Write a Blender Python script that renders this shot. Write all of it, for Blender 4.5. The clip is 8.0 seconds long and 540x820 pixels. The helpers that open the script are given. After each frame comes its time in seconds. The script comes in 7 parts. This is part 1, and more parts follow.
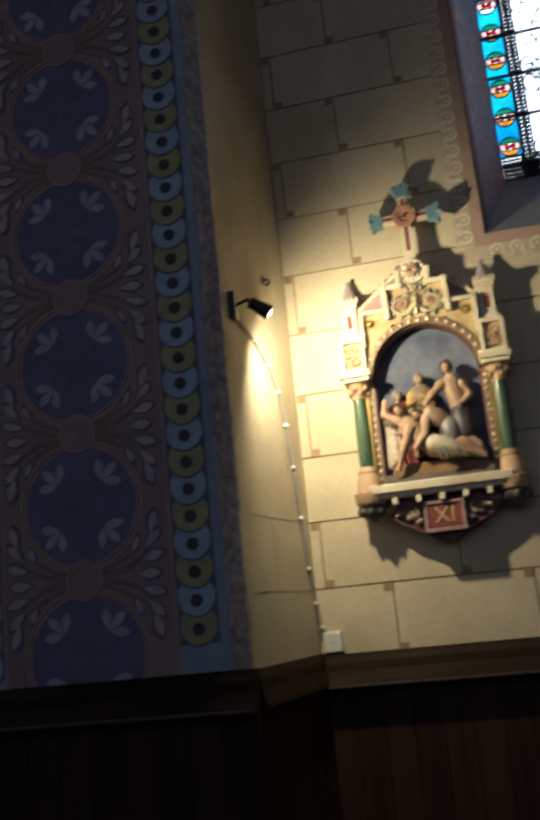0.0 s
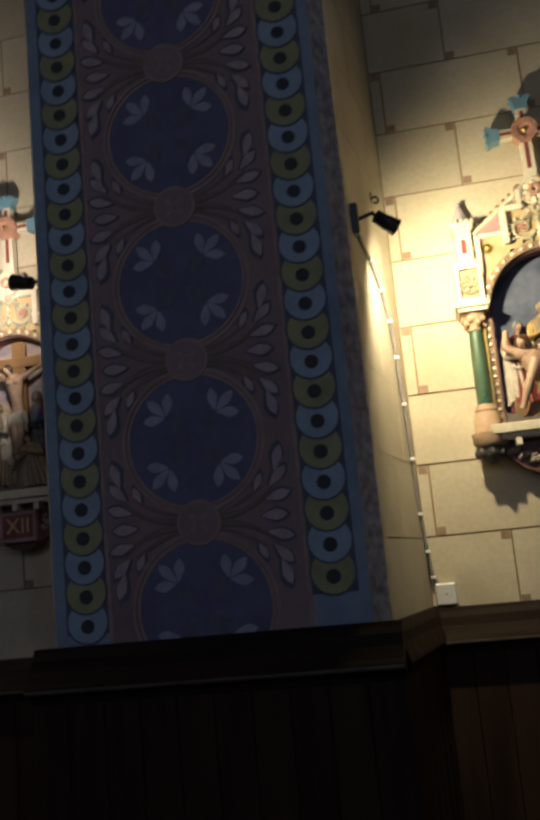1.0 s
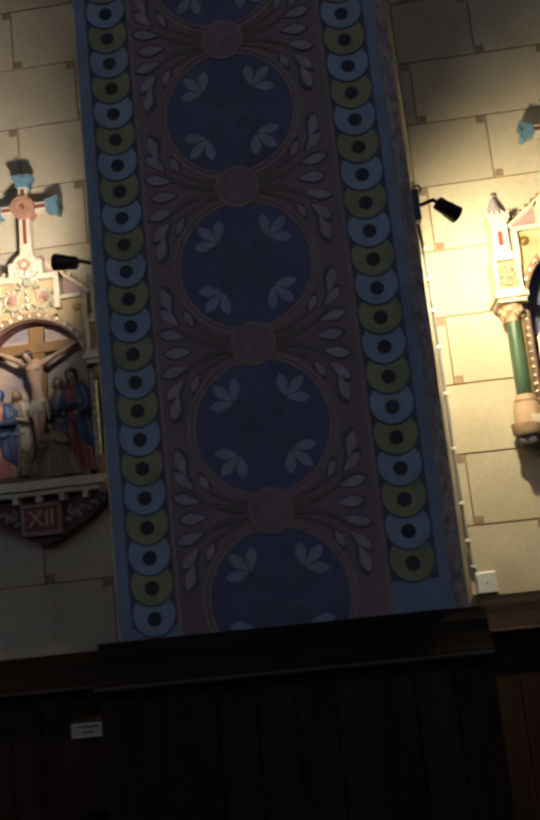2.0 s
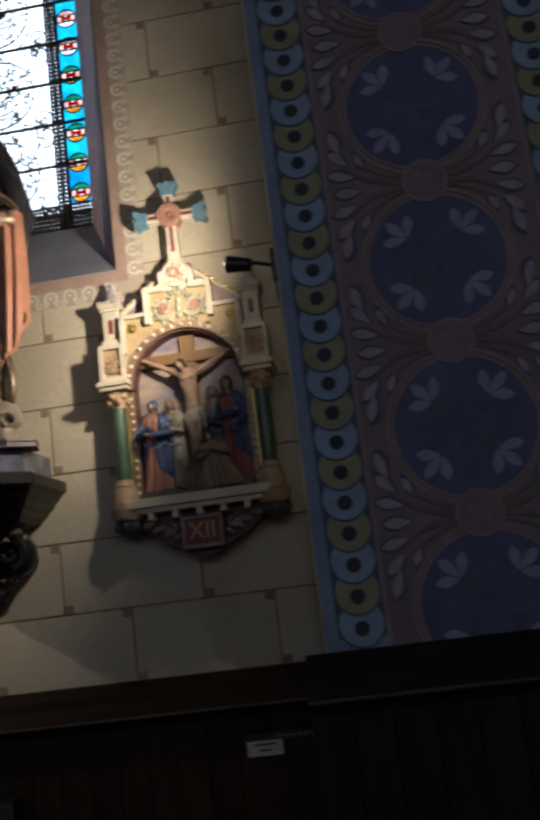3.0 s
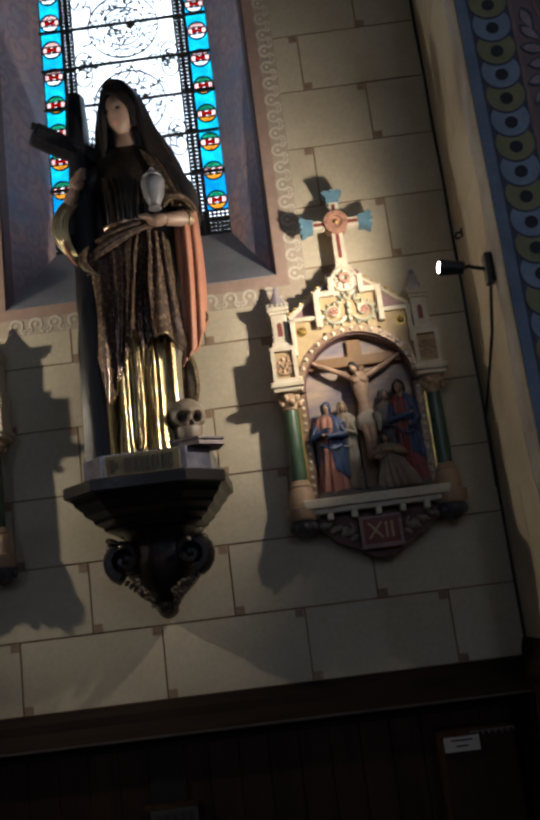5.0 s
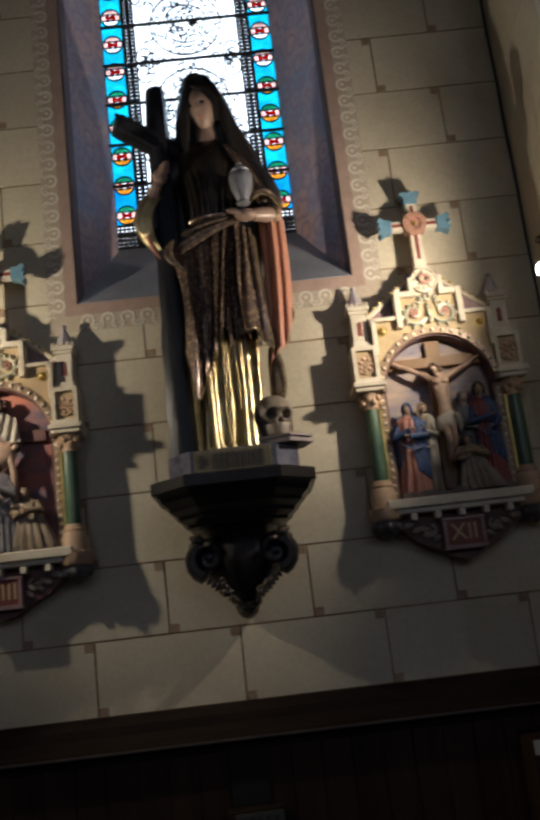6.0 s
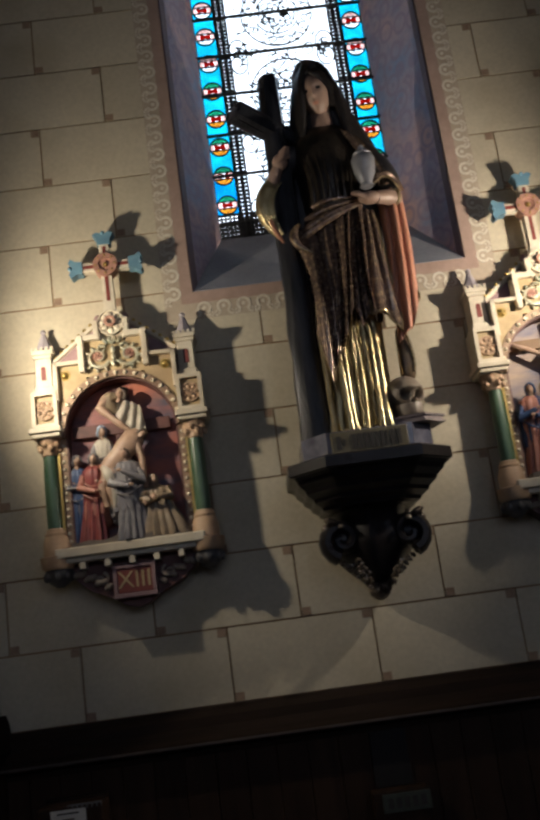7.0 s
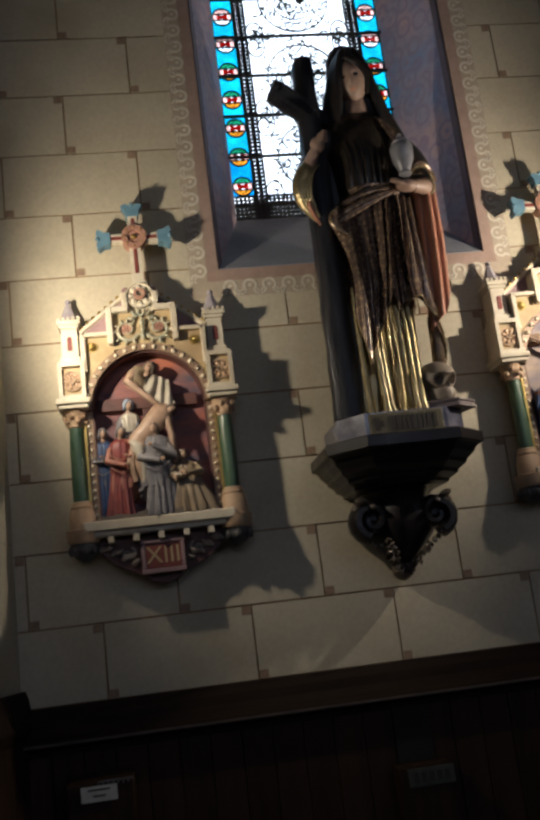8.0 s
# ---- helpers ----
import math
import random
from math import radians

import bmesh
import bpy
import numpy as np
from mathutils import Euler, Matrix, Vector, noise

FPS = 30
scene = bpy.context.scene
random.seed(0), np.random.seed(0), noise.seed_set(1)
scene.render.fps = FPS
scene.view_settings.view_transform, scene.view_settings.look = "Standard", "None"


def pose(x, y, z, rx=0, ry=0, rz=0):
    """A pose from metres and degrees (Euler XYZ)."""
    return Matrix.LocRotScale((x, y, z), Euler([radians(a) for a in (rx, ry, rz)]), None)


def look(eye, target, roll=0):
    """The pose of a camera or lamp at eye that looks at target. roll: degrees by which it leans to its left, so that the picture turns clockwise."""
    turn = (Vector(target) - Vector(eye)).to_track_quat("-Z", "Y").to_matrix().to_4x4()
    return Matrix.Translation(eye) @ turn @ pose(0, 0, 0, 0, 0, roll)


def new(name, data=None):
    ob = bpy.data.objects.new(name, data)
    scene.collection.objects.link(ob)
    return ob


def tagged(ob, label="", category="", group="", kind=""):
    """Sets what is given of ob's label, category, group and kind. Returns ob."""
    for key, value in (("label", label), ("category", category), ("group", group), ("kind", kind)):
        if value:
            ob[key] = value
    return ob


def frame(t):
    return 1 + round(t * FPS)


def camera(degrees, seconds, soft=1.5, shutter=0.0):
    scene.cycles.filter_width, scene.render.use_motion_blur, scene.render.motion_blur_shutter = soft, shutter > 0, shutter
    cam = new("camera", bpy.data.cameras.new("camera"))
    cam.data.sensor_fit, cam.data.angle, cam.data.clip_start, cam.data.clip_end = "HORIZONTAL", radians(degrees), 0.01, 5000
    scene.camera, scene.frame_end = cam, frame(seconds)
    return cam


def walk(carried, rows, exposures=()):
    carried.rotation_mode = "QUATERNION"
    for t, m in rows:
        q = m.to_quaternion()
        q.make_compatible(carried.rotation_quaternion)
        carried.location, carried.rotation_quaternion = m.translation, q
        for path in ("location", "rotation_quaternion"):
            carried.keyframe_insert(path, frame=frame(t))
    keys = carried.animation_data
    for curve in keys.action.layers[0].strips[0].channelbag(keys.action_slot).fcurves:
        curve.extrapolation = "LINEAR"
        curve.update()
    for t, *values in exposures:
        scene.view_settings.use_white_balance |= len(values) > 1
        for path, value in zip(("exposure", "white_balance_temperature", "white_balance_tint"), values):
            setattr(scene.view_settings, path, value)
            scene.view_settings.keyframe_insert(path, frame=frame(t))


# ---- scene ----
cam = camera(33.0, 8.0, soft=3.7, shutter=0.5)
PATH = [
    (0, (2.978, -3.518, 1.715), (2.569, -1.611, 2.156), -5.6),
    (0.5, (2.74, -3.445, 1.699), (2.284, -1.54, 2.104), -5.9),
    (1, (2.437, -3.296, 1.713), (2.076, -1.362, 2.073), -5.4),
    (1.2, (2.32, -3.254, 1.692), (2.001, -1.311, 2.039), -4.2),
    (2.3, (1.822, -3.321, 1.733), (1.696, -1.355, 2.076), -6.8),
    (2.5, (1.726, -3.315, 1.72), (1.581, -1.353, 2.083), -7.2),
    (3, (1.464, -3.261, 1.736), (1.259, -1.312, 2.133), -7.1),
    (3.5, (1.236, -3.282, 1.733), (0.995, -1.346, 2.17), -5.5),
    (4, (0.92, -3.381, 1.737), (0.772, -1.44, 2.195), -5.6),
    (4.5, (0.736, -3.38, 1.725), (0.642, -1.431, 2.167), -6.8),
    (6, (0.109, -3.338, 1.73), (0.171, -1.394, 2.196), -6.7),
    (6.5, (-0.129, -3.388, 1.715), (-0.075, -1.443, 2.181), -6.8),
    (7, (-0.338, -3.325, 1.7), (-0.282, -1.385, 2.181), -7.8),
    (7.5, (-0.566, -3.299, 1.691), (-0.392, -1.368, 2.181), -7.4),
    (8, (-0.815, -3.297, 1.688), (-0.54, -1.368, 2.139), -7.1),
]
walk(cam, [(t, look(eye, target, roll)) for t, eye, target, roll in PATH], exposures=[(0, 2.5), (8, 2.5)])

# ---- light ----
world = bpy.data.worlds.new("sky")
scene.world = world
world.use_nodes = True
wn = world.node_tree
sky = wn.nodes.new("ShaderNodeTexSky")
sky.sky_type, sky.sun_disc = "NISHITA", False
sky.dust_density, sky.air_density, sky.ozone_density = 6.0, 1.0, 0.6
sky.sun_elevation, sky.sun_rotation = radians(40), radians(84)
wn.links.new(sky.outputs[0], wn.nodes["Background"].inputs[0])
wn.nodes["Background"].inputs[1].default_value = 0.15

sun = new("sun", bpy.data.lights.new("sun", "SUN"))
sun.data.energy, sun.data.angle, sun.data.color = 1.0, radians(12), (1.0, 0.95, 0.88)
sun.matrix_world = look((20, 2, 17), (0, 0, 0))


def spot(name, eye, target, watts, colour, degrees=148, blend=0.7):
    ob = new(name, bpy.data.lights.new(name, "SPOT"))
    ob.data.energy, ob.data.color = watts, colour
    ob.data.spot_size, ob.data.spot_blend, ob.data.shadow_soft_size = radians(degrees), blend, 0.022
    ob.matrix_world = look(eye, target)
    return ob


LAMP_A, AIM_A = Vector((2.385, -0.582, 2.732)), Vector((0.58, 0.34, -0.36))
LAMP_B, AIM_B = Vector((1.105, -0.60, 2.755)), Vector((-0.88, 0.22, 0.24))
LAMP_C, AIM_C = Vector((-1.262, -0.575, 2.745)), Vector((0.88, 0.36, 0.12))
spot("spotlight_beam", LAMP_A + AIM_A * 0.03, LAMP_A + Vector((0.54, 0.58, -0.40)), 8.0, (1.0, 0.85, 0.54), 177)
spot("spotlight_beam", LAMP_B + AIM_B * 0.03, LAMP_B + AIM_B, 6.9, (1.0, 0.87, 0.72), 150)
spot("spotlight_beam", LAMP_C + AIM_C * 0.03, LAMP_C + AIM_C, 5.0, (1.0, 0.87, 0.69), 154)


# added fill: area lamps in openings supposed in the unseen south wall
def opening_light(x, watts):
    ob = new("window_daylight", bpy.data.lights.new("window_daylight", "AREA"))
    ob.data.shape, ob.data.size, ob.data.size_y = "RECTANGLE", 0.5, 1.3
    ob.data.energy, ob.data.color = watts, (0.80, 0.90, 1.26)
    ob.matrix_world = look((x, -8.0, 4.4), (x, 0, 2.6))


for wx in (-1.6, 2.05, 5.7):
    opening_light(wx, 1.75)


# ---- materials ----
def surface(name, c1, c2, rough=0.7, scale=6.0, bump=0.15, metal=0.0, fine=60.0, vary=0.0, stain=None, stretch=(1, 1, 1), spec=0.5):
    """Two-scale noise between two colours, fine grain, bump, random tone per piece and optional stains."""
    m = bpy.data.materials.new(name)
    m.use_nodes = True
    nt = m.node_tree
    b = nt.nodes["Principled BSDF"]
    tc = nt.nodes.new("ShaderNodeTexCoord")
    mp = nt.nodes.new("ShaderNodeMapping")
    mp.inputs["Scale"].default_value = stretch
    geo = nt.nodes.new("ShaderNodeNewGeometry")
    nt.links.new(geo.outputs["Position"], mp.inputs[0])
    n1, n2 = nt.nodes.new("ShaderNodeTexNoise"), nt.nodes.new("ShaderNodeTexNoise")
    n1.inputs["Scale"].default_value, n1.inputs["Detail"].default_value = scale, 5
    n2.inputs["Scale"].default_value, n2.inputs["Detail"].default_value = fine, 3
    for n in (n1, n2):
        nt.links.new(mp.outputs[0], n.inputs["Vector"])
    ramp = nt.nodes.new("ShaderNodeMapRange")
    ramp.inputs[1].default_value, ramp.inputs[2].default_value = 0.3, 0.7
    nt.links.new(n1.outputs[0], ramp.inputs[0])
    mix = nt.nodes.new("ShaderNodeMix")
    mix.data_type = "RGBA"
    mix.inputs[6].default_value, mix.inputs[7].default_value = (*c1, 1), (*c2, 1)
    nt.links.new(ramp.outputs[0], mix.inputs[0])
    out = mix.outputs[2]
    grain = nt.nodes.new("ShaderNodeMix")
    grain.data_type, grain.blend_type = "RGBA", "MULTIPLY"
    g = nt.nodes.new("ShaderNodeMapRange")
    g.inputs[1].default_value, g.inputs[2].default_value, g.inputs[3].default_value, g.inputs[4].default_value = 0.3, 0.7, 0.93, 1.05
    nt.links.new(n2.outputs[0], g.inputs[0])
    grain.inputs[0].default_value = 1.0
    nt.links.new(out, grain.inputs[6])
    nt.links.new(g.outputs[0], grain.inputs[7])
    out = grain.outputs[2]
    if vary:
        oi = nt.nodes.new("ShaderNodeObjectInfo")
        r = nt.nodes.new("ShaderNodeMapRange")
        r.inputs[3].default_value, r.inputs[4].default_value = 1 - vary, 1 + vary
        nt.links.new(oi.outputs["Random"], r.inputs[0])
        v = nt.nodes.new("ShaderNodeMix")
        v.data_type, v.blend_type = "RGBA", "MULTIPLY"
        v.inputs[0].default_value = 1.0
        nt.links.new(out, v.inputs[6])
        nt.links.new(r.outputs[0], v.inputs[7])
        out = v.outputs[2]
    if stain:
        n3 = nt.nodes.new("ShaderNodeTexNoise")
        n3.inputs["Scale"].default_value, n3.inputs["Detail"].default_value = 2.3, 7
        nt.links.new(geo.outputs["Position"], n3.inputs["Vector"])
        r = nt.nodes.new("ShaderNodeMapRange")
        r.inputs[1].default_value, r.inputs[2].default_value, r.inputs[4].default_value = 0.55, 0.75, 0.7
        nt.links.new(n3.outputs[0], r.inputs[0])
        s = nt.nodes.new("ShaderNodeMix")
        s.data_type = "RGBA"
        s.inputs[7].default_value = (*stain, 1)
        nt.links.new(r.outputs[0], s.inputs[0])
        nt.links.new(out, s.inputs[6])
        out = s.outputs[2]
    nt.links.new(out, b.inputs["Base Color"])
    rr = nt.nodes.new("ShaderNodeMapRange")
    rr.inputs[3].default_value, rr.inputs[4].default_value = max(0.03, rough - 0.12), min(1, rough + 0.12)
    nt.links.new(n1.outputs[0], rr.inputs[0])
    nt.links.new(rr.outputs[0], b.inputs["Roughness"])
    b.inputs["Metallic"].default_value = metal
    b.inputs["Specular IOR Level"].default_value = spec
    bp = nt.nodes.new("ShaderNodeBump")
    bp.inputs["Strength"].default_value, bp.inputs["Distance"].default_value = bump, 0.004
    nt.links.new(n2.outputs[0], bp.inputs["Height"])
    nt.links.new(bp.outputs[0], b.inputs["Normal"])
    return m


def mural(name, c1, c2, c3):
    """Faded painted ornament: soft bands of rings over a mottled ground."""
    m = surface(name, c1, c2, 0.85, 5, 0.1, fine=40)
    nt = m.node_tree
    b = nt.nodes["Principled BSDF"]
    old = b.inputs["Base Color"].links[0].from_socket
    v = nt.nodes.new("ShaderNodeTexVoronoi")
    v.inputs["Scale"].default_value = 10.5
    geo = nt.nodes.new("ShaderNodeNewGeometry")
    nt.links.new(geo.outputs["Position"], v.inputs["Vector"])
    w = nt.nodes.new("ShaderNodeMath")
    w.operation = "SINE"
    k = nt.nodes.new("ShaderNodeMath")
    k.operation, k.inputs[1].default_value = "MULTIPLY", 17
    nt.links.new(v.outputs["Distance"], k.inputs[0])
    nt.links.new(k.outputs[0], w.inputs[0])
    r = nt.nodes.new("ShaderNodeMapRange")
    r.inputs[1].default_value, r.inputs[2].default_value, r.inputs[4].default_value = -0.1, 0.8, 0.7
    nt.links.new(w.outputs[0], r.inputs[0])
    s = nt.nodes.new("ShaderNodeMix")
    s.data_type = "RGBA"
    s.inputs[7].default_value = (*c3, 1)
    nt.links.new(r.outputs[0], s.inputs[0])
    nt.links.new(old, s.inputs[6])
    nt.links.new(s.outputs[2], b.inputs["Base Color"])
    return m


def glass(name, colour):
    m = bpy.data.materials.new(name)
    m.use_nodes = True
    nt = m.node_tree
    nt.nodes.remove(nt.nodes["Principled BSDF"])
    t, g, mix = nt.nodes.new("ShaderNodeBsdfTransparent"), nt.nodes.new("ShaderNodeBsdfGlossy"), nt.nodes.new("ShaderNodeMixShader")
    n = nt.nodes.new("ShaderNodeTexNoise")
    n.inputs["Scale"].default_value, n.inputs["Detail"].default_value = 14, 4
    geo = nt.nodes.new("ShaderNodeNewGeometry")
    nt.links.new(geo.outputs["Position"], n.inputs["Vector"])
    c = nt.nodes.new("ShaderNodeMix")
    c.data_type = "RGBA"
    c.inputs[6].default_value, c.inputs[7].default_value = (*[v * 0.8 for v in colour], 1), (*colour, 1)
    r = nt.nodes.new("ShaderNodeMapRange")
    r.inputs[1].default_value, r.inputs[2].default_value = 0.35, 0.6
    nt.links.new(n.outputs[0], r.inputs[0])
    nt.links.new(r.outputs[0], c.inputs[0])
    nt.links.new(c.outputs[2], t.inputs[0])
    g.inputs["Roughness"].default_value = 0.15
    mix.inputs[0].default_value = 0.05
    nt.links.new(t.outputs[0], mix.inputs[1])
    nt.links.new(g.outputs[0], mix.inputs[2])
    nt.links.new(mix.outputs[0], nt.nodes["Material Output"].inputs[0])
    return m


def glow(name, colour, strength):
    m = bpy.data.materials.new(name)
    m.use_nodes = True
    b = m.node_tree.nodes["Principled BSDF"]
    b.inputs["Emission Color"].default_value, b.inputs["Emission Strength"].default_value = (*colour, 1), strength
    return m


PLASTER = surface("cream_plaster", (0.60, 0.535, 0.395), (0.51, 0.445, 0.32), 0.8, 3.0, 0.12, vary=0.07, stain=(0.40, 0.34, 0.22))
SIDE = surface("plain_plaster", (0.58, 0.53, 0.41), (0.47, 0.42, 0.31), 0.8, 4.0, 0.2, stain=(0.36, 0.29, 0.20))
JOINT = surface("brown_joint_paint", (0.22, 0.13, 0.07), (0.30, 0.19, 0.10), 0.85, 9, 0.1)
FLANK_JOINT = surface("faded_joint_paint", (0.47, 0.41, 0.30), (0.53, 0.475, 0.36), 0.85, 9, 0.1)
MARK = surface("russet_mark_paint", (0.27, 0.175, 0.12), (0.34, 0.24, 0.16), 0.85, 30, 0.1)
ROUGH = surface("rough_wall", (0.40, 0.36, 0.30), (0.30, 0.27, 0.22), 0.9, 2, 0.2)
PINK = surface("pinkish_stencil_ground", (0.44, 0.31, 0.25), (0.37, 0.26, 0.21), 0.85, 12, 0.1)
STENCIL_GROUND = surface("beige_stencil_ground", (0.50, 0.42, 0.32), (0.44, 0.36, 0.27), 0.85, 8, 0.1)
STENCIL = surface("cream_stencil_paint", (0.70, 0.65, 0.54), (0.60, 0.54, 0.43), 0.85, 25, 0.1)
REVEAL = mural("reveal_mural", (0.22, 0.29, 0.45), (0.56, 0.36, 0.33), (0.30, 0.24, 0.32))
REVEAL_EDGE = surface("slate_blue_paint", (0.16, 0.12, 0.14), (0.22, 0.15, 0.15), 0.85, 10, 0.1)
SILL = surface("grey_sill_plaster", (0.36, 0.37, 0.40), (0.26, 0.27, 0.30), 0.85, 4, 0.15)
WOOD = surface("dark_oak", (0.045, 0.025, 0.015), (0.025, 0.014, 0.009), 0.6, 4, 0.25, fine=50, vary=0.16, stretch=(6, 6, 0.5), spec=0.12)
WOOD_TOP = surface("dark_moulding", (0.027, 0.016, 0.011), (0.015, 0.010, 0.007), 0.7, 6, 0.15, stretch=(0.6, 5, 5), spec=0.1)
WOOD_EDGE = surface("highlight_nosing", (0.075, 0.05, 0.035), (0.03, 0.02, 0.014), 0.5, 9, 0.2, stretch=(1.5, 5, 5))
STONE_FLOOR = surface("stone_floor", (0.25, 0.23, 0.20), (0.16, 0.15, 0.13), 0.7, 3, 0.2, vary=0.15)
P_BLUE = surface("blue_grey_band", (0.297, 0.388, 0.486), (0.215, 0.289, 0.380), 0.8, 9, 0.1)
P_LINE = surface("dark_line", (0.099, 0.115, 0.165), (0.140, 0.140, 0.190), 0.8, 20, 0.1)
P_RED = surface("russet_ground", (0.330, 0.231, 0.231), (0.256, 0.190, 0.206), 0.8, 8, 0.1, stain=(0.18, 0.14, 0.14))
P_NAVY = surface("navy_medallion", (0.161, 0.159, 0.273), (0.124, 0.124, 0.206), 0.8, 8, 0.1)
P_RING = surface("faded_ochre_ring", (0.421, 0.297, 0.247), (0.314, 0.222, 0.206), 0.8, 20, 0.1)
P_PALE = surface("pale_petal_paint", (0.445, 0.470, 0.561), (0.297, 0.321, 0.413), 0.8, 30, 0.1)
P_LEAF = surface("dusty_rose_leaf", (0.545, 0.429, 0.454), (0.396, 0.305, 0.330), 0.8, 25, 0.1)
P_STEM = surface("olive_brown_stem", (0.247, 0.190, 0.156), (0.190, 0.149, 0.133), 0.8, 25, 0.1)
P_OLIVE = surface("olive_scale", (0.404, 0.396, 0.198), (0.305, 0.305, 0.165), 0.8, 14, 0.1)
P_STEEL = surface("steel_blue_scale", (0.371, 0.479, 0.594), (0.297, 0.388, 0.495), 0.8, 14, 0.1)
P_DARK = surface("dark_scale_eye", (0.040, 0.046, 0.066), (0.066, 0.066, 0.066), 0.8, 14, 0.1)
P_EDGE = surface("chipped_edge", (0.88, 0.86, 0.90), (0.36, 0.33, 0.40), 0.9, 34, 0.5, fine=90)
P_WORN_LIT = surface("worn_lit_plaster", (0.80, 0.78, 0.76), (0.58, 0.53, 0.46), 0.9, 9, 0.3, fine=70, stain=(0.45, 0.38, 0.30))
P_HEART = surface("faded_green_heart", (0.15, 0.155, 0.21), (0.12, 0.125, 0.175), 0.8, 25, 0.1)
LEAD = surface("black_lead", (0.012, 0.012, 0.014), (0.02, 0.02, 0.02), 0.6, 20, 0.1)
G_WHITE = glass("clear_grisaille_glass", (0.92, 0.96, 1.0))
G_BLUE = glass("turquoise_glass", (0.05, 0.50, 0.64))
G_DEEP = glass("deep_blue_glass", (0.03, 0.38, 0.60))
G_RED = glass("red_glass", (0.38, 0.03, 0.02))
G_GREEN = glass("green_glass", (0.07, 0.40, 0.28))
G_PINK = glass("pale_pink_glass", (0.72, 0.55, 0.53))
G_AMBER = glass("amber_glass", (0.70, 0.42, 0.12))
BLACK = surface("black_lacquer", (0.012, 0.012, 0.014), (0.02, 0.02, 0.022), 0.35, 20, 0.05)
CHROME = surface("chrome", (0.6, 0.6, 0.62), (0.5, 0.5, 0.52), 0.2, 20, 0.02, metal=1.0)
WHITE_PVC = surface("white_plastic", (0.72, 0.72, 0.70), (0.66, 0.66, 0.63), 0.4, 20, 0.03)
GREY_PVC = surface("grey_cable", (0.30, 0.28, 0.28), (0.24, 0.22, 0.22), 0.5, 30, 0.03)
BULB = glow("lit_bulb", (1.0, 0.95, 0.86), 14)
PAPER = surface("off_white_card", (0.62, 0.60, 0.54), (0.52, 0.50, 0.44), 0.8, 20, 0.05)
INK = surface("dark_ink", (0.03, 0.026, 0.022), (0.05, 0.045, 0.04), 0.8, 40, 0.05)


# ---- mesh helpers ----
def link(name, bm, material, parent=None, label="", smooth=False):
    me = bpy.data.meshes.new(name)
    bmesh.ops.recalc_face_normals(bm, faces=bm.faces)
    if smooth:
        for f in bm.faces:
            f.smooth = True
    bm.to_mesh(me)
    bm.free()
    for m in material if isinstance(material, (list, tuple)) else [material]:
        me.materials.append(m)
    ob = new(name, me)
    if smooth:
        me.set_sharp_from_angle(angle=radians(40))
    if parent:
        ob.parent = parent
        ob.matrix_parent_inverse = parent.matrix_world.inverted()
    if label:
        tagged(ob, label)
    return ob


def part(name, bm, material, parent, label="", smooth=False):
    return link(name, bm, material, parent, label, smooth)


def thing(name, at, label, category, group="", kind=""):
    ob = new(name)
    ob.empty_display_size = 0.05
    ob.matrix_world = Matrix.Translation(at)
    bpy.context.view_layer.update()
    return tagged(ob, label, category, group, kind)


def box(bm, x0, x1, y0, y1, z0, z1, bevel=0.0, mat=0):
    vs = [bm.verts.new((x, y, z)) for x in (x0, x1) for y in (y0, y1) for z in (z0, z1)]
    fs = [bm.faces.new([vs[i] for i in q]) for q in ((0, 1, 3, 2), (4, 6, 7, 5), (0, 4, 5, 1), (2, 3, 7, 6), (0, 2, 6, 4), (1, 5, 7, 3))]
    for f in fs:
        f.material_index = mat
    if bevel:
        bmesh.ops.bevel(bm, geom=list({e for f in fs for e in f.edges}), offset=bevel, segments=2, affect="EDGES", profile=0.5)
    return bm


def prism(bm, pts, y0, y1, mat=0):
    """A polygon in x, z between two depths."""
    a = [bm.verts.new((x, y0, z)) for x, z in pts]
    b = [bm.verts.new((x, y1, z)) for x, z in pts]
    fs = [bm.faces.new(a), bm.faces.new(b[::-1])]
    for i in range(len(pts)):
        j = (i + 1) % len(pts)
        fs.append(bm.faces.new((a[i], a[j], b[j], b[i])))
    for f in fs:
        f.material_index = mat
    return bm


def plan(bm, pts, z0, z1):
    """A polygon in x, y between two heights."""
    a = [bm.verts.new((x, y, z0)) for x, y in pts]
    b = [bm.verts.new((x, y, z1)) for x, y in pts]
    bm.faces.new(a), bm.faces.new(b[::-1])
    for i in range(len(pts)):
        j = (i + 1) % len(pts)
        bm.faces.new((a[i], a[j], b[j], b[i]))
    return bm


def run(bm, pts, x0, x1):
    """A profile in y, z drawn along x."""
    a = [bm.verts.new((x0, y, z)) for y, z in pts]
    b = [bm.verts.new((x1, y, z)) for y, z in pts]
    bm.faces.new(a), bm.faces.new(b[::-1])
    for i in range(len(pts)):
        j = (i + 1) % len(pts)
        bm.faces.new((a[i], a[j], b[j], b[i]))
    return bm


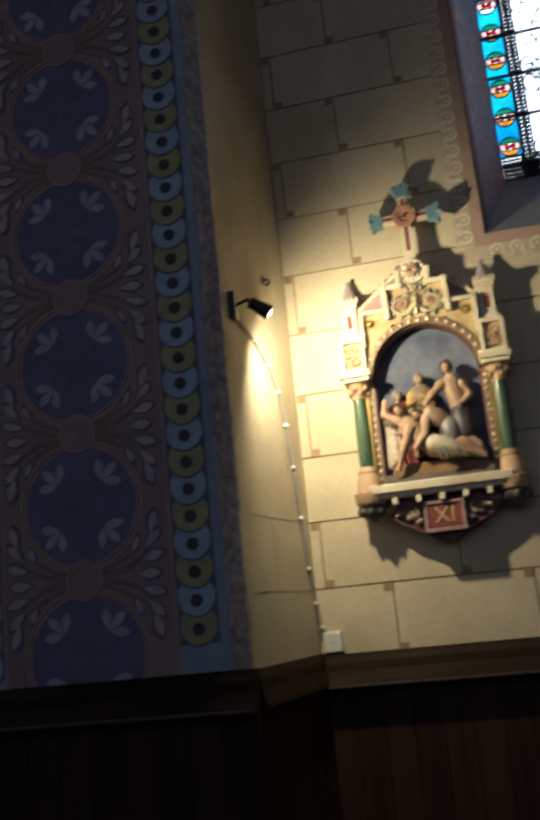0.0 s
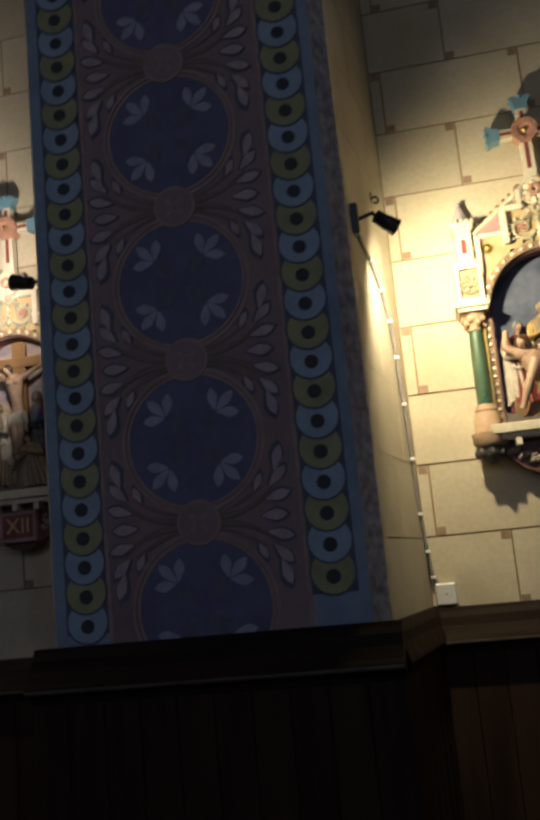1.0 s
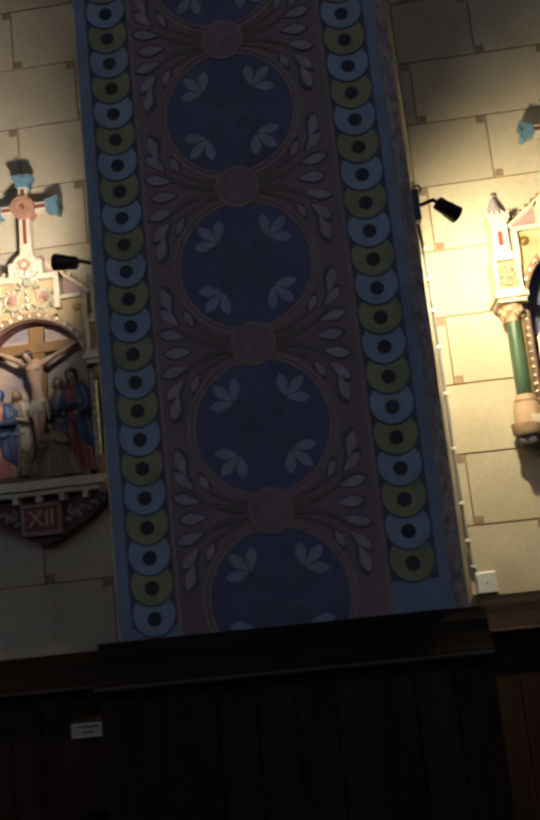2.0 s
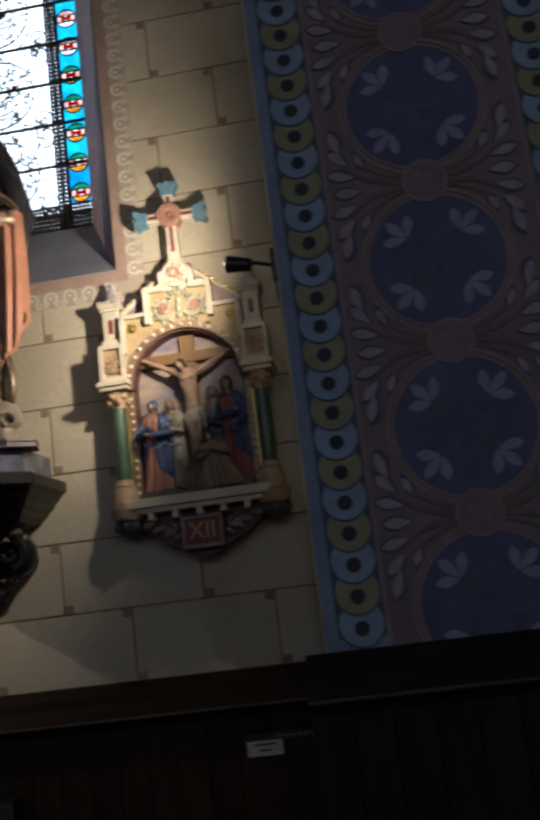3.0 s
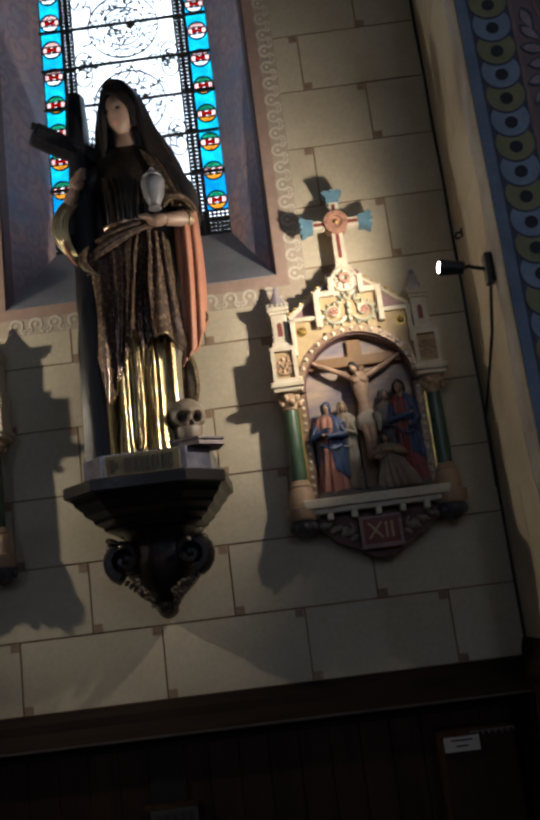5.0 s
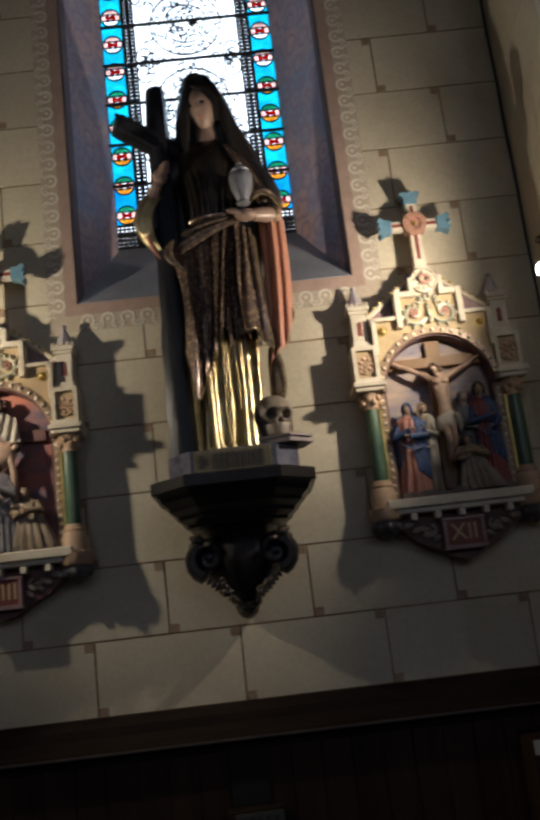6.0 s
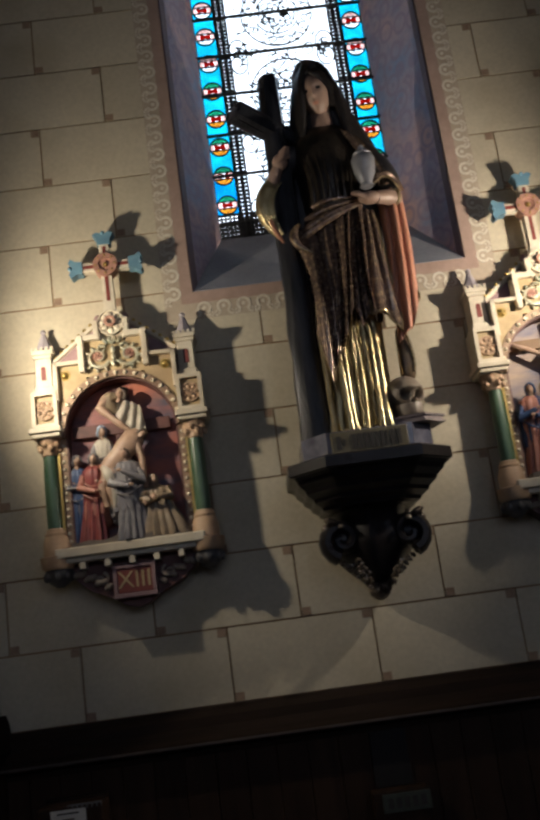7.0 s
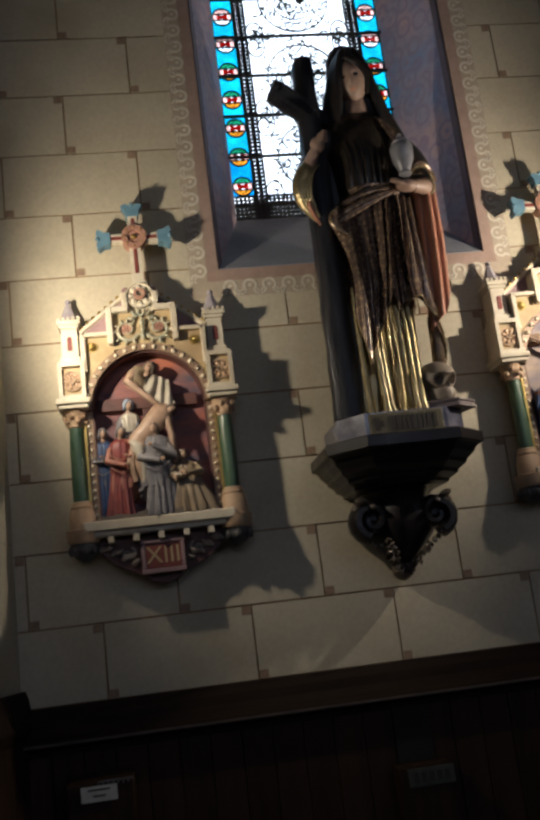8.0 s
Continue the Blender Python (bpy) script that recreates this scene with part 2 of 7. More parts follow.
def circle(cx, cz, r, n=24, a0=0.0, a1=360.0, rz=None):
    k = n if a1 - a0 >= 360 else n + 1
    return [(cx + r * math.cos(radians(a0 + (a1 - a0) * i / n)), cz + (rz or r) * math.sin(radians(a0 + (a1 - a0) * i / n))) for i in range(k)]


def ring(bm, cx, cz, r0, r1, y0, y1, n=24, a0=0.0, a1=360.0, mat=0):
    inner, outer = circle(cx, cz, r0, n, a0, a1), circle(cx, cz, r1, n, a0, a1)
    full = a1 - a0 >= 360
    rows = [[bm.verts.new((x, y, z)) for x, z in pts] for pts, y in ((inner, y0), (outer, y0), (outer, y1), (inner, y1))]
    for i in range(len(inner) if full else len(inner) - 1):
        j = (i + 1) % len(inner)
        for k in range(4):
            f = bm.faces.new((rows[k][i], rows[k][j], rows[(k + 1) % 4][j], rows[(k + 1) % 4][i]))
            f.material_index = mat
    if not full:
        for i in (0, -1):
            bm.faces.new([rows[k][i] for k in range(4)])
    return bm


def loft(bm, rings, mat=0, close=True):
    rows = [[bm.verts.new(p) for p in r] for r in rings]
    n = len(rows[0])
    for a, b in zip(rows, rows[1:]):
        for i in range(n):
            f = bm.faces.new((a[i], a[(i + 1) % n], b[(i + 1) % n], b[i]))
            f.material_index = mat
    if close:
        for r in (rows[0], rows[-1][::-1]):
            bm.faces.new(r).material_index = mat
    return rows


def lathe(bm, profile, cx, cy, seg=20, mat=0):
    """A profile of radius, height turned round an upright axis."""
    return loft(bm, [[(cx + r * math.cos(2 * math.pi * i / seg), cy + r * math.sin(2 * math.pi * i / seg), z) for i in range(seg)] for r, z in profile], mat)


def tube(bm, pts, radii, seg=8, mat=0, flat=1.0):
    """A round rod along points, with a radius for each."""
    pts = [Vector(p) for p in pts]
    radii = radii if isinstance(radii, (list, tuple)) else [radii] * len(pts)
    rings = []
    for i, p in enumerate(pts):
        d = (pts[min(i + 1, len(pts) - 1)] - pts[max(i - 1, 0)]).normalized()
        side = d.cross(Vector((0, 1, 0)))
        side = side.normalized() if side.length > 1e-4 else Vector((1, 0, 0))
        up = side.cross(d)
        rings.append([p + radii[i] * (math.cos(2 * math.pi * k / seg) * side + flat * math.sin(2 * math.pi * k / seg) * up) for k in range(seg)])
    return loft(bm, rings, mat)


def ball(bm, c, r, mat=0, seg=14, rows=9, turn=None):
    """An ellipsoid with half axes r."""
    r = r if isinstance(r, (list, tuple)) else (r, r, r)
    rings = []
    for j in range(rows + 1):
        a = math.pi * (0.02 + 0.96 * j / rows)
        ring_ = []
        for i in range(seg):
            q = Vector((r[0] * math.sin(a) * math.cos(2 * math.pi * i / seg), r[1] * math.sin(a) * math.sin(2 * math.pi * i / seg), -r[2] * math.cos(a)))
            ring_.append(Vector(c) + (turn @ q if turn else q))
        rings.append(ring_)
    return loft(bm, rings, mat)


def bez(p0, p1, p2, p3, n=10):
    p0, p1, p2, p3 = map(Vector, (p0, p1, p2, p3))
    return [(1 - t) ** 3 * p0 + 3 * (1 - t) ** 2 * t * p1 + 3 * (1 - t) * t * t * p2 + t ** 3 * p3 for t in [i / n for i in range(n + 1)]]


B = bmesh.new

# ---- the shell of the church ----
BAY = 3.64
HEAD = 7.0
floor = tagged(link("floor", box(B(), -9, 11, -8.3, 0.1, -0.2, 0), STONE_FLOOR), "grey stone church floor", "floor", kind="structure")
ceiling = tagged(link("ceiling", box(B(), -9, 11, -8.3, 0.6, HEAD, HEAD + 0.2), ROUGH), "plain plastered ceiling", "ceiling", kind="structure")
tagged(link("wall_west", box(B(), -9.3, -9, -8.3, 0.6, 0, HEAD), ROUGH), "plain plastered end wall", "wall", kind="structure")
tagged(link("wall_east", box(B(), 11, 11.3, -8.3, 0.6, 0, HEAD), ROUGH), "plain plastered end wall", "wall", kind="structure")
# south wall out of view, its three openings made up to hold the fill lamps
bm = B()
edges = [-9, -1.88, -1.32, 1.77, 2.33, 5.42, 5.98, 11]
for i in range(0, 8, 2):
    box(bm, edges[i], edges[i + 1], -8.4, -8.05, 0, HEAD)
for i in range(1, 7, 2):
    box(bm, edges[i], edges[i + 1], -8.4, -8.05, 0, 3.7)
    box(bm, edges[i], edges[i + 1], -8.4, -8.05, 5.1, HEAD)
tagged(link("wall_south", bm, ROUGH), "plain plastered unseen wall, three openings added for fill lamps", "wall", kind="structure")
tagged(link("ground", box(B(), -400, 400, -400, 400, -0.6, -0.3), surface("grass_ground", (0.06, 0.09, 0.03), (0.09, 0.10, 0.04), 0.9, 1, 0.2)), "flat grassy ground outside", "ground", kind="structure")

# window openings: x of the face edges, x of the glass edges, sill height at face and glass
W1 = dict(x0=-0.479, x1=0.596, g0=-0.347, g1=0.435, z0=3.03, zg=3.375, top=5.0, depth=0.32)
W2 = {k: v + (BAY if k[0] in "xg" else 0.08 if k[0] == "z" else 0) for k, v in W1.items()}
W2["top"] = 5.08

bm = B()
E0, E1 = -9.0, 11.0
plan(bm, [(E0, 0), (W1["x0"], 0), (W1["g0"], 0.32), (W1["g0"], 0.345), (W1["g0"] - 0.28, 0.55), (E0, 0.55)], 0, HEAD)
plan(bm, [(W1["x1"], 0), (W2["x0"], 0), (W2["g0"], 0.32), (W2["g0"], 0.345), (W2["g0"] - 0.28, 0.55), (W1["g1"] + 0.28, 0.55), (W1["g1"], 0.345), (W1["g1"], 0.32)], 0, HEAD)
plan(bm, [(W2["x1"], 0), (E1, 0), (E1, 0.55), (W2["g1"] + 0.28, 0.55), (W2["g1"], 0.345), (W2["g1"], 0.32)], 0, HEAD)
for w in (W1, W2):
    run(bm, [(0, 0), (0, w["z0"]), (0.32, w["zg"]), (0.55, w["zg"]), (0.55, 0)], w["x0"], w["x1"])
    run(bm, [(0, HEAD), (0, w["top"] + 0.3), (0.32, w["top"]), (0.55, w["top"]), (0.55, HEAD)], w["x0"], w["x1"])
wall = tagged(link("wall_north", bm, JOINT), "cream plastered wall painted with brown block joints", "wall", kind="structure")


# ---- piers ----
ZP, ZL, ZR = 1.57, 1.50, 1.555   # tops of the panelling: pier, statue bay, far bay
YP = -0.758   # the piers' fronts


def scale_column(pier, x, z0, z1, y, r, step, start=0):
    """Overlapping painted scales, the upper ones lying over the lower."""
    n = int((z1 - z0) / step)
    shapes = {}
    for i in range(n):
        z = z0 + step * i
        kind = (i + start) % 2
        if kind not in shapes:
            shapes[kind] = [None, None, None]
        dy = y - 0.0012 - 0.00002 * i
        for k, (rr, off, m, nm) in enumerate(((r, 0, P_OLIVE if kind else P_STEEL, "painted_scale"), (0.021, -0.014, P_DARK, "scale_eye"))):
            if shapes[kind][k] is None:
                b = B()
                if k == 0:
                    prism(b, circle(0, 0, rr, 18), -0.003, 0)
                else:
                    prism(b, circle(0, 0, rr, 10), -0.0052, -0.003)
                ob = part(nm, b, m, pier)
                shapes[kind][k] = ob
            else:
                ob = new(nm, shapes[kind][k].data)
                ob.parent, ob.matrix_parent_inverse = pier, pier.matrix_world.inverted()
            # tip the scale so that its lower edge stands proud
            ob.matrix_basis = pose(x, dy - 0.002, z + off, -2.2, 0, 0)
            if k == 0 and shapes[kind][2] is None:
                b = B()
                ring(b, 0, 0, r - 0.0055, r, -0.0038, -0.0028, 18)
                ob = part("scale_outline", b, P_LINE, pier)
                shapes[kind][2] = ob
            elif k == 0:
                ob = new("scale_outline", shapes[kind][2].data)
                ob.parent, ob.matrix_parent_inverse = pier, pier.matrix_world.inverted()
            if k == 0:
                ob.matrix_basis = pose(x, dy - 0.002, z, -2.2, 0, 0)


def petal(bm, cx, cz, a, length, width, y0, y1, start=0.0):
    """A pointed leaf shape lying on the wall."""
    d, s = (math.cos(a), math.sin(a)), (-math.sin(a), math.cos(a))
    pts = []
    prof = ((0, 0.12), (0.25, 0.6), (0.55, 1.0), (0.8, 0.72), (1.0, 0.0), (0.8, -0.72), (0.55, -1.0), (0.25, -0.6), (0, -0.12))
    for t, w in prof:
        u, v = start + t * length, w * width / 2
        pts.append((cx + d[0] * u + s[0] * v, cz + d[1] * u + s[1] * v))
    return prism(bm, pts, y0, y1)


LEAVES = ((0.20, 0.045, 1, 0.25, 0.075, 0.03), (0.215, 0.085, 0.8, 0.8, 0.07, 0.03), (0.232, 0.125, 0.3, 1, 0.075, 0.03), (0.17, 0.075, 0.5, 1, 0.05, 0.022))


def painted_front(pier, f0, f1, yf):
    """The painted decoration of a pier's front between f0 and f1."""
    top = 4.75
    lay = lambda b, m, nm, lab="": part(nm, b, m, pier, lab)
    w = f1 - f0
    lay(box(B(), f0 + 0.002, f0 + 0.036, yf - 0.003, yf, ZP - 0.05, top), P_BLUE, "blue_band")
    lay(box(B(), f1 - 0.031, f1 - 0.001, yf - 0.003, yf, ZP - 0.05, top), P_BLUE, "blue_band")
    lay(box(B(), f0 + 0.036, f0 + 0.172, yf - 0.002, yf, ZP - 0.05, top), P_LINE, "dark_border_ground")
    lay(box(B(), f1 - 0.167, f1 - 0.031, yf - 0.002, yf, ZP - 0.05, top), P_LINE, "dark_border_ground")
    lay(box(B(), f0 + 0.172, f1 - 0.167, yf - 0.0025, yf, ZP - 0.05, top), P_RED, "russet_panel")
    for x in (f0 + 0.166, f1 - 0.173):
        lay(box(B(), x, x + 0.012, yf - 0.0045, yf - 0.002, ZP - 0.05, top), P_RING, "border_line")
    # chipped plaster on the chamfered corner, its colour whitened for the lamp's light
    random.seed(4)
    b = B()
    n = 90
    rows = []
    for i in range(n + 1):
        z, wide = ZP - 0.05 + (top - ZP) * i / n, random.uniform(0.0, 0.02)
        rows.append([b.verts.new((f1 + 0.001, yf - 0.003, z)), b.verts.new((f1 + 0.044, yf + 0.056, z)), b.verts.new((f1 + 0.045 + 0.1375 * wide, yf + 0.060 + wide, z))])
    for p, q in zip(rows, rows[1:]):
        for i in range(2):
            b.faces.new((p[i], p[i + 1], q[i + 1], q[i]))
    bmesh.ops.solidify(b, geom=b.faces[:], thickness=0.003)
    lay(b, P_EDGE, "chipped_edge", "worn mauve and white plaster corner, whitened for lamplight")
    # worn left corner; window light on the flank is painted in as a pale strip
    b = B()
    rows = []
    for i in range(n + 1):
        z = ZP - 0.03 + (top - ZP) * i / n
        wide = 0.16 + 0.02 * math.sin(0.4 * i) + random.uniform(-0.012, 0.012)
        rows.append([b.verts.new((f0 - 0.003, yf - 0.002, z)), b.verts.new((f0 - 0.003 + 0.0424 * 0.5 * wide, yf + 0.5 * wide, z)), b.verts.new((f0 - 0.003 + 0.0424 * wide, yf + wide, z))])
    for p, q in zip(rows, rows[1:]):
        for i in range(2):
            b.faces.new((p[i], p[i + 1], q[i + 1], q[i]))
    bmesh.ops.solidify(b, geom=b.faces[:], thickness=0.003)
    lay(b, P_WORN_LIT, "worn_edge", "pale worn corner strip with window light in its colour")
    scale_column(pier, f0 + 0.102, 1.720 - 0.0841, top, yf, 0.066, 0.0841)
    scale_column(pier, f1 - 0.097, 1.714, top, yf, 0.067, 0.0870, 1)
    for xa, xb, zt in ((f0 + 0.036, f0 + 0.166, 1.600), (f1 - 0.161, f1 - 0.031, 1.655)):
        lay(box(B(), xa, xb, yf - 0.0028, yf, ZP - 0.05, zt), P_BLUE, "border_foot")
    y = yf - 0.0025
    pc = f0 + 0.456
    STEP, Z4 = 0.4805, 1.886
    shared = {}
    for i in range(7):
        zs = Z4 + STEP * i          # a small roundel
        zc = zs - STEP / 2          # the medallion under it
        for nm, m, maker in (
            ("navy_medallion", P_NAVY, lambda b: prism(b, circle(0, 0, 0.194, 36), -0.002, 0)),
            ("medallion_ring", P_RING, lambda b: ring(ring(b, 0, 0, 0.192, 0.200, -0.004, 0, 36), 0, 0, 0.206, 0.216, -0.004, 0, 36)),
            ("flower_heart", P_HEART, lambda b: [petal(b, 0, 0, radians(45 + 90 * k), 0.095, 0.055, -0.0035, -0.0015, 0.02) for k in range(4)]),
            ("pale_flower", P_PALE, lambda b: [petal(b, 0.105 * math.cos(radians(45 + 90 * k)), 0.105 * math.sin(radians(45 + 90 * k)), radians(45 + 90 * k + d), 0.066 if d else 0.074, 0.032, -0.0045, -0.0015, 0.006) for k in range(4) for d in (-52, 0, 52)]),
        ):
            if nm not in shared:
                b = B()
                maker(b)
                ob = lay(b, m, nm)
                shared[nm] = ob
            else:
                ob = new(nm, shared[nm].data)
                ob.parent, ob.matrix_parent_inverse = pier, pier.matrix_world.inverted()
            ob.matrix_basis = pose(pc, y, zc)
        for nm, m, maker in (
            ("small_roundel", P_RED, lambda b: prism(b, circle(0, 0, 0.062, 20), -0.0052, 0)),
            ("roundel_ring", P_RING, lambda b: ring(b, 0, 0, 0.058, 0.066, -0.0065, -0.001, 20)),
            ("roundel_flower", P_RING, lambda b: [prism(b, circle(0.026 * math.cos(radians(45 + 90 * k)), 0.026 * math.sin(radians(45 + 90 * k)), 0.0085, 8), -0.0065, -0.005) for k in range(4)] + [ring(b, 0, 0, 0.012, 0.016, -0.0065, -0.005, 10)]),
            ("scroll_stem", P_STEM, lambda b: [tube(b, bez((0.055 * s, -0.002, 0.008 * u), (0.12 * s, -0.002, 0.01 * u), (0.20 * s, -0.002, 0.03 * u), (0.235 * s, -0.002, 0.10 * u), 9), [0.010, 0.011, 0.010, 0.009, 0.008, 0.007, 0.006, 0.005, 0.004, 0.003], 6, flat=0.3) for s in (-1, 1) for u in (-1, 1)] + [tube(b, bez((0.06 * s, -0.002, 0.024 * u), (0.10 * s, -0.002, 0.03 * u), (0.14 * s, -0.002, 0.05 * u), (0.19 * s, -0.002, 0.085 * u), 7), 0.0055, 6, flat=0.3) for s in (-1, 1) for u in (-1, 1)]),
            ("leaf_outline", P_LINE, lambda b: [petal(b, (px - 0.006) * s, pz * u, math.atan2(dz * u, dx * s), L + 0.014, wd + 0.014, -0.0036, 0) for s in (-1, 1) for u in (-1, 1) for px, pz, dx, dz, L, wd in LEAVES] + [petal(b, 0.180 * s, 0, 0 if s > 0 else math.pi, 0.088, 0.046, -0.0036, 0) for s in (-1, 1)]),
            ("rose_leaf", P_LEAF, lambda b: [petal(b, (px) * s, pz * u, math.atan2(dz * u, dx * s), L, wd, -0.0045, 0) for s in (-1, 1) for u in (-1, 1) for px, pz, dx, dz, L, wd in LEAVES] + [petal(b, 0.185 * s, 0, 0 if s > 0 else math.pi, 0.075, 0.032, -0.0045, 0) for s in (-1, 1)]),
        ):
            if nm not in shared:
                b = B()
                maker(b)
                ob = lay(b, m, nm)
                shared[nm] = ob
            else:
                ob = new(nm, shared[nm].data)
                ob.parent, ob.matrix_parent_inverse = pier, pier.matrix_world.inverted()
            ob.matrix_basis = pose(pc, y, zs)


for k, off in enumerate((0, -BAY, BAY)):
    bm = B()
    plan(bm, [(1.272 + off, YP), (2.195 + off, YP), (2.236 + off, -0.70), (2.335 + off, 0.02), (1.305 + off, 0.02)], 0, HEAD)
    pier = tagged(link("pier", bm, SIDE), "square pier with cream sides and a painted front", "pier", "wall piers", "structure")
    painted_front(pier, 1.272 + off, 2.195 + off, YP)


def flank_joints(off):
    """Faint painted course lines and a few uprights on both flanks of a pier."""
    for (xa, ya), (xb, yb), side in (((2.248 + off, -0.615), (2.332 + off, 0.0), 1), ((1.279 + off, YP + 0.185), (1.304 + off, 0.0), -1)):
        for k in range(11):
            z = 1.80 + 0.2555 * k
            for t0, t1, za, zb in ((0.0, 1.0, z - 0.002, z + 0.002), (0.35 + 0.3 * (k % 2), 0.358 + 0.3 * (k % 2), z, z + 0.2555)):
                p, q = (xa + (xb - xa) * t0, ya + (yb - ya) * t0), (xa + (xb - xa) * t1, ya + (yb - ya) * t1)
                part("flank_joint", plan(B(), [p, q, (q[0] + side * 0.0008, q[1]), (p[0] + side * 0.0008, p[1])], za, zb), FLANK_JOINT, wall)


for off in (0, -BAY, BAY):
    flank_joints(off)


# ---- painted blocks, marks and stencilled borders on the wall ----
def bay_blocks(xl, xr, z_line, course, even, odd, zlow, w):
    pitch, gap = 0.519, 0.0062
    bl, br, bz = w["x0"] - 0.112, w["x1"] + 0.112, w["z0"] - 0.112
    for k in range(-2, 13):
        za, zb = max(zlow, z_line + course * k), z_line + course * (k + 1)
        if zb < zlow + 0.02:
            continue
        base = even if k % 2 == 0 else odd
        joints = [x for x in (base + pitch * n for n in range(-9, 10)) if xl + 0.03 < x < xr - 0.03]
        cuts = [xl] + joints + [xr]
        for a, b in zip(cuts, cuts[1:]):
            a2, b2 = (a + gap / 2 if a != xl else a), (b - gap / 2 if b != xr else b)
            z1, z2 = za + gap / 2, zb - gap / 2
            pieces = []
            if z2 <= bz or b2 <= bl or a2 >= br:
                pieces = [(a2, b2, z1, z2)]
            else:
                if a2 < bl:
                    pieces.append((a2, bl, z1, z2))
                if b2 > br:
                    pieces.append((br, b2, z1, z2))
                if z1 < bz:
                    pieces.append((max(a2, bl), min(b2, br), z1, bz))
            for p in pieces:
                part("painted_block", box(B(), p[0], p[1], -0.005, 0.002, p[2], p[3]), PLASTER, wall)
        for x in joints:
            for (u, v), inside in (((x - 0.036, zb - 0.032), zb), ((x + 0.004, za + 0.004), za)):
                if bl - 0.03 < x < br + 0.03 and inside > bz:
                    continue
                part("joint_mark", box(B(), u, u + 0.031, -0.0065, -0.004, v, v + 0.028), MARK, wall)


bay_blocks(-1.312, 1.305, 1.757, 0.257, 0.289, 0.02, ZL - 0.06, W1)
bay_blocks(2.335, 4.94, 1.80, 0.2555, 2.375, 2.63, ZR - 0.06, W2)


def stencil(w):
    o = 0.112
    for x0, x1, z0, z1 in ((w["x0"] - o, w["x0"], w["z0"] - o, 4.9), (w["x1"], w["x1"] + o, w["z0"] - o, 4.9), (w["x0"], w["x1"], w["z0"] - o, w["z0"])):
        part("stencil_ground", box(B(), x0, x1, -0.0052, 0.002, z0, z1), STENCIL_GROUND, wall)
    for x0, x1, z0, z1 in ((w["x0"] - 0.046, w["x0"], w["z0"] - 0.046, 4.9), (w["x1"], w["x1"] + 0.046, w["z0"] - 0.046, 4.9), (w["x0"], w["x1"], w["z0"] - 0.046, w["z0"])):
        part("pink_border", box(B(), x0, x1, -0.0068, -0.004, z0, z1), PINK, wall, "dusty pink painted border")
    b = B()
    ring(b, 0, 0, 0.0185, 0.0285, -0.0025, 0, 16, 30, 330)
    prism(b, circle(-0.002, 0, 0.0075, 8), -0.0025, 0)
    petal(b, 0.018, 0.012, radians(40), 0.022, 0.01, -0.0025, 0)
    petal(b, 0.018, -0.012, radians(-40), 0.022, 0.01, -0.0025, 0)
    for k in range(4):
        petal(b, 0.026, 0.038, radians(45 + 90 * k), 0.014, 0.008, -0.0025, 0, 0.003)
    first = part("stencil_ring", b, STENCIL, wall)
    first.matrix_basis = pose(w["x0"] - 0.072, -0.005, w["z0"], 0, 180, 0)
    spots = [(w["x0"] - 0.072, w["z0"] + 0.076 * i, 180) for i in range(1, 25)] + [(w["x1"] + 0.072, w["z0"] + 0.076 * i, 0) for i in range(25)]
    n = 14
    spots += [(w["x0"] + (w["x1"] - w["x0"]) * (i + 0.5) / n, w["z0"] - 0.072, 90) for i in range(n)]
    for x, z, a in spots:
        ob = new("stencil_ring", first.data)
        ob.parent, ob.matrix_parent_inverse = wall, wall.matrix_world.inverted()
        ob.matrix_basis = pose(x, -0.005, z, 0, a, 0)


stencil(W1)
stencil(W2)


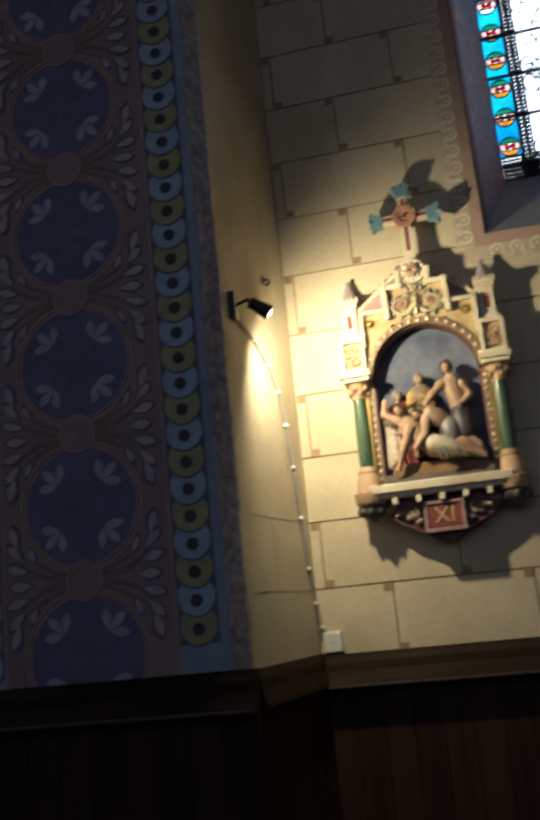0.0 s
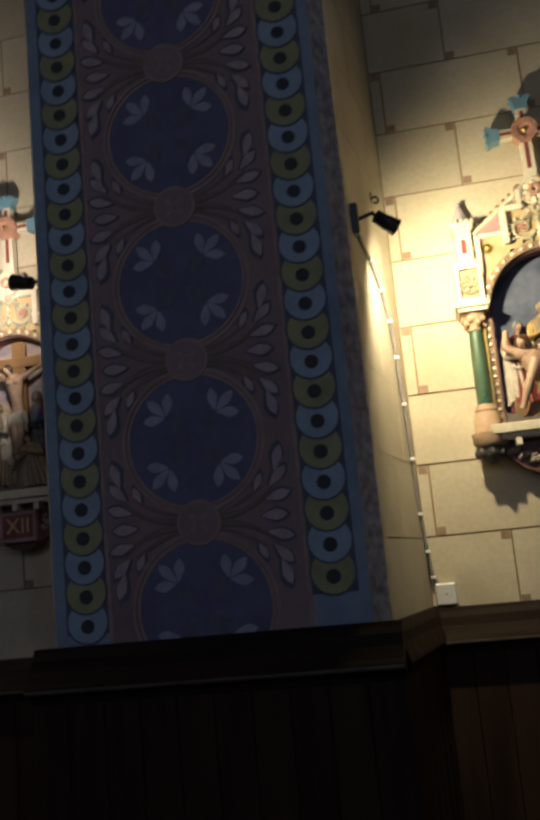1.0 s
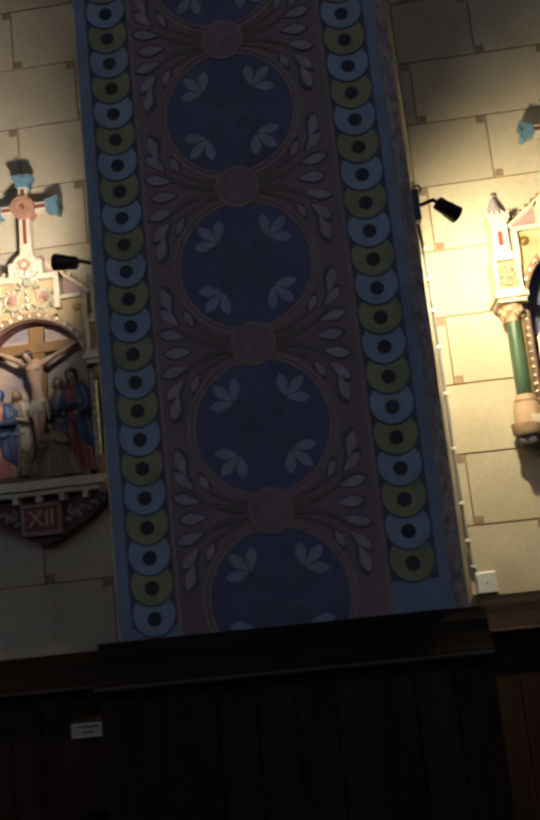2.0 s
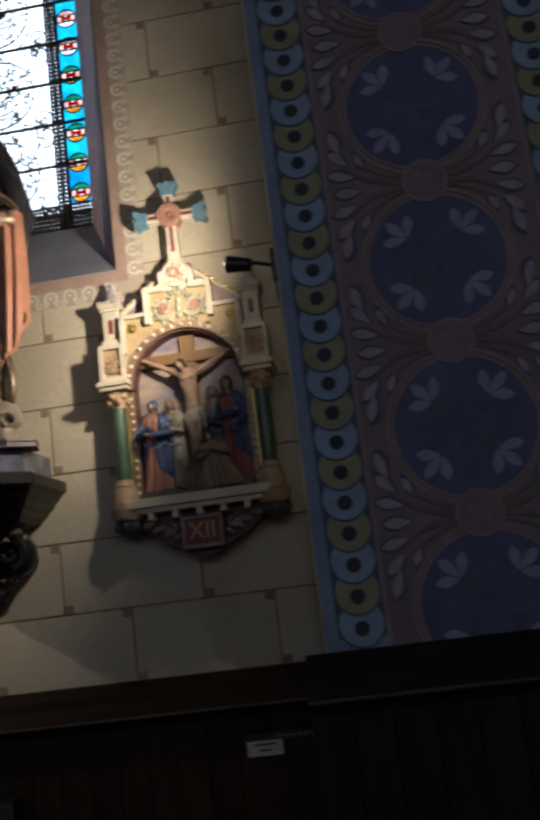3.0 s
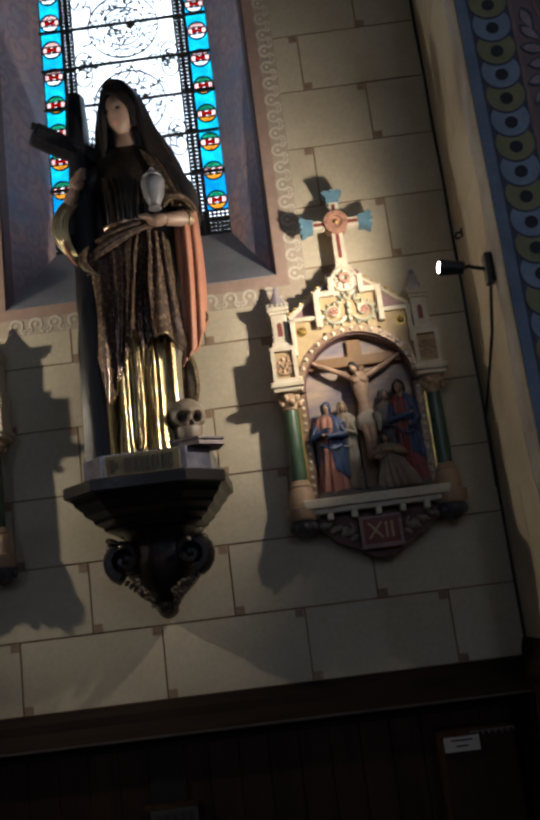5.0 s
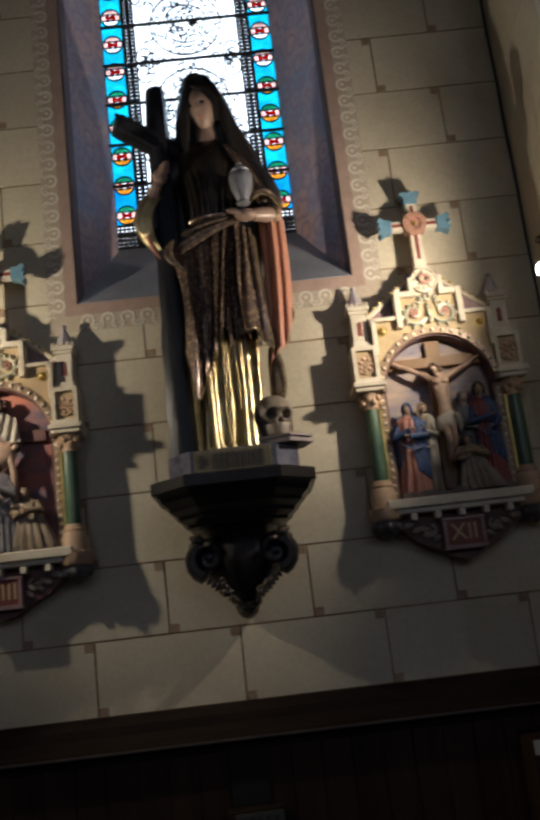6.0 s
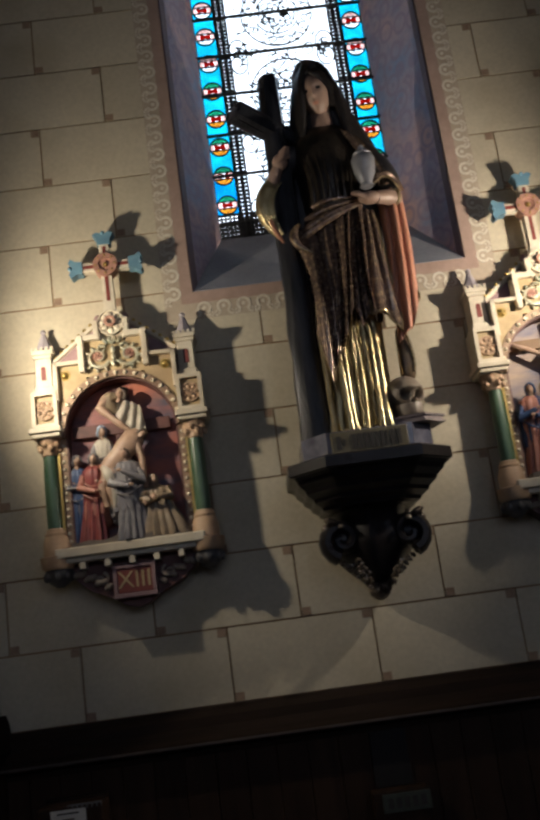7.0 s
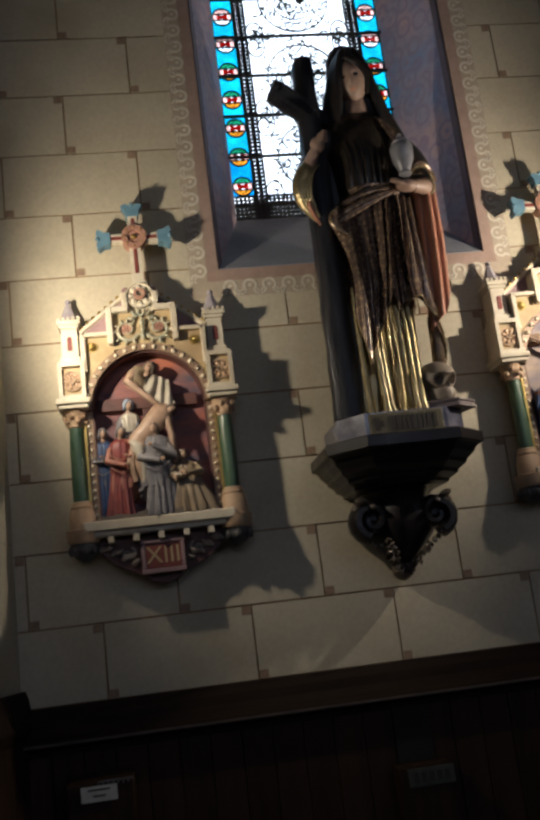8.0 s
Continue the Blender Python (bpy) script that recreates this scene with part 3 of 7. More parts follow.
# ---- stained-glass windows ----
def window(name, w):
    top = min(w["top"], 4.95)
    g0, g1, zg, y = w["g0"], w["g1"], w["zg"], 0.33
    win = thing(name, ((g0 + g1) / 2, y, zg), "leaded stained-glass window with turquoise border", "window", kind="structure")
    # splayed reveals and sloping sill, painted
    for nm, xa, xb in (("reveal", w["x0"], g0), ("reveal", w["x1"], g1)):
        s = 1 if xb > xa else -1
        part(nm, plan(B(), [(xa + 0.0045 * s, 0.004), (xb + 0.0045 * s, 0.318), (xb - 0.01 * s, 0.318), (xa - 0.01 * s, 0.004)], w["z0"], w["top"] + 0.2), REVEAL, win, "faded blue and pink painted reveal")
        part("reveal_edge", plan(B(), [(xa + 0.0065 * s, 0.002), (xa + (0.0065 + 0.0165) * s, 0.042), (xa + 0.01 * s, 0.042), (xa - 0.004 * s, 0.002)], w["z0"], w["top"] + 0.2), REVEAL_EDGE, win)
    part("sill", run(B(), [(0.001, w["z0"] + 0.006), (0.319, zg + 0.006), (0.319, zg - 0.02), (0.001, w["z0"] - 0.02)], w["x0"] + 0.004, w["x1"] - 0.004), SILL, win, "sloping grey plaster sill")
    cell, bw, r = 0.142, 0.096, 0.0435
    lead = B()
    zb = zg + 0.172
    shapes = {}

    def pane(nm, key, pts, m, at):
        if key not in shapes:
            shapes[key] = part(nm, prism(B(), pts, -0.002, 0.002), m, win)
            ob = shapes[key]
        else:
            ob = new(nm, shapes[key].data)
            ob.parent, ob.matrix_parent_inverse = win, win.matrix_world.inverted()
        ob.matrix_basis = Matrix.Translation(Vector((at[0], y, at[1])) - win.matrix_world.translation)
        ob.matrix_parent_inverse = Matrix()
        ob.visible_shadow = False

    n = int((top - zb) / cell)
    for cx in (g0 + bw / 2 + 0.004, g1 - bw / 2 - 0.004):
        h = bw / 2
        pane("border_pane", "foot", [(-h, 0), (h, 0), (h, 0.048)] + [(r * math.cos(radians(-18 * k)), 0.048 + r * math.sin(radians(-18 * k))) for k in range(11)] + [(-h, 0.048)], G_DEEP, (cx, zb - 0.048))
        for e in (-1, 1):
            box(lead, cx + e * (h + 0.001) - 0.004, cx + e * (h + 0.001) + 0.004, y - 0.004, y + 0.004, zg, top)
        for i in range(n):
            z = zb + cell * i
            arc_low = [(r * math.cos(radians(180 - 18 * k)), r * math.sin(radians(180 - 18 * k))) for k in range(11)]
            arc_high = [(r * math.cos(radians(-18 * k)), cell + r * math.sin(radians(-18 * k))) for k in range(11)]
            deep = i < 1
            pane("border_pane", "deep" if deep else "blue", [(-h, 0)] + arc_low + [(h, 0), (h, cell)] + arc_high + [(-h, cell)], G_DEEP if deep else G_BLUE, (cx, z))
            lowk = i < 5
            cap = [(r * math.cos(radians(a)), r * math.sin(radians(a))) for a in range(22, 159, 17)]
            pane("medallion_pane", "capg" if lowk else "capw", cap, G_GREEN if lowk else G_PINK, (cx, z))
            pane("medallion_pane", "cupa" if lowk else "cupw", [(a, -b) for a, b in cap[::-1]], G_AMBER if lowk else G_WHITE, (cx, z))
            zc = r * math.sin(radians(22))
            pane("medallion_pane", "red", [(-0.024, -0.013), (0, -0.006), (0.024, -0.013), (0.024, 0.013), (0, 0.006), (-0.024, 0.013)], G_RED, (cx, z))
            for u in (-1, 1):
                pane("medallion_pane", "lobe%d" % u, [(u * 0.025, -0.0128), (u * 0.0395, -0.0155), (u * 0.043, 0), (u * 0.0395, 0.0155), (u * 0.025, 0.0128)][::u], G_PINK, (cx, z))
            ring(lead, cx, z, r - 0.003, r + 0.003, y - 0.004, y + 0.004, 18)
            for u in (-1, 1):
                box(lead, cx - 0.040, cx + 0.040, y - 0.004, y + 0.004, z + u * zc - 0.002, z + u * zc + 0.002)
                tube(lead, [(cx - 0.02, y, z + u * (zc + 0.002)), (cx, y, z + u * 0.034), (cx + 0.02, y, z + u * (zc + 0.002))], 0.002, 5)
                tube(lead, [(cx - 0.026, y, z + u * 0.015), (cx, y, z + u * 0.007), (cx + 0.026, y, z + u * 0.015)], 0.002, 5)
    # beaded strips beside the border: rails and rungs round small clear dots
    for cx in (g0 + bw + 0.008, g1 - bw - 0.008):
        s = 1 if cx < (g0 + g1) / 2 else -1
        for k in range(2):
            xa = cx + s * (0.004 + k * 0.026)
            for e in (-0.0095, 0.0095):
                box(lead, xa + s * 0.0095 + e - 0.0045, xa + s * 0.0095 + e + 0.0045, y - 0.005, y + 0.005, zg, top)
            z = zg + 0.01
            while z < top:
                box(lead, xa + s * 0.0095 - 0.008, xa + s * 0.0095 + 0.008, y - 0.0045, y + 0.0045, z - 0.005, z + 0.005)
                z += 0.0185
    x = g0
    while x < g1:
        box(lead, x - 0.005, x + 0.005, y - 0.0045, y + 0.0045, zg + 0.088, zg + 0.122)
        box(lead, x - 0.0065, x + 0.0065, y - 0.0035, y + 0.0035, zg, zg + 0.088)
        x += 0.0185
    for k in range(5):
        box(lead, g0, g1, y - 0.005, y + 0.005, zg + 0.0185 * k - 0.0065, zg + 0.0185 * k + 0.0065)
    for zz, t in ((zg + 0.088, 0.009), (zg + 0.122, 0.008), (zg + 0.105, 0.006)):
        box(lead, g0, g1, y - 0.006, y + 0.006, zz - t / 2, zz + t / 2)
    # the clear field and its scrollwork
    fa, fb = g0 + bw + 0.066, g1 - bw - 0.066
    mid = (g0 + g1) / 2
    bar, z, i = 0.2, zg + 0.105, 0
    while z < top - 0.05:
        z2 = min(z + bar, top)
        ob = part("clear_pane", prism(B(), [(g0 + bw, z), (g1 - bw, z), (g1 - bw, z2), (g0 + bw, z2)], y - 0.001, y + 0.001), G_WHITE, win)
        ob.visible_shadow = False
        part("saddle_bar", box(B(), g0 - 0.01, g1 + 0.01, y - 0.022, y - 0.008, z2 - 0.006, z2 + 0.006, 0.003), LEAD, win)
        z, i = z2, i + 1
    random.seed(11)
    z = zg + 0.30
    pts = lambda f, a, b_, n_: [f(a + (b_ - a) * k / n_) for k in range(n_ + 1)]
    while z < top:
        R = 0.165
        ring(lead, mid, z, R - 0.0045, R + 0.0015, y - 0.004, y + 0.003, 36)
        ring(lead, mid, z, 0.098, 0.102, y - 0.004, y + 0.003, 28)
        for s in (-1, 1):
            for a0 in range(8):
                a = radians(45 * a0 + 12 * s)
                p = lambda t: (mid + (0.03 + 0.06 * t) * math.cos(a + s * 1.5 * t), y, z + (0.03 + 0.06 * t) * math.sin(a + s * 1.5 * t))
                tube(lead, pts(p, 0, 1, 7), [0.0042, 0.004, 0.0036, 0.0033, 0.003, 0.0026, 0.002, 0.0015], 5)
                c = (mid + 0.133 * math.cos(a), z + 0.133 * math.sin(a))
                q = lambda t: (c[0] + 0.025 * (1 - 0.75 * t) * math.cos(a + s * 7.5 * t), y, c[1] + 0.025 * (1 - 0.75 * t) * math.sin(a + s * 7.5 * t))
                tube(lead, pts(q, 0, 1, 12), 0.0032, 5)
        for s in (-1, 1):
            for u in (-1, 1):
                c = (mid + s * 0.205, z + u * 0.165)
                q = lambda t: (c[0] + s * 0.05 * (1 - 0.8 * t) * math.cos(2.2 + 9 * t), y, c[1] + u * 0.07 * (1 - 0.8 * t) * math.sin(2.2 + 9 * t))
                tube(lead, pts(q, 0, 1, 18), 0.0040, 5)
                for k in range(4):
                    a = random.uniform(0, 6.28)
                    petal(lead, c[0] - s * 0.03 + random.uniform(-0.02, 0.02), c[1] + random.uniform(-0.06, 0.06), a, 0.032, 0.009, y - 0.003, y + 0.003)
        for s in (-1, 1):
            for j in range(3):
                c = (mid + s * (0.05 + 0.075 * j), z + 0.2 + 0.018 * (j - 1))
                q = lambda t: (c[0] + s * 0.036 * (1 - 0.8 * t) * math.cos(1.0 + 8 * t), y, c[1] + 0.036 * (1 - 0.8 * t) * math.sin(1.0 + 8 * t))
                tube(lead, pts(q, 0, 1, 14), 0.0036, 5)
        for k in range(100):
            a, d = random.uniform(0, 6.28), random.uniform(0.04, 0.2)
            px = mid + d * math.cos(a)
            if fa < px < fb:
                petal(lead, px, z + d * math.sin(a), random.uniform(0, 6.28), random.uniform(0.018, 0.04), 0.008, y - 0.003, y + 0.003)
        for s in (-1, 1):
            box(lead, mid + s * 0.238 - 0.002, mid + s * 0.238 + 0.002, y - 0.004, y + 0.004, z - 0.2, z + 0.2)
        z += 0.4
    part("leading", lead, LEAD, win, "black lead lines and scrollwork")
    return win


tagged(link("backdrop", box(B(), -26, 30, 9.0, 9.1, -2, 22), glow("bright_hazy_sky", (0.74, 0.87, 1.0), 0.60)), "bright pale blue hazy daylight sky outside", "sky", kind="structure")
window("window_1", W1)
window("window_2", W2)


# ---- wooden panelling below ----
def panelling(x0, x1, y, top, angle_from=None, boards=True):
    """A run of vertical boards with a moulded top rail standing on a wall face at depth y."""
    p = thing("wainscot", ((x0 + x1) / 2, y, 0), "dark brown wooden wall panelling with moulded rail", "panelling", "wall panelling", "structure")
    prof = [(y, top), (y - 0.028, top), (y - 0.034, top - 0.012), (y - 0.050, top - 0.030), (y - 0.058, top - 0.06), (y - 0.080, top - 0.092), (y - 0.098, top - 0.104), (y - 0.102, top - 0.113), (y - 0.096, top - 0.121), (y - 0.062, top - 0.128), (y - 0.056, top - 0.15), (y, top - 0.15)]
    part("top_rail", run(B(), prof, x0, x1), WOOD_TOP, p, "moulded dark wooden rail")
    # paler strip: the rail's thin highlight is put into its colour
    part("nosing", run(B(), [(y - 0.1005, top - 0.1075), (y - 0.1045, top - 0.1085), (y - 0.1055, top - 0.113), (y - 0.1035, top - 0.118), (y - 0.098, top - 0.1185)], x0, x1), WOOD_EDGE, p, "edge of the rail, its highlight painted lighter")
    part("base_rail", box(B(), x0, x1, y - 0.07, y, 0.0, 0.16, 0.008), WOOD_TOP, p)
    n = max(2, round((x1 - x0) / 0.105))
    step = (x1 - x0) / n
    first = None
    for i in range(n):
        if first is None:
            b = B()
            plan(b, [(0.0006, 0), (0.0006, -0.0475), (0.003, -0.05), (step - 0.003, -0.05), (step - 0.0006, -0.0475), (step - 0.0006, 0)], 0.15, top - 0.14)
            first = part("board", b, WOOD, p)
            ob = first
        else:
            ob = new("board", first.data)
            ob.parent = p
        ob.matrix_parent_inverse = p.matrix_world.inverted()
        ob.matrix_basis = Matrix.Translation((x0 + step * i, y, 0))
    return p


panelling(-1.32, 1.30, -0.006, ZL)
panelling(2.34, 4.95, -0.006, ZR)
for off in (0, -BAY, BAY):
    panelling(1.215 + off, 2.27 + off, YP, ZP)


def side_panel(xa, ya, xb, yb, top):
    """Panelling on the flank of a pier, as one slanting run."""
    p = thing("wainscot", ((xa + xb) / 2, (ya + yb) / 2, 0), "dark wooden panelling on a pier's flank", "panelling", "wall panelling", "structure")
    d = Vector((xb - xa, yb - ya, 0))
    m = Matrix.Translation((xa, ya, 0)) @ Matrix.Rotation(math.atan2(d.y, d.x), 4, "Z")
    L = d.length
    prof = [(0.0, top), (-0.014, top), (-0.024, top - 0.030), (-0.028, top - 0.06), (-0.043, top - 0.104), (-0.045, top - 0.113), (-0.042, top - 0.121), (-0.028, top - 0.15), (0.0, top - 0.15)]
    ob = part("top_rail", run(B(), prof, 0, L), WOOD_TOP, p)
    ob.matrix_basis = p.matrix_world.inverted() @ m
    ob.matrix_parent_inverse = Matrix()
    n = 7
    for i in range(n):
        ob = part("board", plan(B(), [(L * i / n + 0.001, 0), (L * i / n + 0.001, -0.021), (L * i / n + 0.004, -0.025), (L * (i + 1) / n - 0.004, -0.025), (L * (i + 1) / n - 0.001, -0.021), (L * (i + 1) / n - 0.001, 0)], 0.0, top - 0.14), WOOD, p)
        ob.matrix_basis = p.matrix_world.inverted() @ m
        ob.matrix_parent_inverse = Matrix()


for off in (0, -BAY, BAY):
    side_panel(2.236 + off, -0.70, 2.335 + off, -0.01, ZP - 0.008)
    side_panel(1.305 + off, -0.01, 1.272 + off, YP, ZP - 0.008)


# ---- picture spotlights, cable and junction box ----
def spotlight(base, head, aim, facing, dome=0.0):
    """A small black spotlight: plate on the pier's flank, bent arm, flared head, bulb."""
    aim = aim.normalized()
    lamp = thing("spotlight", base, "small black spotlight on a bent arm, switched on", "spotlight", "station spotlights")
    s = 1 if facing > 0 else -1
    part("mounting_plate", box(B(), base.x - (0.004 if s > 0 else 0.022), base.x + (0.022 if s > 0 else 0.004), base.y - 0.022, base.y + 0.022, base.z - 0.05, base.z + 0.05, 0.004), BLACK, lamp)
    back = head - aim * 0.085
    knee = Vector((base.x + s * 0.055, base.y, base.z + 0.012))
    b = B()
    tube(b, [base + Vector((s * 0.015, 0, 0)), knee, knee * 0.4 + back * 0.6 + Vector((0, 0, 0.006)), back], 0.0065, 8)
    part("arm", b, BLACK, lamp, smooth=True)
    b = B()
    tube(b, [back, back + aim * 0.004, back + aim * 0.035, back + aim * 0.04, back + aim * 0.058, back + aim * 0.078], [0.012, 0.021, 0.022, 0.024, 0.025, 0.028], 18)
    part("head", b, BLACK, lamp, smooth=True)
    b = B()
    tube(b, [back + aim * 0.0782, back + aim * (0.0795 + 0.4 * dome), back + aim * (0.081 + 0.8 * dome), back + aim * (0.0815 + dome)], [0.020, 0.018, 0.012, 0.004], 18)
    part("bulb", b, BULB, lamp, "glowing white reflector bulb", smooth=True)
    return lamp


spotlight(Vector((2.248, -0.60, 2.775)), LAMP_A, AIM_A, 1)
spotlight(Vector((1.268, -0.615, 2.722)), LAMP_B, AIM_B, -1, 0.006)
spotlight(Vector((2.248 - BAY, -0.60, 2.775)), LAMP_C, AIM_C, 1)


def flank(y):
    """x of the pier's flank at depth y."""
    return 2.236 + (y + 0.70) * 0.1375


b = B()
path = [(flank(v) + 0.008, v, z) for v, z in ((-0.57, 2.73), (-0.43, 2.695), (-0.30, 2.63), (-0.22, 2.54), (-0.17, 2.42), (-0.135, 2.26), (-0.105, 2.07), (-0.075, 1.88))] + [(flank(-0.05) + 0.012, -0.045, 1.75), (2.345, -0.02, 1.66), (2.362, -0.02, 1.635)]
tube(b, path, 0.0062, 8)
cable = tagged(link("cable", b, GREY_PVC, smooth=True), "grey power cable clipped down the pier flank", "cable")
for px in path[1:-1]:
    part("cable_clip", box(B(), px[0] - 0.008, px[0] + 0.010, px[1] - 0.011, px[1] + 0.009, px[2] - 0.0055, px[2] + 0.0055, 0.002), WHITE_PVC, cable, "white plastic cable clip")
b = B()
path = [(1.262, -0.615, 2.70), (1.255, -0.60, 2.64), (1.262, -0.50, 2.55), (1.280, -0.30, 2.48), (1.290, -0.05, 2.35), (1.291, -0.03, 2.1)]
tagged(link("cable", tube(b, path, 0.0055, 8) and b, BLACK, smooth=True), "black power cable running down beside the pier", "cable")
b = B()
tube(b, [(1.2985 - 0.002 * math.sin(3 * k), -0.012, 1.50 + 0.23 * k) for k in range(15)], 0.0055, 8)
tagged(link("cable", b, BLACK, smooth=True), "black cable running up the corner beside the pier", "cable")


def hook(x, y, z, s):
    h = thing("wall_hook", (x, y, z), "small dark iron hook in the pier flank", "hook", "wall hooks")
    bb = B()
    tube(bb, [(x, y, z), (x + s * 0.018, y, z + 0.002), (x + s * 0.026, y, z - 0.012), (x + s * 0.02, y, z - 0.022), (x + s * 0.008, y, z - 0.018)], 0.0045, 7)
    part("shank", bb, BLACK, h, smooth=True)
    part("rosette_plate", box(B(), x - 0.003, x + 0.003, y - 0.012, y + 0.012, z - 0.016, z + 0.016, 0.001), P_DARK, h)


hook(1.2935, -0.19, 3.03, -1)
hook(flank(-0.25), -0.25, 2.985, 1)
jb = thing("junction_box", (2.385, -0.005, 1.60), "square white plastic junction box above the panelling", "junction box")
part("body", box(B(), 2.349, 2.421, -0.034, -0.004, 1.562, 1.638, 0.004), WHITE_PVC, jb)
part("lid", box(B(), 2.352, 2.418, -0.040, -0.034, 1.565, 1.635, 0.003), WHITE_PVC, jb)
part("screw", prism(B(), circle(2.385, 1.6, 0.004, 8), -0.042, -0.039), GREY_PVC, jb)


# ---- things fixed to the panelling ----
def card(x, z, y, w, h, roll=0):
    c = thing("notice_card", (x, y, z), "small white card with two lines of print", "card", "notice cards")
    part("sheet", box(B(), x - w / 2, x + w / 2, y - 0.003, y, z - h / 2, z + h / 2), PAPER, c)
    for dz, ww in ((0.012, 0.62), (-0.006, 0.35)):
        part("print_line", box(B(), x - w * ww / 2, x + w * ww / 2, y - 0.0042, y - 0.0032, z + dz - 0.0025, z + dz + 0.0025), INK, c)
    return c


TRIM_GREY = surface("dusty_grey_trim", (0.16, 0.155, 0.15), (0.10, 0.095, 0.09), 0.7, 30, 0.1)


def shelf_box(x0, x1, zt):
    """A dark wooden rack that stands out from the panelling, with a scalloped edge."""
    r = thing("leaflet_rack", ((x0 + x1) / 2, -0.056, zt - 0.4), "dark wooden leaflet rack with scalloped grey edge", "rack", "leaflet racks")
    part("back_panel", box(B(), x0, x1, -0.075, -0.058, zt - 0.42, zt + 0.01, 0.003), WOOD_TOP, r)
    part("tray", box(B(), x0, x1, -0.20, -0.075, zt - 0.30, zt - 0.002, 0.006), WOOD, r)
    b = B()
    n = 7
    x = x0 + 0.10
    step = (x1 - x) / n
    for i in range(n):
        xm, rad = x + step * (i + 0.5), step * 0.42
        arch = [(xm - rad * math.cos(math.pi * k / 8), zt - 0.013 + 0.012 * math.sin(math.pi * k / 8)) for k in range(9)]
        for p, q in zip(arch[:-1], arch[1:]):
            prism(b, [p, q, (q[0], zt + 0.003), (p[0], zt + 0.003)], -0.2035, -0.2005)
        for e in (x + step * i, xm + rad):
            w = step * 0.08
            prism(b, [(e, zt - 0.014), (e + w, zt - 0.014), (e + w, zt + 0.003), (e, zt + 0.003)], -0.2035, -0.2005)
    part("scalloped_edge", b, TRIM_GREY, r, "grey scalloped trim")
    return r


shelf_box(0.925, 1.17, 1.295)
card(0.993, 1.262, -0.2045, 0.116, 0.046)
shelf_box(-1.16, -0.95, 1.27)
card(-1.058, 1.236, -0.2045, 0.112, 0.046)
ab = thing("alms_box", (0.0, -0.056, 1.1), "dark iron-bound alms box set into panelling", "alms box")
# flat black plate on the boards: the hollow's darkness is only painted
part("recess", box(B(), -0.062, 0.062, -0.062, -0.057, 1.17, 1.372), surface("recess_shade_black", (0.008, 0.006, 0.005), (0.012, 0.009, 0.007), 0.8), ab)
part("box_body", box(B(), -0.085, 0.105, -0.13, -0.058, 0.95, 1.168, 0.006), WOOD, ab)
part("name_plate", box(B(), -0.055, 0.105, -0.136, -0.129, 1.10, 1.158, 0.002), surface("tarnished_plate", (0.09, 0.10, 0.07), (0.06, 0.065, 0.05), 0.5, 20, 0.1, metal=0.4), ab)
for i in range(5):
    part("plate_letter_bar", box(B(), -0.038 + 0.027 * i, -0.020 + 0.027 * i, -0.138, -0.1355, 1.113, 1.146), INK, ab)


# ---- painted plaster colours ----
CREAM = surface("aged_cream_plaster", (0.66, 0.60, 0.47), (0.54, 0.47, 0.35), 0.6, 14, 0.1, stain=(0.38, 0.30, 0.20))
GOLD = surface("worn_gilding", (0.55, 0.40, 0.13), (0.38, 0.26, 0.08), 0.35, 25, 0.15, metal=0.8)
OCHRE = surface("ochre_recess_paint", (0.50, 0.38, 0.20), (0.40, 0.29, 0.15), 0.6, 20, 0.1, stain=(0.30, 0.20, 0.11))
BEAD = surface("pearly_beads", (0.74, 0.66, 0.50), (0.60, 0.50, 0.34), 0.35, 40, 0.1)
ROSE = surface("terracotta_rose_paint", (0.45, 0.24, 0.17), (0.33, 0.17, 0.12), 0.6, 30, 0.1)
BROWNRED = surface("brown_red_paint", (0.13, 0.05, 0.04), (0.08, 0.035, 0.03), 0.6, 20, 0.1)
# plaque red, darkened to carry the shade under the shelf
REDP = surface("red_plaque_paint", (0.24, 0.055, 0.04), (0.15, 0.035, 0.028), 0.55, 20, 0.1)
GREENM = surface("green_marbled_paint", (0.03, 0.07, 0.042), (0.075, 0.125, 0.07), 0.3, 18, 0.05, stretch=(1, 1, 0.4))
ARCH = surface("umber_gilt_arch", (0.34, 0.23, 0.14), (0.22, 0.14, 0.09), 0.4, 16, 0.1, metal=0.2)
SKYBLUE = surface("pale_blue_paint", (0.15, 0.29, 0.36), (0.10, 0.20, 0.28), 0.55, 30, 0.1)
PEACH = surface("peach_stone_paint", (0.48, 0.33, 0.21), (0.38, 0.25, 0.15), 0.6, 16, 0.1)
MAUVE = surface("mauve_paint", (0.34, 0.22, 0.22), (0.26, 0.16, 0.16), 0.6, 20, 0.1)
# boss paint, with the shelf's shade put into the colour
SLATE = surface("shaded_carved_paint", (0.05, 0.052, 0.055), (0.10, 0.09, 0.085), 0.5, 30, 0.2)
FLESH = surface("flesh_coloured_paint", (0.414, 0.279, 0.194), (0.306, 0.194, 0.131), 0.45, 40, 0.08)
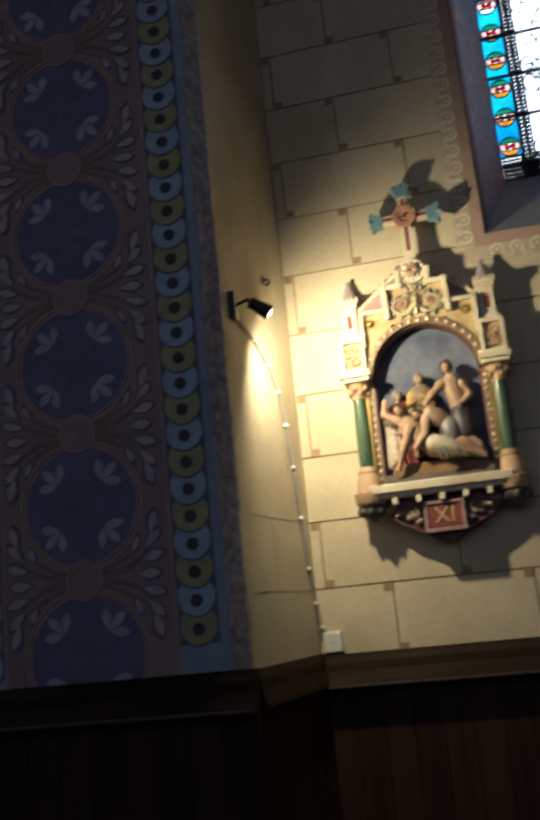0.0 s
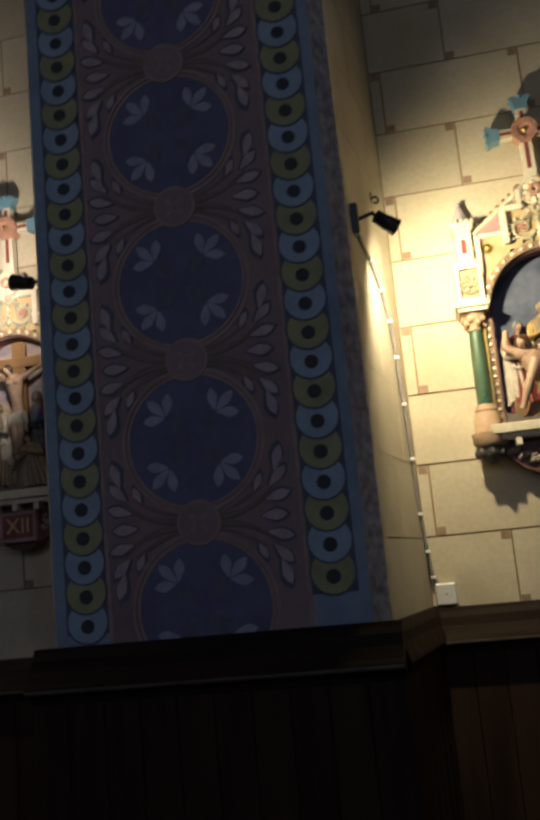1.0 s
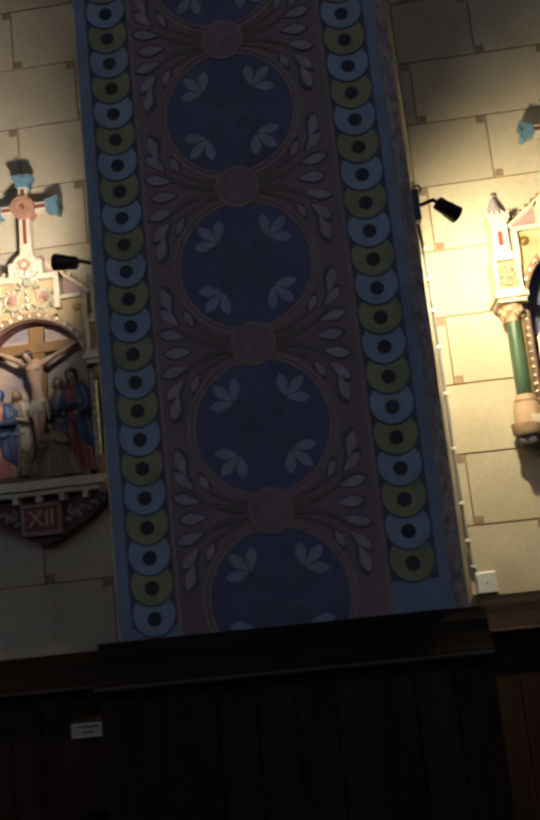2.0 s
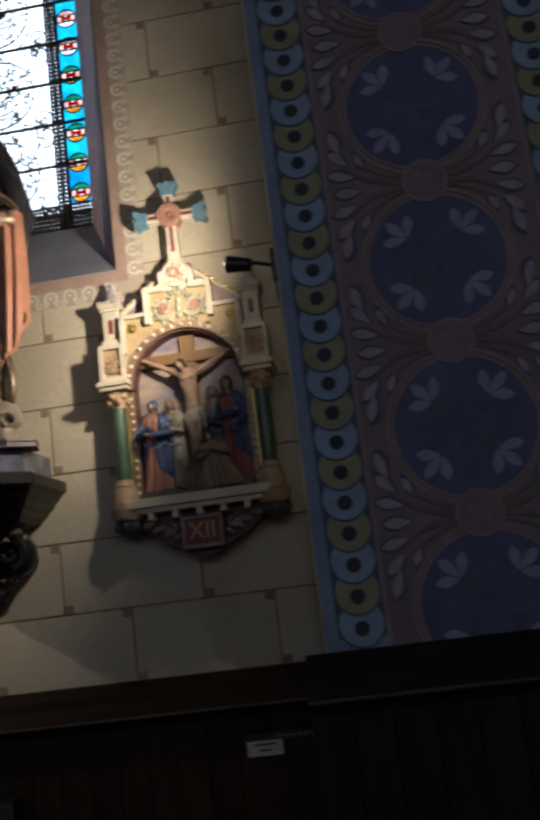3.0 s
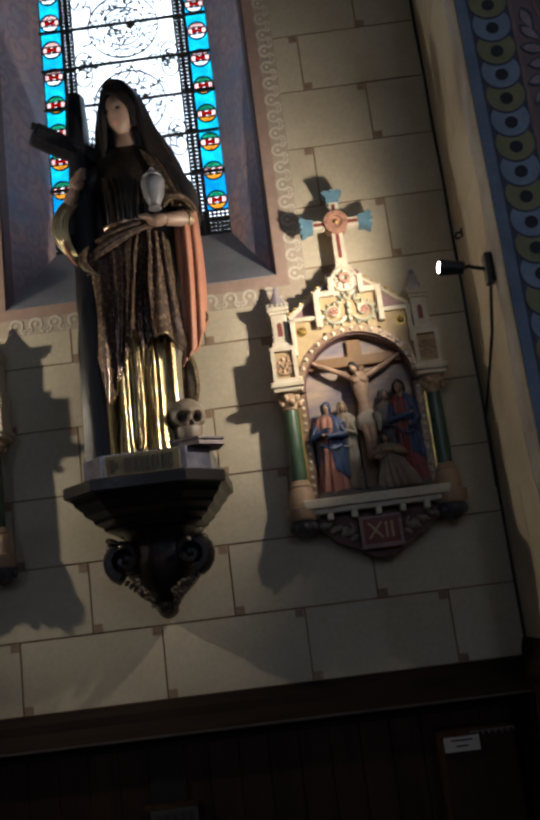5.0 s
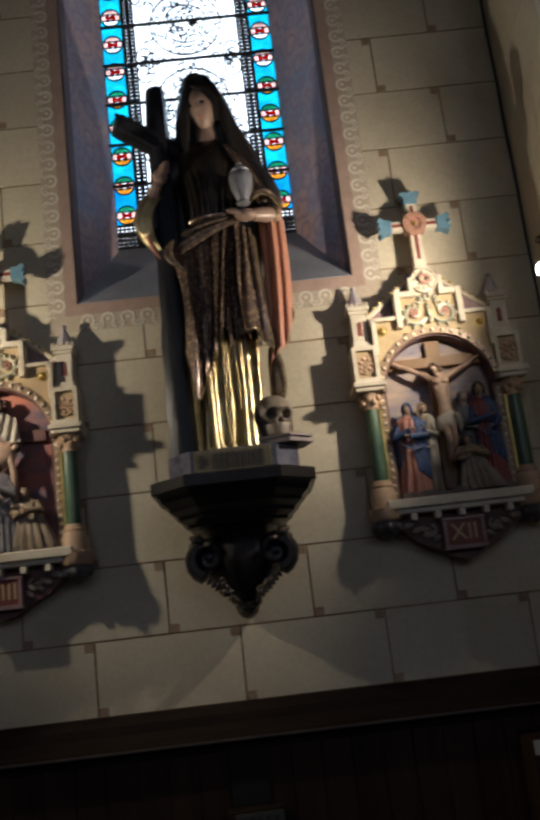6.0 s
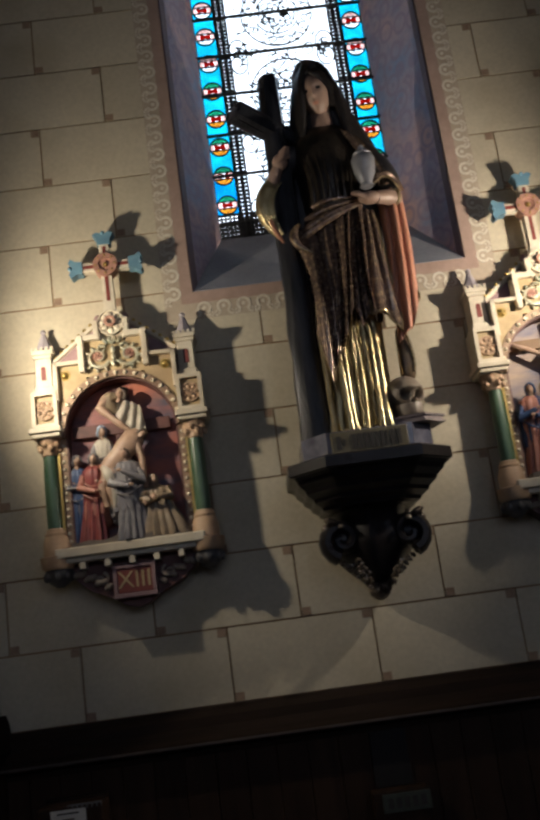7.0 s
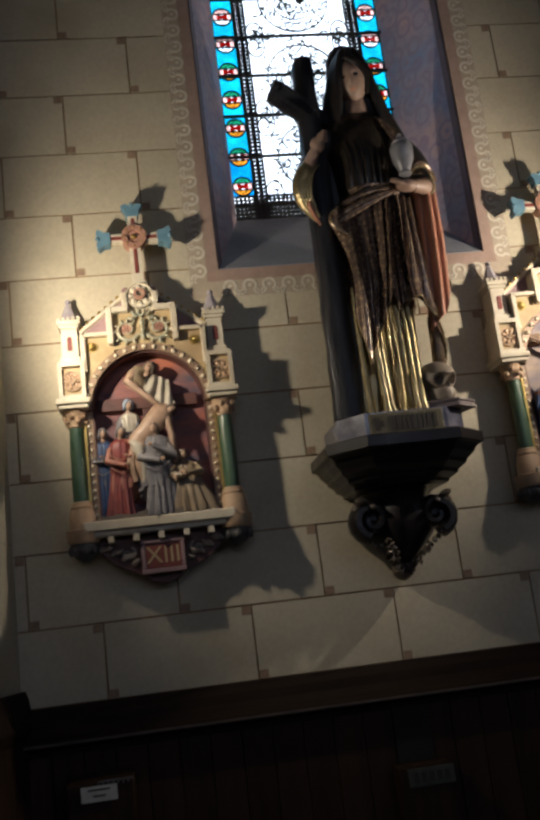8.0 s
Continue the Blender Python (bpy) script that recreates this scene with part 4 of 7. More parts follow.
R_BLUE = surface("ultramarine_robe", (0.048, 0.088, 0.192), (0.032, 0.056, 0.128), 0.46, 30, 0.8, fine=36)
R_PINK = surface("salmon_robe", (0.403, 0.173, 0.122), (0.317, 0.130, 0.094), 0.46, 30, 0.8, fine=36)
R_RED = surface("crimson_robe", (0.240, 0.048, 0.040), (0.160, 0.032, 0.032), 0.46, 30, 0.8, fine=36)
R_GREY = surface("grey_robe", (0.20, 0.19, 0.19), (0.13, 0.12, 0.13), 0.46, 30, 0.8, fine=36)
R_TAN = surface("tan_robe", (0.259, 0.194, 0.122), (0.187, 0.137, 0.086), 0.46, 30, 0.8, fine=36)
R_CREAM = surface("linen_cloth", (0.493, 0.451, 0.365), (0.357, 0.315, 0.246), 0.5, 30, 0.6, fine=36)
R_DARK = surface("dark_robe", (0.06, 0.05, 0.06), (0.04, 0.035, 0.04), 0.46, 30, 0.8, fine=36)
BEAM = surface("timber_paint", (0.26, 0.14, 0.05), (0.17, 0.09, 0.035), 0.55, 10, 0.15, stretch=(1, 1, 0.3))
HAIR = surface("dark_brown_hair", (0.07, 0.045, 0.03), (0.045, 0.03, 0.02), 0.5, 40, 0.2)
SKY_D = surface("dark_painted_sky", (0.05, 0.065, 0.11), (0.16, 0.18, 0.24), 0.6, 9, 0.1, stain=(0.22, 0.22, 0.24))
SKY_P = surface("pink_painted_sky", (0.13, 0.13, 0.20), (0.50, 0.36, 0.24), 0.6, 10, 0.1, stretch=(0.6, 1, 2.2))
SKY_R = surface("red_painted_sky", (0.46, 0.13, 0.07), (0.09, 0.08, 0.11), 0.6, 9, 0.1, stretch=(0.6, 1, 1.6), stain=(0.30, 0.20, 0.14))
ROCK = surface("rocky_ground_paint", (0.16, 0.13, 0.10), (0.10, 0.08, 0.07), 0.7, 24, 0.3)
R_SKY = surface("pale_blue_cloth", (0.30, 0.36, 0.44), (0.20, 0.25, 0.32), 0.4, 30, 0.5, fine=36)
R_OCHRE = surface("ochre_robe", (0.46, 0.32, 0.12), (0.32, 0.21, 0.08), 0.36, 30, 0.5, fine=36)
FIG = [FLESH, R_BLUE, R_PINK, R_RED, R_GREY, R_TAN, R_CREAM, R_DARK, BEAM, HAIR, R_SKY, R_OCHRE]
F, BL, PK, RD, GY, TN, CR, DK, BM, HR, SB, OG = range(12)


def head(bm, c, s, hair=HR, turn=0.0, lean=0.0):
    """A small plain head: front form, hair mass behind and over it, neck."""
    m = Matrix.Rotation(lean, 3, "Y") @ Matrix.Rotation(turn, 3, "Z")
    at = lambda x, y, z: Vector(c) + m @ Vector((x * s, y * s, z * s))
    ball(bm, at(0, -0.30, -0.10), (0.60 * s, 0.68 * s, 0.88 * s), F, 12, 9, m)
    ball(bm, at(0, -0.92, -0.16), (0.12 * s, 0.16 * s, 0.22 * s), F, 8, 6, m)
    ball(bm, at(0, 0.10, 0.22), (0.80 * s, 0.82 * s, 0.90 * s), hair, 12, 9, m)
    for q in (-1, 1):
        tube(bm, [at(q * 0.15, -0.72, 0.62), at(q * 0.60, -0.45, 0.30), at(q * 0.72, -0.10, -0.35), at(q * 0.68, 0.05, -0.95)], [0.20 * s, 0.28 * s, 0.28 * s, 0.16 * s], 8, hair)
    tube(bm, [at(0, 0.0, -0.7), at(0, 0.1, -1.5)], [0.36 * s, 0.44 * s], 10, F)


def draped(bm, x, y, z0, h, w, robe, cloak=None, veil=HR, lean=0.0, kneel=False, turn=0.0, seed=0):
    """A plain draped shape: deep uneven folds, an over-cloak with swags, bent arms, a small head."""
    rnd = random.Random(seed)
    n = 72
    prof = ((0, 1.02), (0.06, 1.0), (0.2, 0.86), (0.38, 0.74), (0.52, 0.72), (0.64, 0.74), (0.74, 0.84), (0.80, 0.78), (0.835, 0.50), (0.86, 0.24)) if not kneel else ((0, 1.30), (0.10, 1.32), (0.24, 1.18), (0.40, 0.92), (0.54, 0.78), (0.66, 0.80), (0.74, 0.76), (0.80, 0.50), (0.83, 0.26))
    ph, k, drift = rnd.uniform(0, 6), rnd.choice((11, 13, 15)), rnd.uniform(-2.5, 2.5)
    rows = []
    for t, r in prof:
        ring_ = []
        for i in range(n):
            a = 2 * math.pi * i / n
            f = 1 + (0.26 * (1 - t) + 0.04) * (1.5 * abs(math.sin(k * a / 2 + ph + drift * t)) * (0.7 + 0.4 * math.sin(3 * a + ph)) - 0.8) + 0.05 * math.sin(2 * a + ph)
            ring_.append((x + lean * t * h + w / 2 * r * f * math.cos(a), y + 0.36 * w * r * f * math.sin(a), z0 + t * h))
        rows.append(ring_)
    loft(bm, rows, robe)
    if cloak is not None:
        rows = []
        side = rnd.choice((-1, 1))
        for t, r in ((0.20, 0.92), (0.30, 0.98), (0.44, 0.92), (0.58, 0.86), (0.70, 0.92), (0.78, 0.90), (0.83, 0.62), (0.85, 0.40)):
            ring_ = []
            for i in range(n):
                a = 2 * math.pi * i / n
                f = 1.04 + 0.20 * (1.5 * abs(math.sin((k - 2) * a / 2 + ph + 4.5 * t)) - 0.85) * (1 - 0.5 * t)
                ring_.append((x + lean * t * h + side * 0.10 * w + w / 2 * r * f * math.cos(a), y + 0.012 + 0.37 * w * r * f * math.sin(a), z0 + (t + 0.14 * math.cos(a + turn) * (1 - t)) * h))
            rows.append(ring_)
        loft(bm, rows, cloak)
        for q in range(0 if kneel else 2):
            zz = 0.66 - 0.13 * q
            xx = x + lean * zz * h
            tube(bm, bez((xx - side * 0.40 * w, y - 0.24 * w, z0 + (zz + 0.04) * h), (xx - side * 0.2 * w, y - 0.46 * w, z0 + (zz - 0.06) * h), (xx + side * 0.15 * w, y - 0.46 * w, z0 + (zz - 0.10) * h), (xx + side * 0.42 * w, y - 0.22 * w, z0 + (zz + 0.02 - 0.03 * q) * h), 8), [0.010 * w] + [0.030 * w] * 7 + [0.010 * w], 7, cloak)
    sh = z0 + 0.745 * h
    for q in (-1, 1):
        u, v = rnd.uniform(-0.4, 1.4), rnd.uniform(-0.2, 0.3)
        xx = x + lean * 0.7 * h
        tube(bm, [(xx + q * 0.36 * w, y - 0.05 * w, sh), (xx + q * 0.46 * w, y - 0.28 * w, sh - 0.14 * h), (xx + q * v * w, y - 0.50 * w, sh - 0.17 * h + 0.1 * u * h)], [0.13 * w, 0.14 * w, 0.075 * w], 10, robe if cloak is None else cloak)
        ball(bm, (xx + q * (v - 0.08) * w, y - 0.52 * w, sh - 0.16 * h + 0.1 * u * h), (0.075 * w, 0.05 * w, 0.055 * w), F, 8, 6)
    s = h * 0.064 if not kneel else h * 0.088
    head(bm, (x + lean * h, y - 0.12 * w, z0 + (0.925 if not kneel else 0.91) * h), s, veil, 0.5 * math.cos(turn), lean * 1.5)


def limb(bm, pts, r, mat=F):
    n = len(pts)
    fine = []
    for i, (p, q) in enumerate(zip(pts, pts[1:])):
        for k in range(4):
            fine.append((Vector(p).lerp(Vector(q), k / 4), i + k / 4))
    fine.append((Vector(pts[-1]), n - 1))
    tube(bm, [p for p, _ in fine], [r * (1.2 - 0.6 * u / (n - 1)) * (1 + 0.14 * math.sin(2 * math.pi * u + 0.4)) for _, u in fine], 10, mat)


def trunk(bm, pts, radii, flat=0.62):
    """A bare torso along points, chest wider than deep."""
    tube(bm, pts, radii, 16, F, flat)


def figure(parent, build):
    b = B()
    build(b)
    return part("relief_figure", b, FIG, parent, smooth=True)


def scene_xii(st, m):
    def cross(b):
        box(b, -0.026, 0.030, -0.055, -0.03, 0.05, 0.615, 0.003)
        box(b, -0.185, 0.19, -0.06, -0.034, 0.512, 0.552, 0.003)
    part("timber_cross", cross_b(cross), BEAM, st, "brown painted timber cross")

    def hung(b):
        trunk(b, [(0.006, -0.088, 0.300), (0.010, -0.090, 0.335), (0.008, -0.088, 0.365), (0.004, -0.092, 0.40), (0.002, -0.094, 0.435), (0.002, -0.090, 0.462), (0.0, -0.088, 0.480)], [0.026, 0.027, 0.022, 0.026, 0.033, 0.034, 0.016])
        for q in (-1, 1):
            ball(b, (0.002 + q * 0.014, -0.112, 0.442), (0.015, 0.008, 0.011), F, 10, 6)
        rows = [[(0.008 + r * (1 + 0.12 * math.sin(7 * a)) * math.cos(a), -0.090 + 0.72 * r * math.sin(a), z + 0.008 * math.cos(a)) for a in [2 * math.pi * i / 28 for i in range(28)]] for r, z in ((0.027, 0.268), (0.036, 0.278), (0.035, 0.305), (0.029, 0.322), (0.026, 0.326))]
        loft(b, rows, CR)
        tube(b, bez((0.032, -0.112, 0.315), (0.055, -0.118, 0.305), (0.048, -0.112, 0.27), (0.050, -0.10, 0.245), 6), [0.006, 0.011, 0.012, 0.011, 0.009, 0.007, 0.003], 8, CR)
        head(b, (-0.016, -0.108, 0.492), 0.0225, HR, -0.4, -0.35)
        for s in (-1, 1):
            limb(b, [(0.002 + s * 0.028, -0.090, 0.462), (0.004 + s * 0.095, -0.086, 0.497), (0.004 + s * 0.165, -0.075, 0.536)], 0.0110)
            ball(b, (0.004 + s * 0.172, -0.075, 0.540), (0.010, 0.007, 0.009), F, 8, 6)
            limb(b, [(0.008 + s * 0.014, -0.092, 0.285), (0.014 + s * 0.010, -0.108, 0.225), (0.006 + s * 0.006, -0.092, 0.158)], 0.0145)
        ball(b, (0.006, -0.105, 0.150), (0.012, 0.016, 0.009), F, 8, 6)
    figure(st, hung)
    figure(st, lambda b: draped(b, -0.142, -0.085, 0.035, 0.345, 0.120, PK, BL, BL, 0.02, turn=2.6, seed=1))
    figure(st, lambda b: draped(b, -0.088, -0.068, 0.050, 0.330, 0.085, TN, CR, TN, 0.03, turn=1, seed=2))
    figure(st, lambda b: draped(b, 0.152, -0.075, 0.035, 0.400, 0.105, RD, BL, HR, -0.03, turn=2, seed=3))
    figure(st, lambda b: draped(b, 0.090, -0.062, 0.060, 0.350, 0.088, GY, DK, GY, -0.03, seed=4))

    def kneel(b):
        draped(b, 0.098, -0.105, 0.032, 0.200, 0.108, TN, None, HR, -0.22, True, seed=5)
        limb(b, [(0.055, -0.13, 0.165), (0.03, -0.142, 0.145), (0.004, -0.125, 0.150)], 0.012)
    figure(st, kneel)


def scene_xiii(st, m):
    def cross(b):
        box(b, -0.028, 0.032, -0.05, -0.03, 0.05, 0.60, 0.003)
        box(b, -0.185, 0.175, -0.055, -0.034, 0.425, 0.47, 0.003)
    part("timber_cross", cross_b(cross), BROWNRED, st, "dark red painted timber cross")

    def leaning(b):
        tube(b, bez((-0.02, -0.06, 0.50), (-0.045, -0.075, 0.54), (-0.05, -0.085, 0.565), (-0.005, -0.088, 0.560), 8), [0.026, 0.028, 0.029, 0.029, 0.028, 0.026, 0.023, 0.018, 0.012], 12, TN)
        head(b, (0.014, -0.092, 0.566), 0.024, HR, -0.3, 0.5)
        limb(b, [(-0.045, -0.085, 0.555), (-0.072, -0.100, 0.520), (-0.01, -0.115, 0.455), (0.045, -0.115, 0.405)], 0.0150)

        def linen(s, v):
            x = 0.0 + 0.075 * s + 0.015 * v - 0.035 * v * (1 - s)
            return x, -0.075 - 0.018 * abs(math.sin(math.pi * (3 * s + 0.4 + 0.8 * v))) - 0.02 * v, 0.555 - 0.04 * s - (0.14 - 0.05 * abs(2 * s - 1.1)) * v
        rows = []
        for j in range(9):
            front = [linen(i / 20, j / 8) for i in range(21)]
            rows.append(front + [(p[0], p[1] + 0.006, p[2]) for p in front[::-1]])
        loft(b, rows, CR)
    figure(st, leaning)

    def body(b):
        trunk(b, [(0.062, -0.098, 0.415), (0.045, -0.106, 0.392), (0.015, -0.112, 0.360), (-0.02, -0.115, 0.325), (-0.045, -0.112, 0.300), (-0.065, -0.108, 0.275)], [0.020, 0.042, 0.041, 0.033, 0.036, 0.030], 0.7)
        head(b, (0.075, -0.112, 0.400), 0.021, HR, 0.3, 0.9)
        limb(b, [(0.052, -0.112, 0.385), (0.068, -0.125, 0.305), (0.074, -0.122, 0.205)], 0.0125)
        limb(b, [(-0.055, -0.112, 0.285), (-0.082, -0.125, 0.225), (-0.070, -0.118, 0.150)], 0.0165)
        limb(b, [(-0.040, -0.118, 0.280), (-0.055, -0.130, 0.215), (-0.045, -0.120, 0.145)], 0.0155)
        tube(b, bez((-0.075, -0.125, 0.295), (-0.05, -0.140, 0.26), (-0.03, -0.135, 0.23), (-0.045, -0.12, 0.13), 8), [0.008, 0.016, 0.019, 0.019, 0.017, 0.015, 0.013, 0.011, 0.006], 9, CR)
    figure(st, body)
    figure(st, lambda b: draped(b, -0.175, -0.060, 0.035, 0.330, 0.075, BL, GY, GY, 0.0, turn=1, seed=16))
    figure(st, lambda b: draped(b, -0.128, -0.088, 0.030, 0.330, 0.100, RD, PK, GY, 0.05, turn=1, seed=6))
    figure(st, lambda b: draped(b, -0.078, -0.055, 0.13, 0.335, 0.080, CR, GY, SB, 0.0, seed=7))
    figure(st, lambda b: draped(b, 0.014, -0.108, 0.025, 0.335, 0.122, GY, GY, HR, -0.02, turn=2, seed=8))

    def kneel(b):
        draped(b, 0.128, -0.098, 0.025, 0.225, 0.108, TN, None, TN, -0.14, True, seed=9)
        limb(b, [(0.10, -0.12, 0.165), (0.068, -0.138, 0.145), (0.062, -0.13, 0.175)], 0.012)
    figure(st, kneel)


def scene_xi(st, m):
    part("timber_cross", cross_b(lambda b: (box(b, -0.17, 0.19, -0.115, -0.08, 0.04, 0.09, 0.004), box(b, 0.02, 0.075, -0.13, -0.10, 0.035, 0.10, 0.003))), BEAM, st, "brown timber lying on the ground")

    def lying(b):
        trunk(b, [(0.03, -0.125, 0.125), (-0.01, -0.13, 0.135), (-0.045, -0.13, 0.165), (-0.075, -0.128, 0.205), (-0.095, -0.122, 0.240), (-0.105, -0.115, 0.262)], [0.030, 0.034, 0.031, 0.038, 0.040, 0.018], 0.8)
        head(b, (-0.118, -0.122, 0.296), 0.027, HR, -0.3, -0.4)
        limb(b, [(0.02, -0.125, 0.125), (0.10, -0.13, 0.145), (0.165, -0.12, 0.105)], 0.024)
        limb(b, [(0.02, -0.14, 0.115), (0.09, -0.145, 0.115), (0.175, -0.13, 0.085)], 0.022)
        limb(b, [(-0.118, -0.12, 0.250), (-0.172, -0.12, 0.285), (-0.165, -0.11, 0.345)], 0.017)
        limb(b, [(-0.080, -0.145, 0.225), (-0.115, -0.155, 0.145), (-0.145, -0.145, 0.065)], 0.018)
        tube(b, bez((-0.03, -0.150, 0.150), (0.01, -0.165, 0.155), (0.06, -0.16, 0.125), (0.10, -0.155, 0.105), 8), [0.012, 0.030, 0.034, 0.033, 0.031, 0.029, 0.026, 0.020, 0.010], 12, CR)
        for k in range(5):
            tube(b, bez((0.0 + 0.02 * k, -0.185, 0.15 - 0.006 * k), (0.01 + 0.02 * k, -0.195, 0.125), (0.02 + 0.02 * k, -0.185, 0.105), (0.02 + 0.022 * k, -0.17, 0.085), 6), 0.006, 6, CR)
    figure(st, lying)

    def bending(b):
        trunk(b, [(0.045, -0.105, 0.225), (0.02, -0.118, 0.250), (-0.01, -0.125, 0.265), (-0.035, -0.125, 0.262)], [0.030, 0.036, 0.038, 0.020], 0.75)
        head(b, (-0.052, -0.128, 0.272), 0.025, HR, -0.5, -0.7)
        limb(b, [(-0.02, -0.135, 0.250), (-0.03, -0.16, 0.185), (-0.075, -0.165, 0.135)], 0.017)
        tube(b, bez((0.05, -0.10, 0.24), (0.07, -0.11, 0.20), (0.065, -0.10, 0.15), (0.05, -0.10, 0.10), 8), [0.026, 0.036, 0.040, 0.040, 0.038, 0.036, 0.034, 0.030, 0.02], 14, GY)
    figure(st, bending)

    def striker(b):
        trunk(b, [(0.105, -0.080, 0.265), (0.10, -0.082, 0.31), (0.092, -0.085, 0.355), (0.088, -0.085, 0.395), (0.088, -0.082, 0.415)], [0.030, 0.027, 0.035, 0.037, 0.017], 0.75)
        head(b, (0.080, -0.092, 0.445), 0.027, HR, -0.5, -0.15)
        tube(b, bez((0.105, -0.08, 0.285), (0.11, -0.085, 0.25), (0.115, -0.085, 0.20), (0.12, -0.085, 0.155), 8), [0.030, 0.036, 0.040, 0.044, 0.046, 0.047, 0.046, 0.044, 0.03], 16, DK)
        limb(b, [(0.058, -0.088, 0.385), (0.015, -0.115, 0.345), (-0.02, -0.125, 0.30)], 0.016)
        limb(b, [(0.120, -0.085, 0.385), (0.150, -0.095, 0.325), (0.105, -0.12, 0.285)], 0.016)
        limb(b, [(0.11, -0.09, 0.18), (0.155, -0.11, 0.13), (0.185, -0.10, 0.055)], 0.021)
    figure(st, striker)
    figure(st, lambda b: draped(b, -0.038, -0.058, 0.12, 0.325, 0.095, TN, OG, TN, 0.02, seed=13))
    figure(st, lambda b: draped(b, -0.120, -0.056, 0.06, 0.330, 0.110, RD, CR, GY, 0.0, seed=14))


def cross_b(fn):
    b = B()
    fn(b)
    return b


def rosette(b, x, z, r, y0, y1, petals=7):
    """A carved flower: petals round a ringed heart, with a thin rim."""
    d = abs(y1 - y0)
    ym = (y0 + y1) / 2
    for k in range(petals):
        a = 2 * math.pi * k / petals
        ball(b, (x + 0.66 * r * math.cos(a), ym, z + 0.66 * r * math.sin(a)), (0.30 * r, d * 0.32, 0.25 * r), 0, 8, 5, Matrix.Rotation(-a, 3, "Y"))
    ring(b, x, z, 0.20 * r, 0.34 * r, ym - d * 0.45, ym + d * 0.3, 12)
    ring(b, x, z, 0.98 * r, 1.10 * r, ym - d * 0.25, ym + d * 0.4, 18)
    prism(b, circle(x, z, 1.0 * r, 18), ym, ym + d * 0.4)


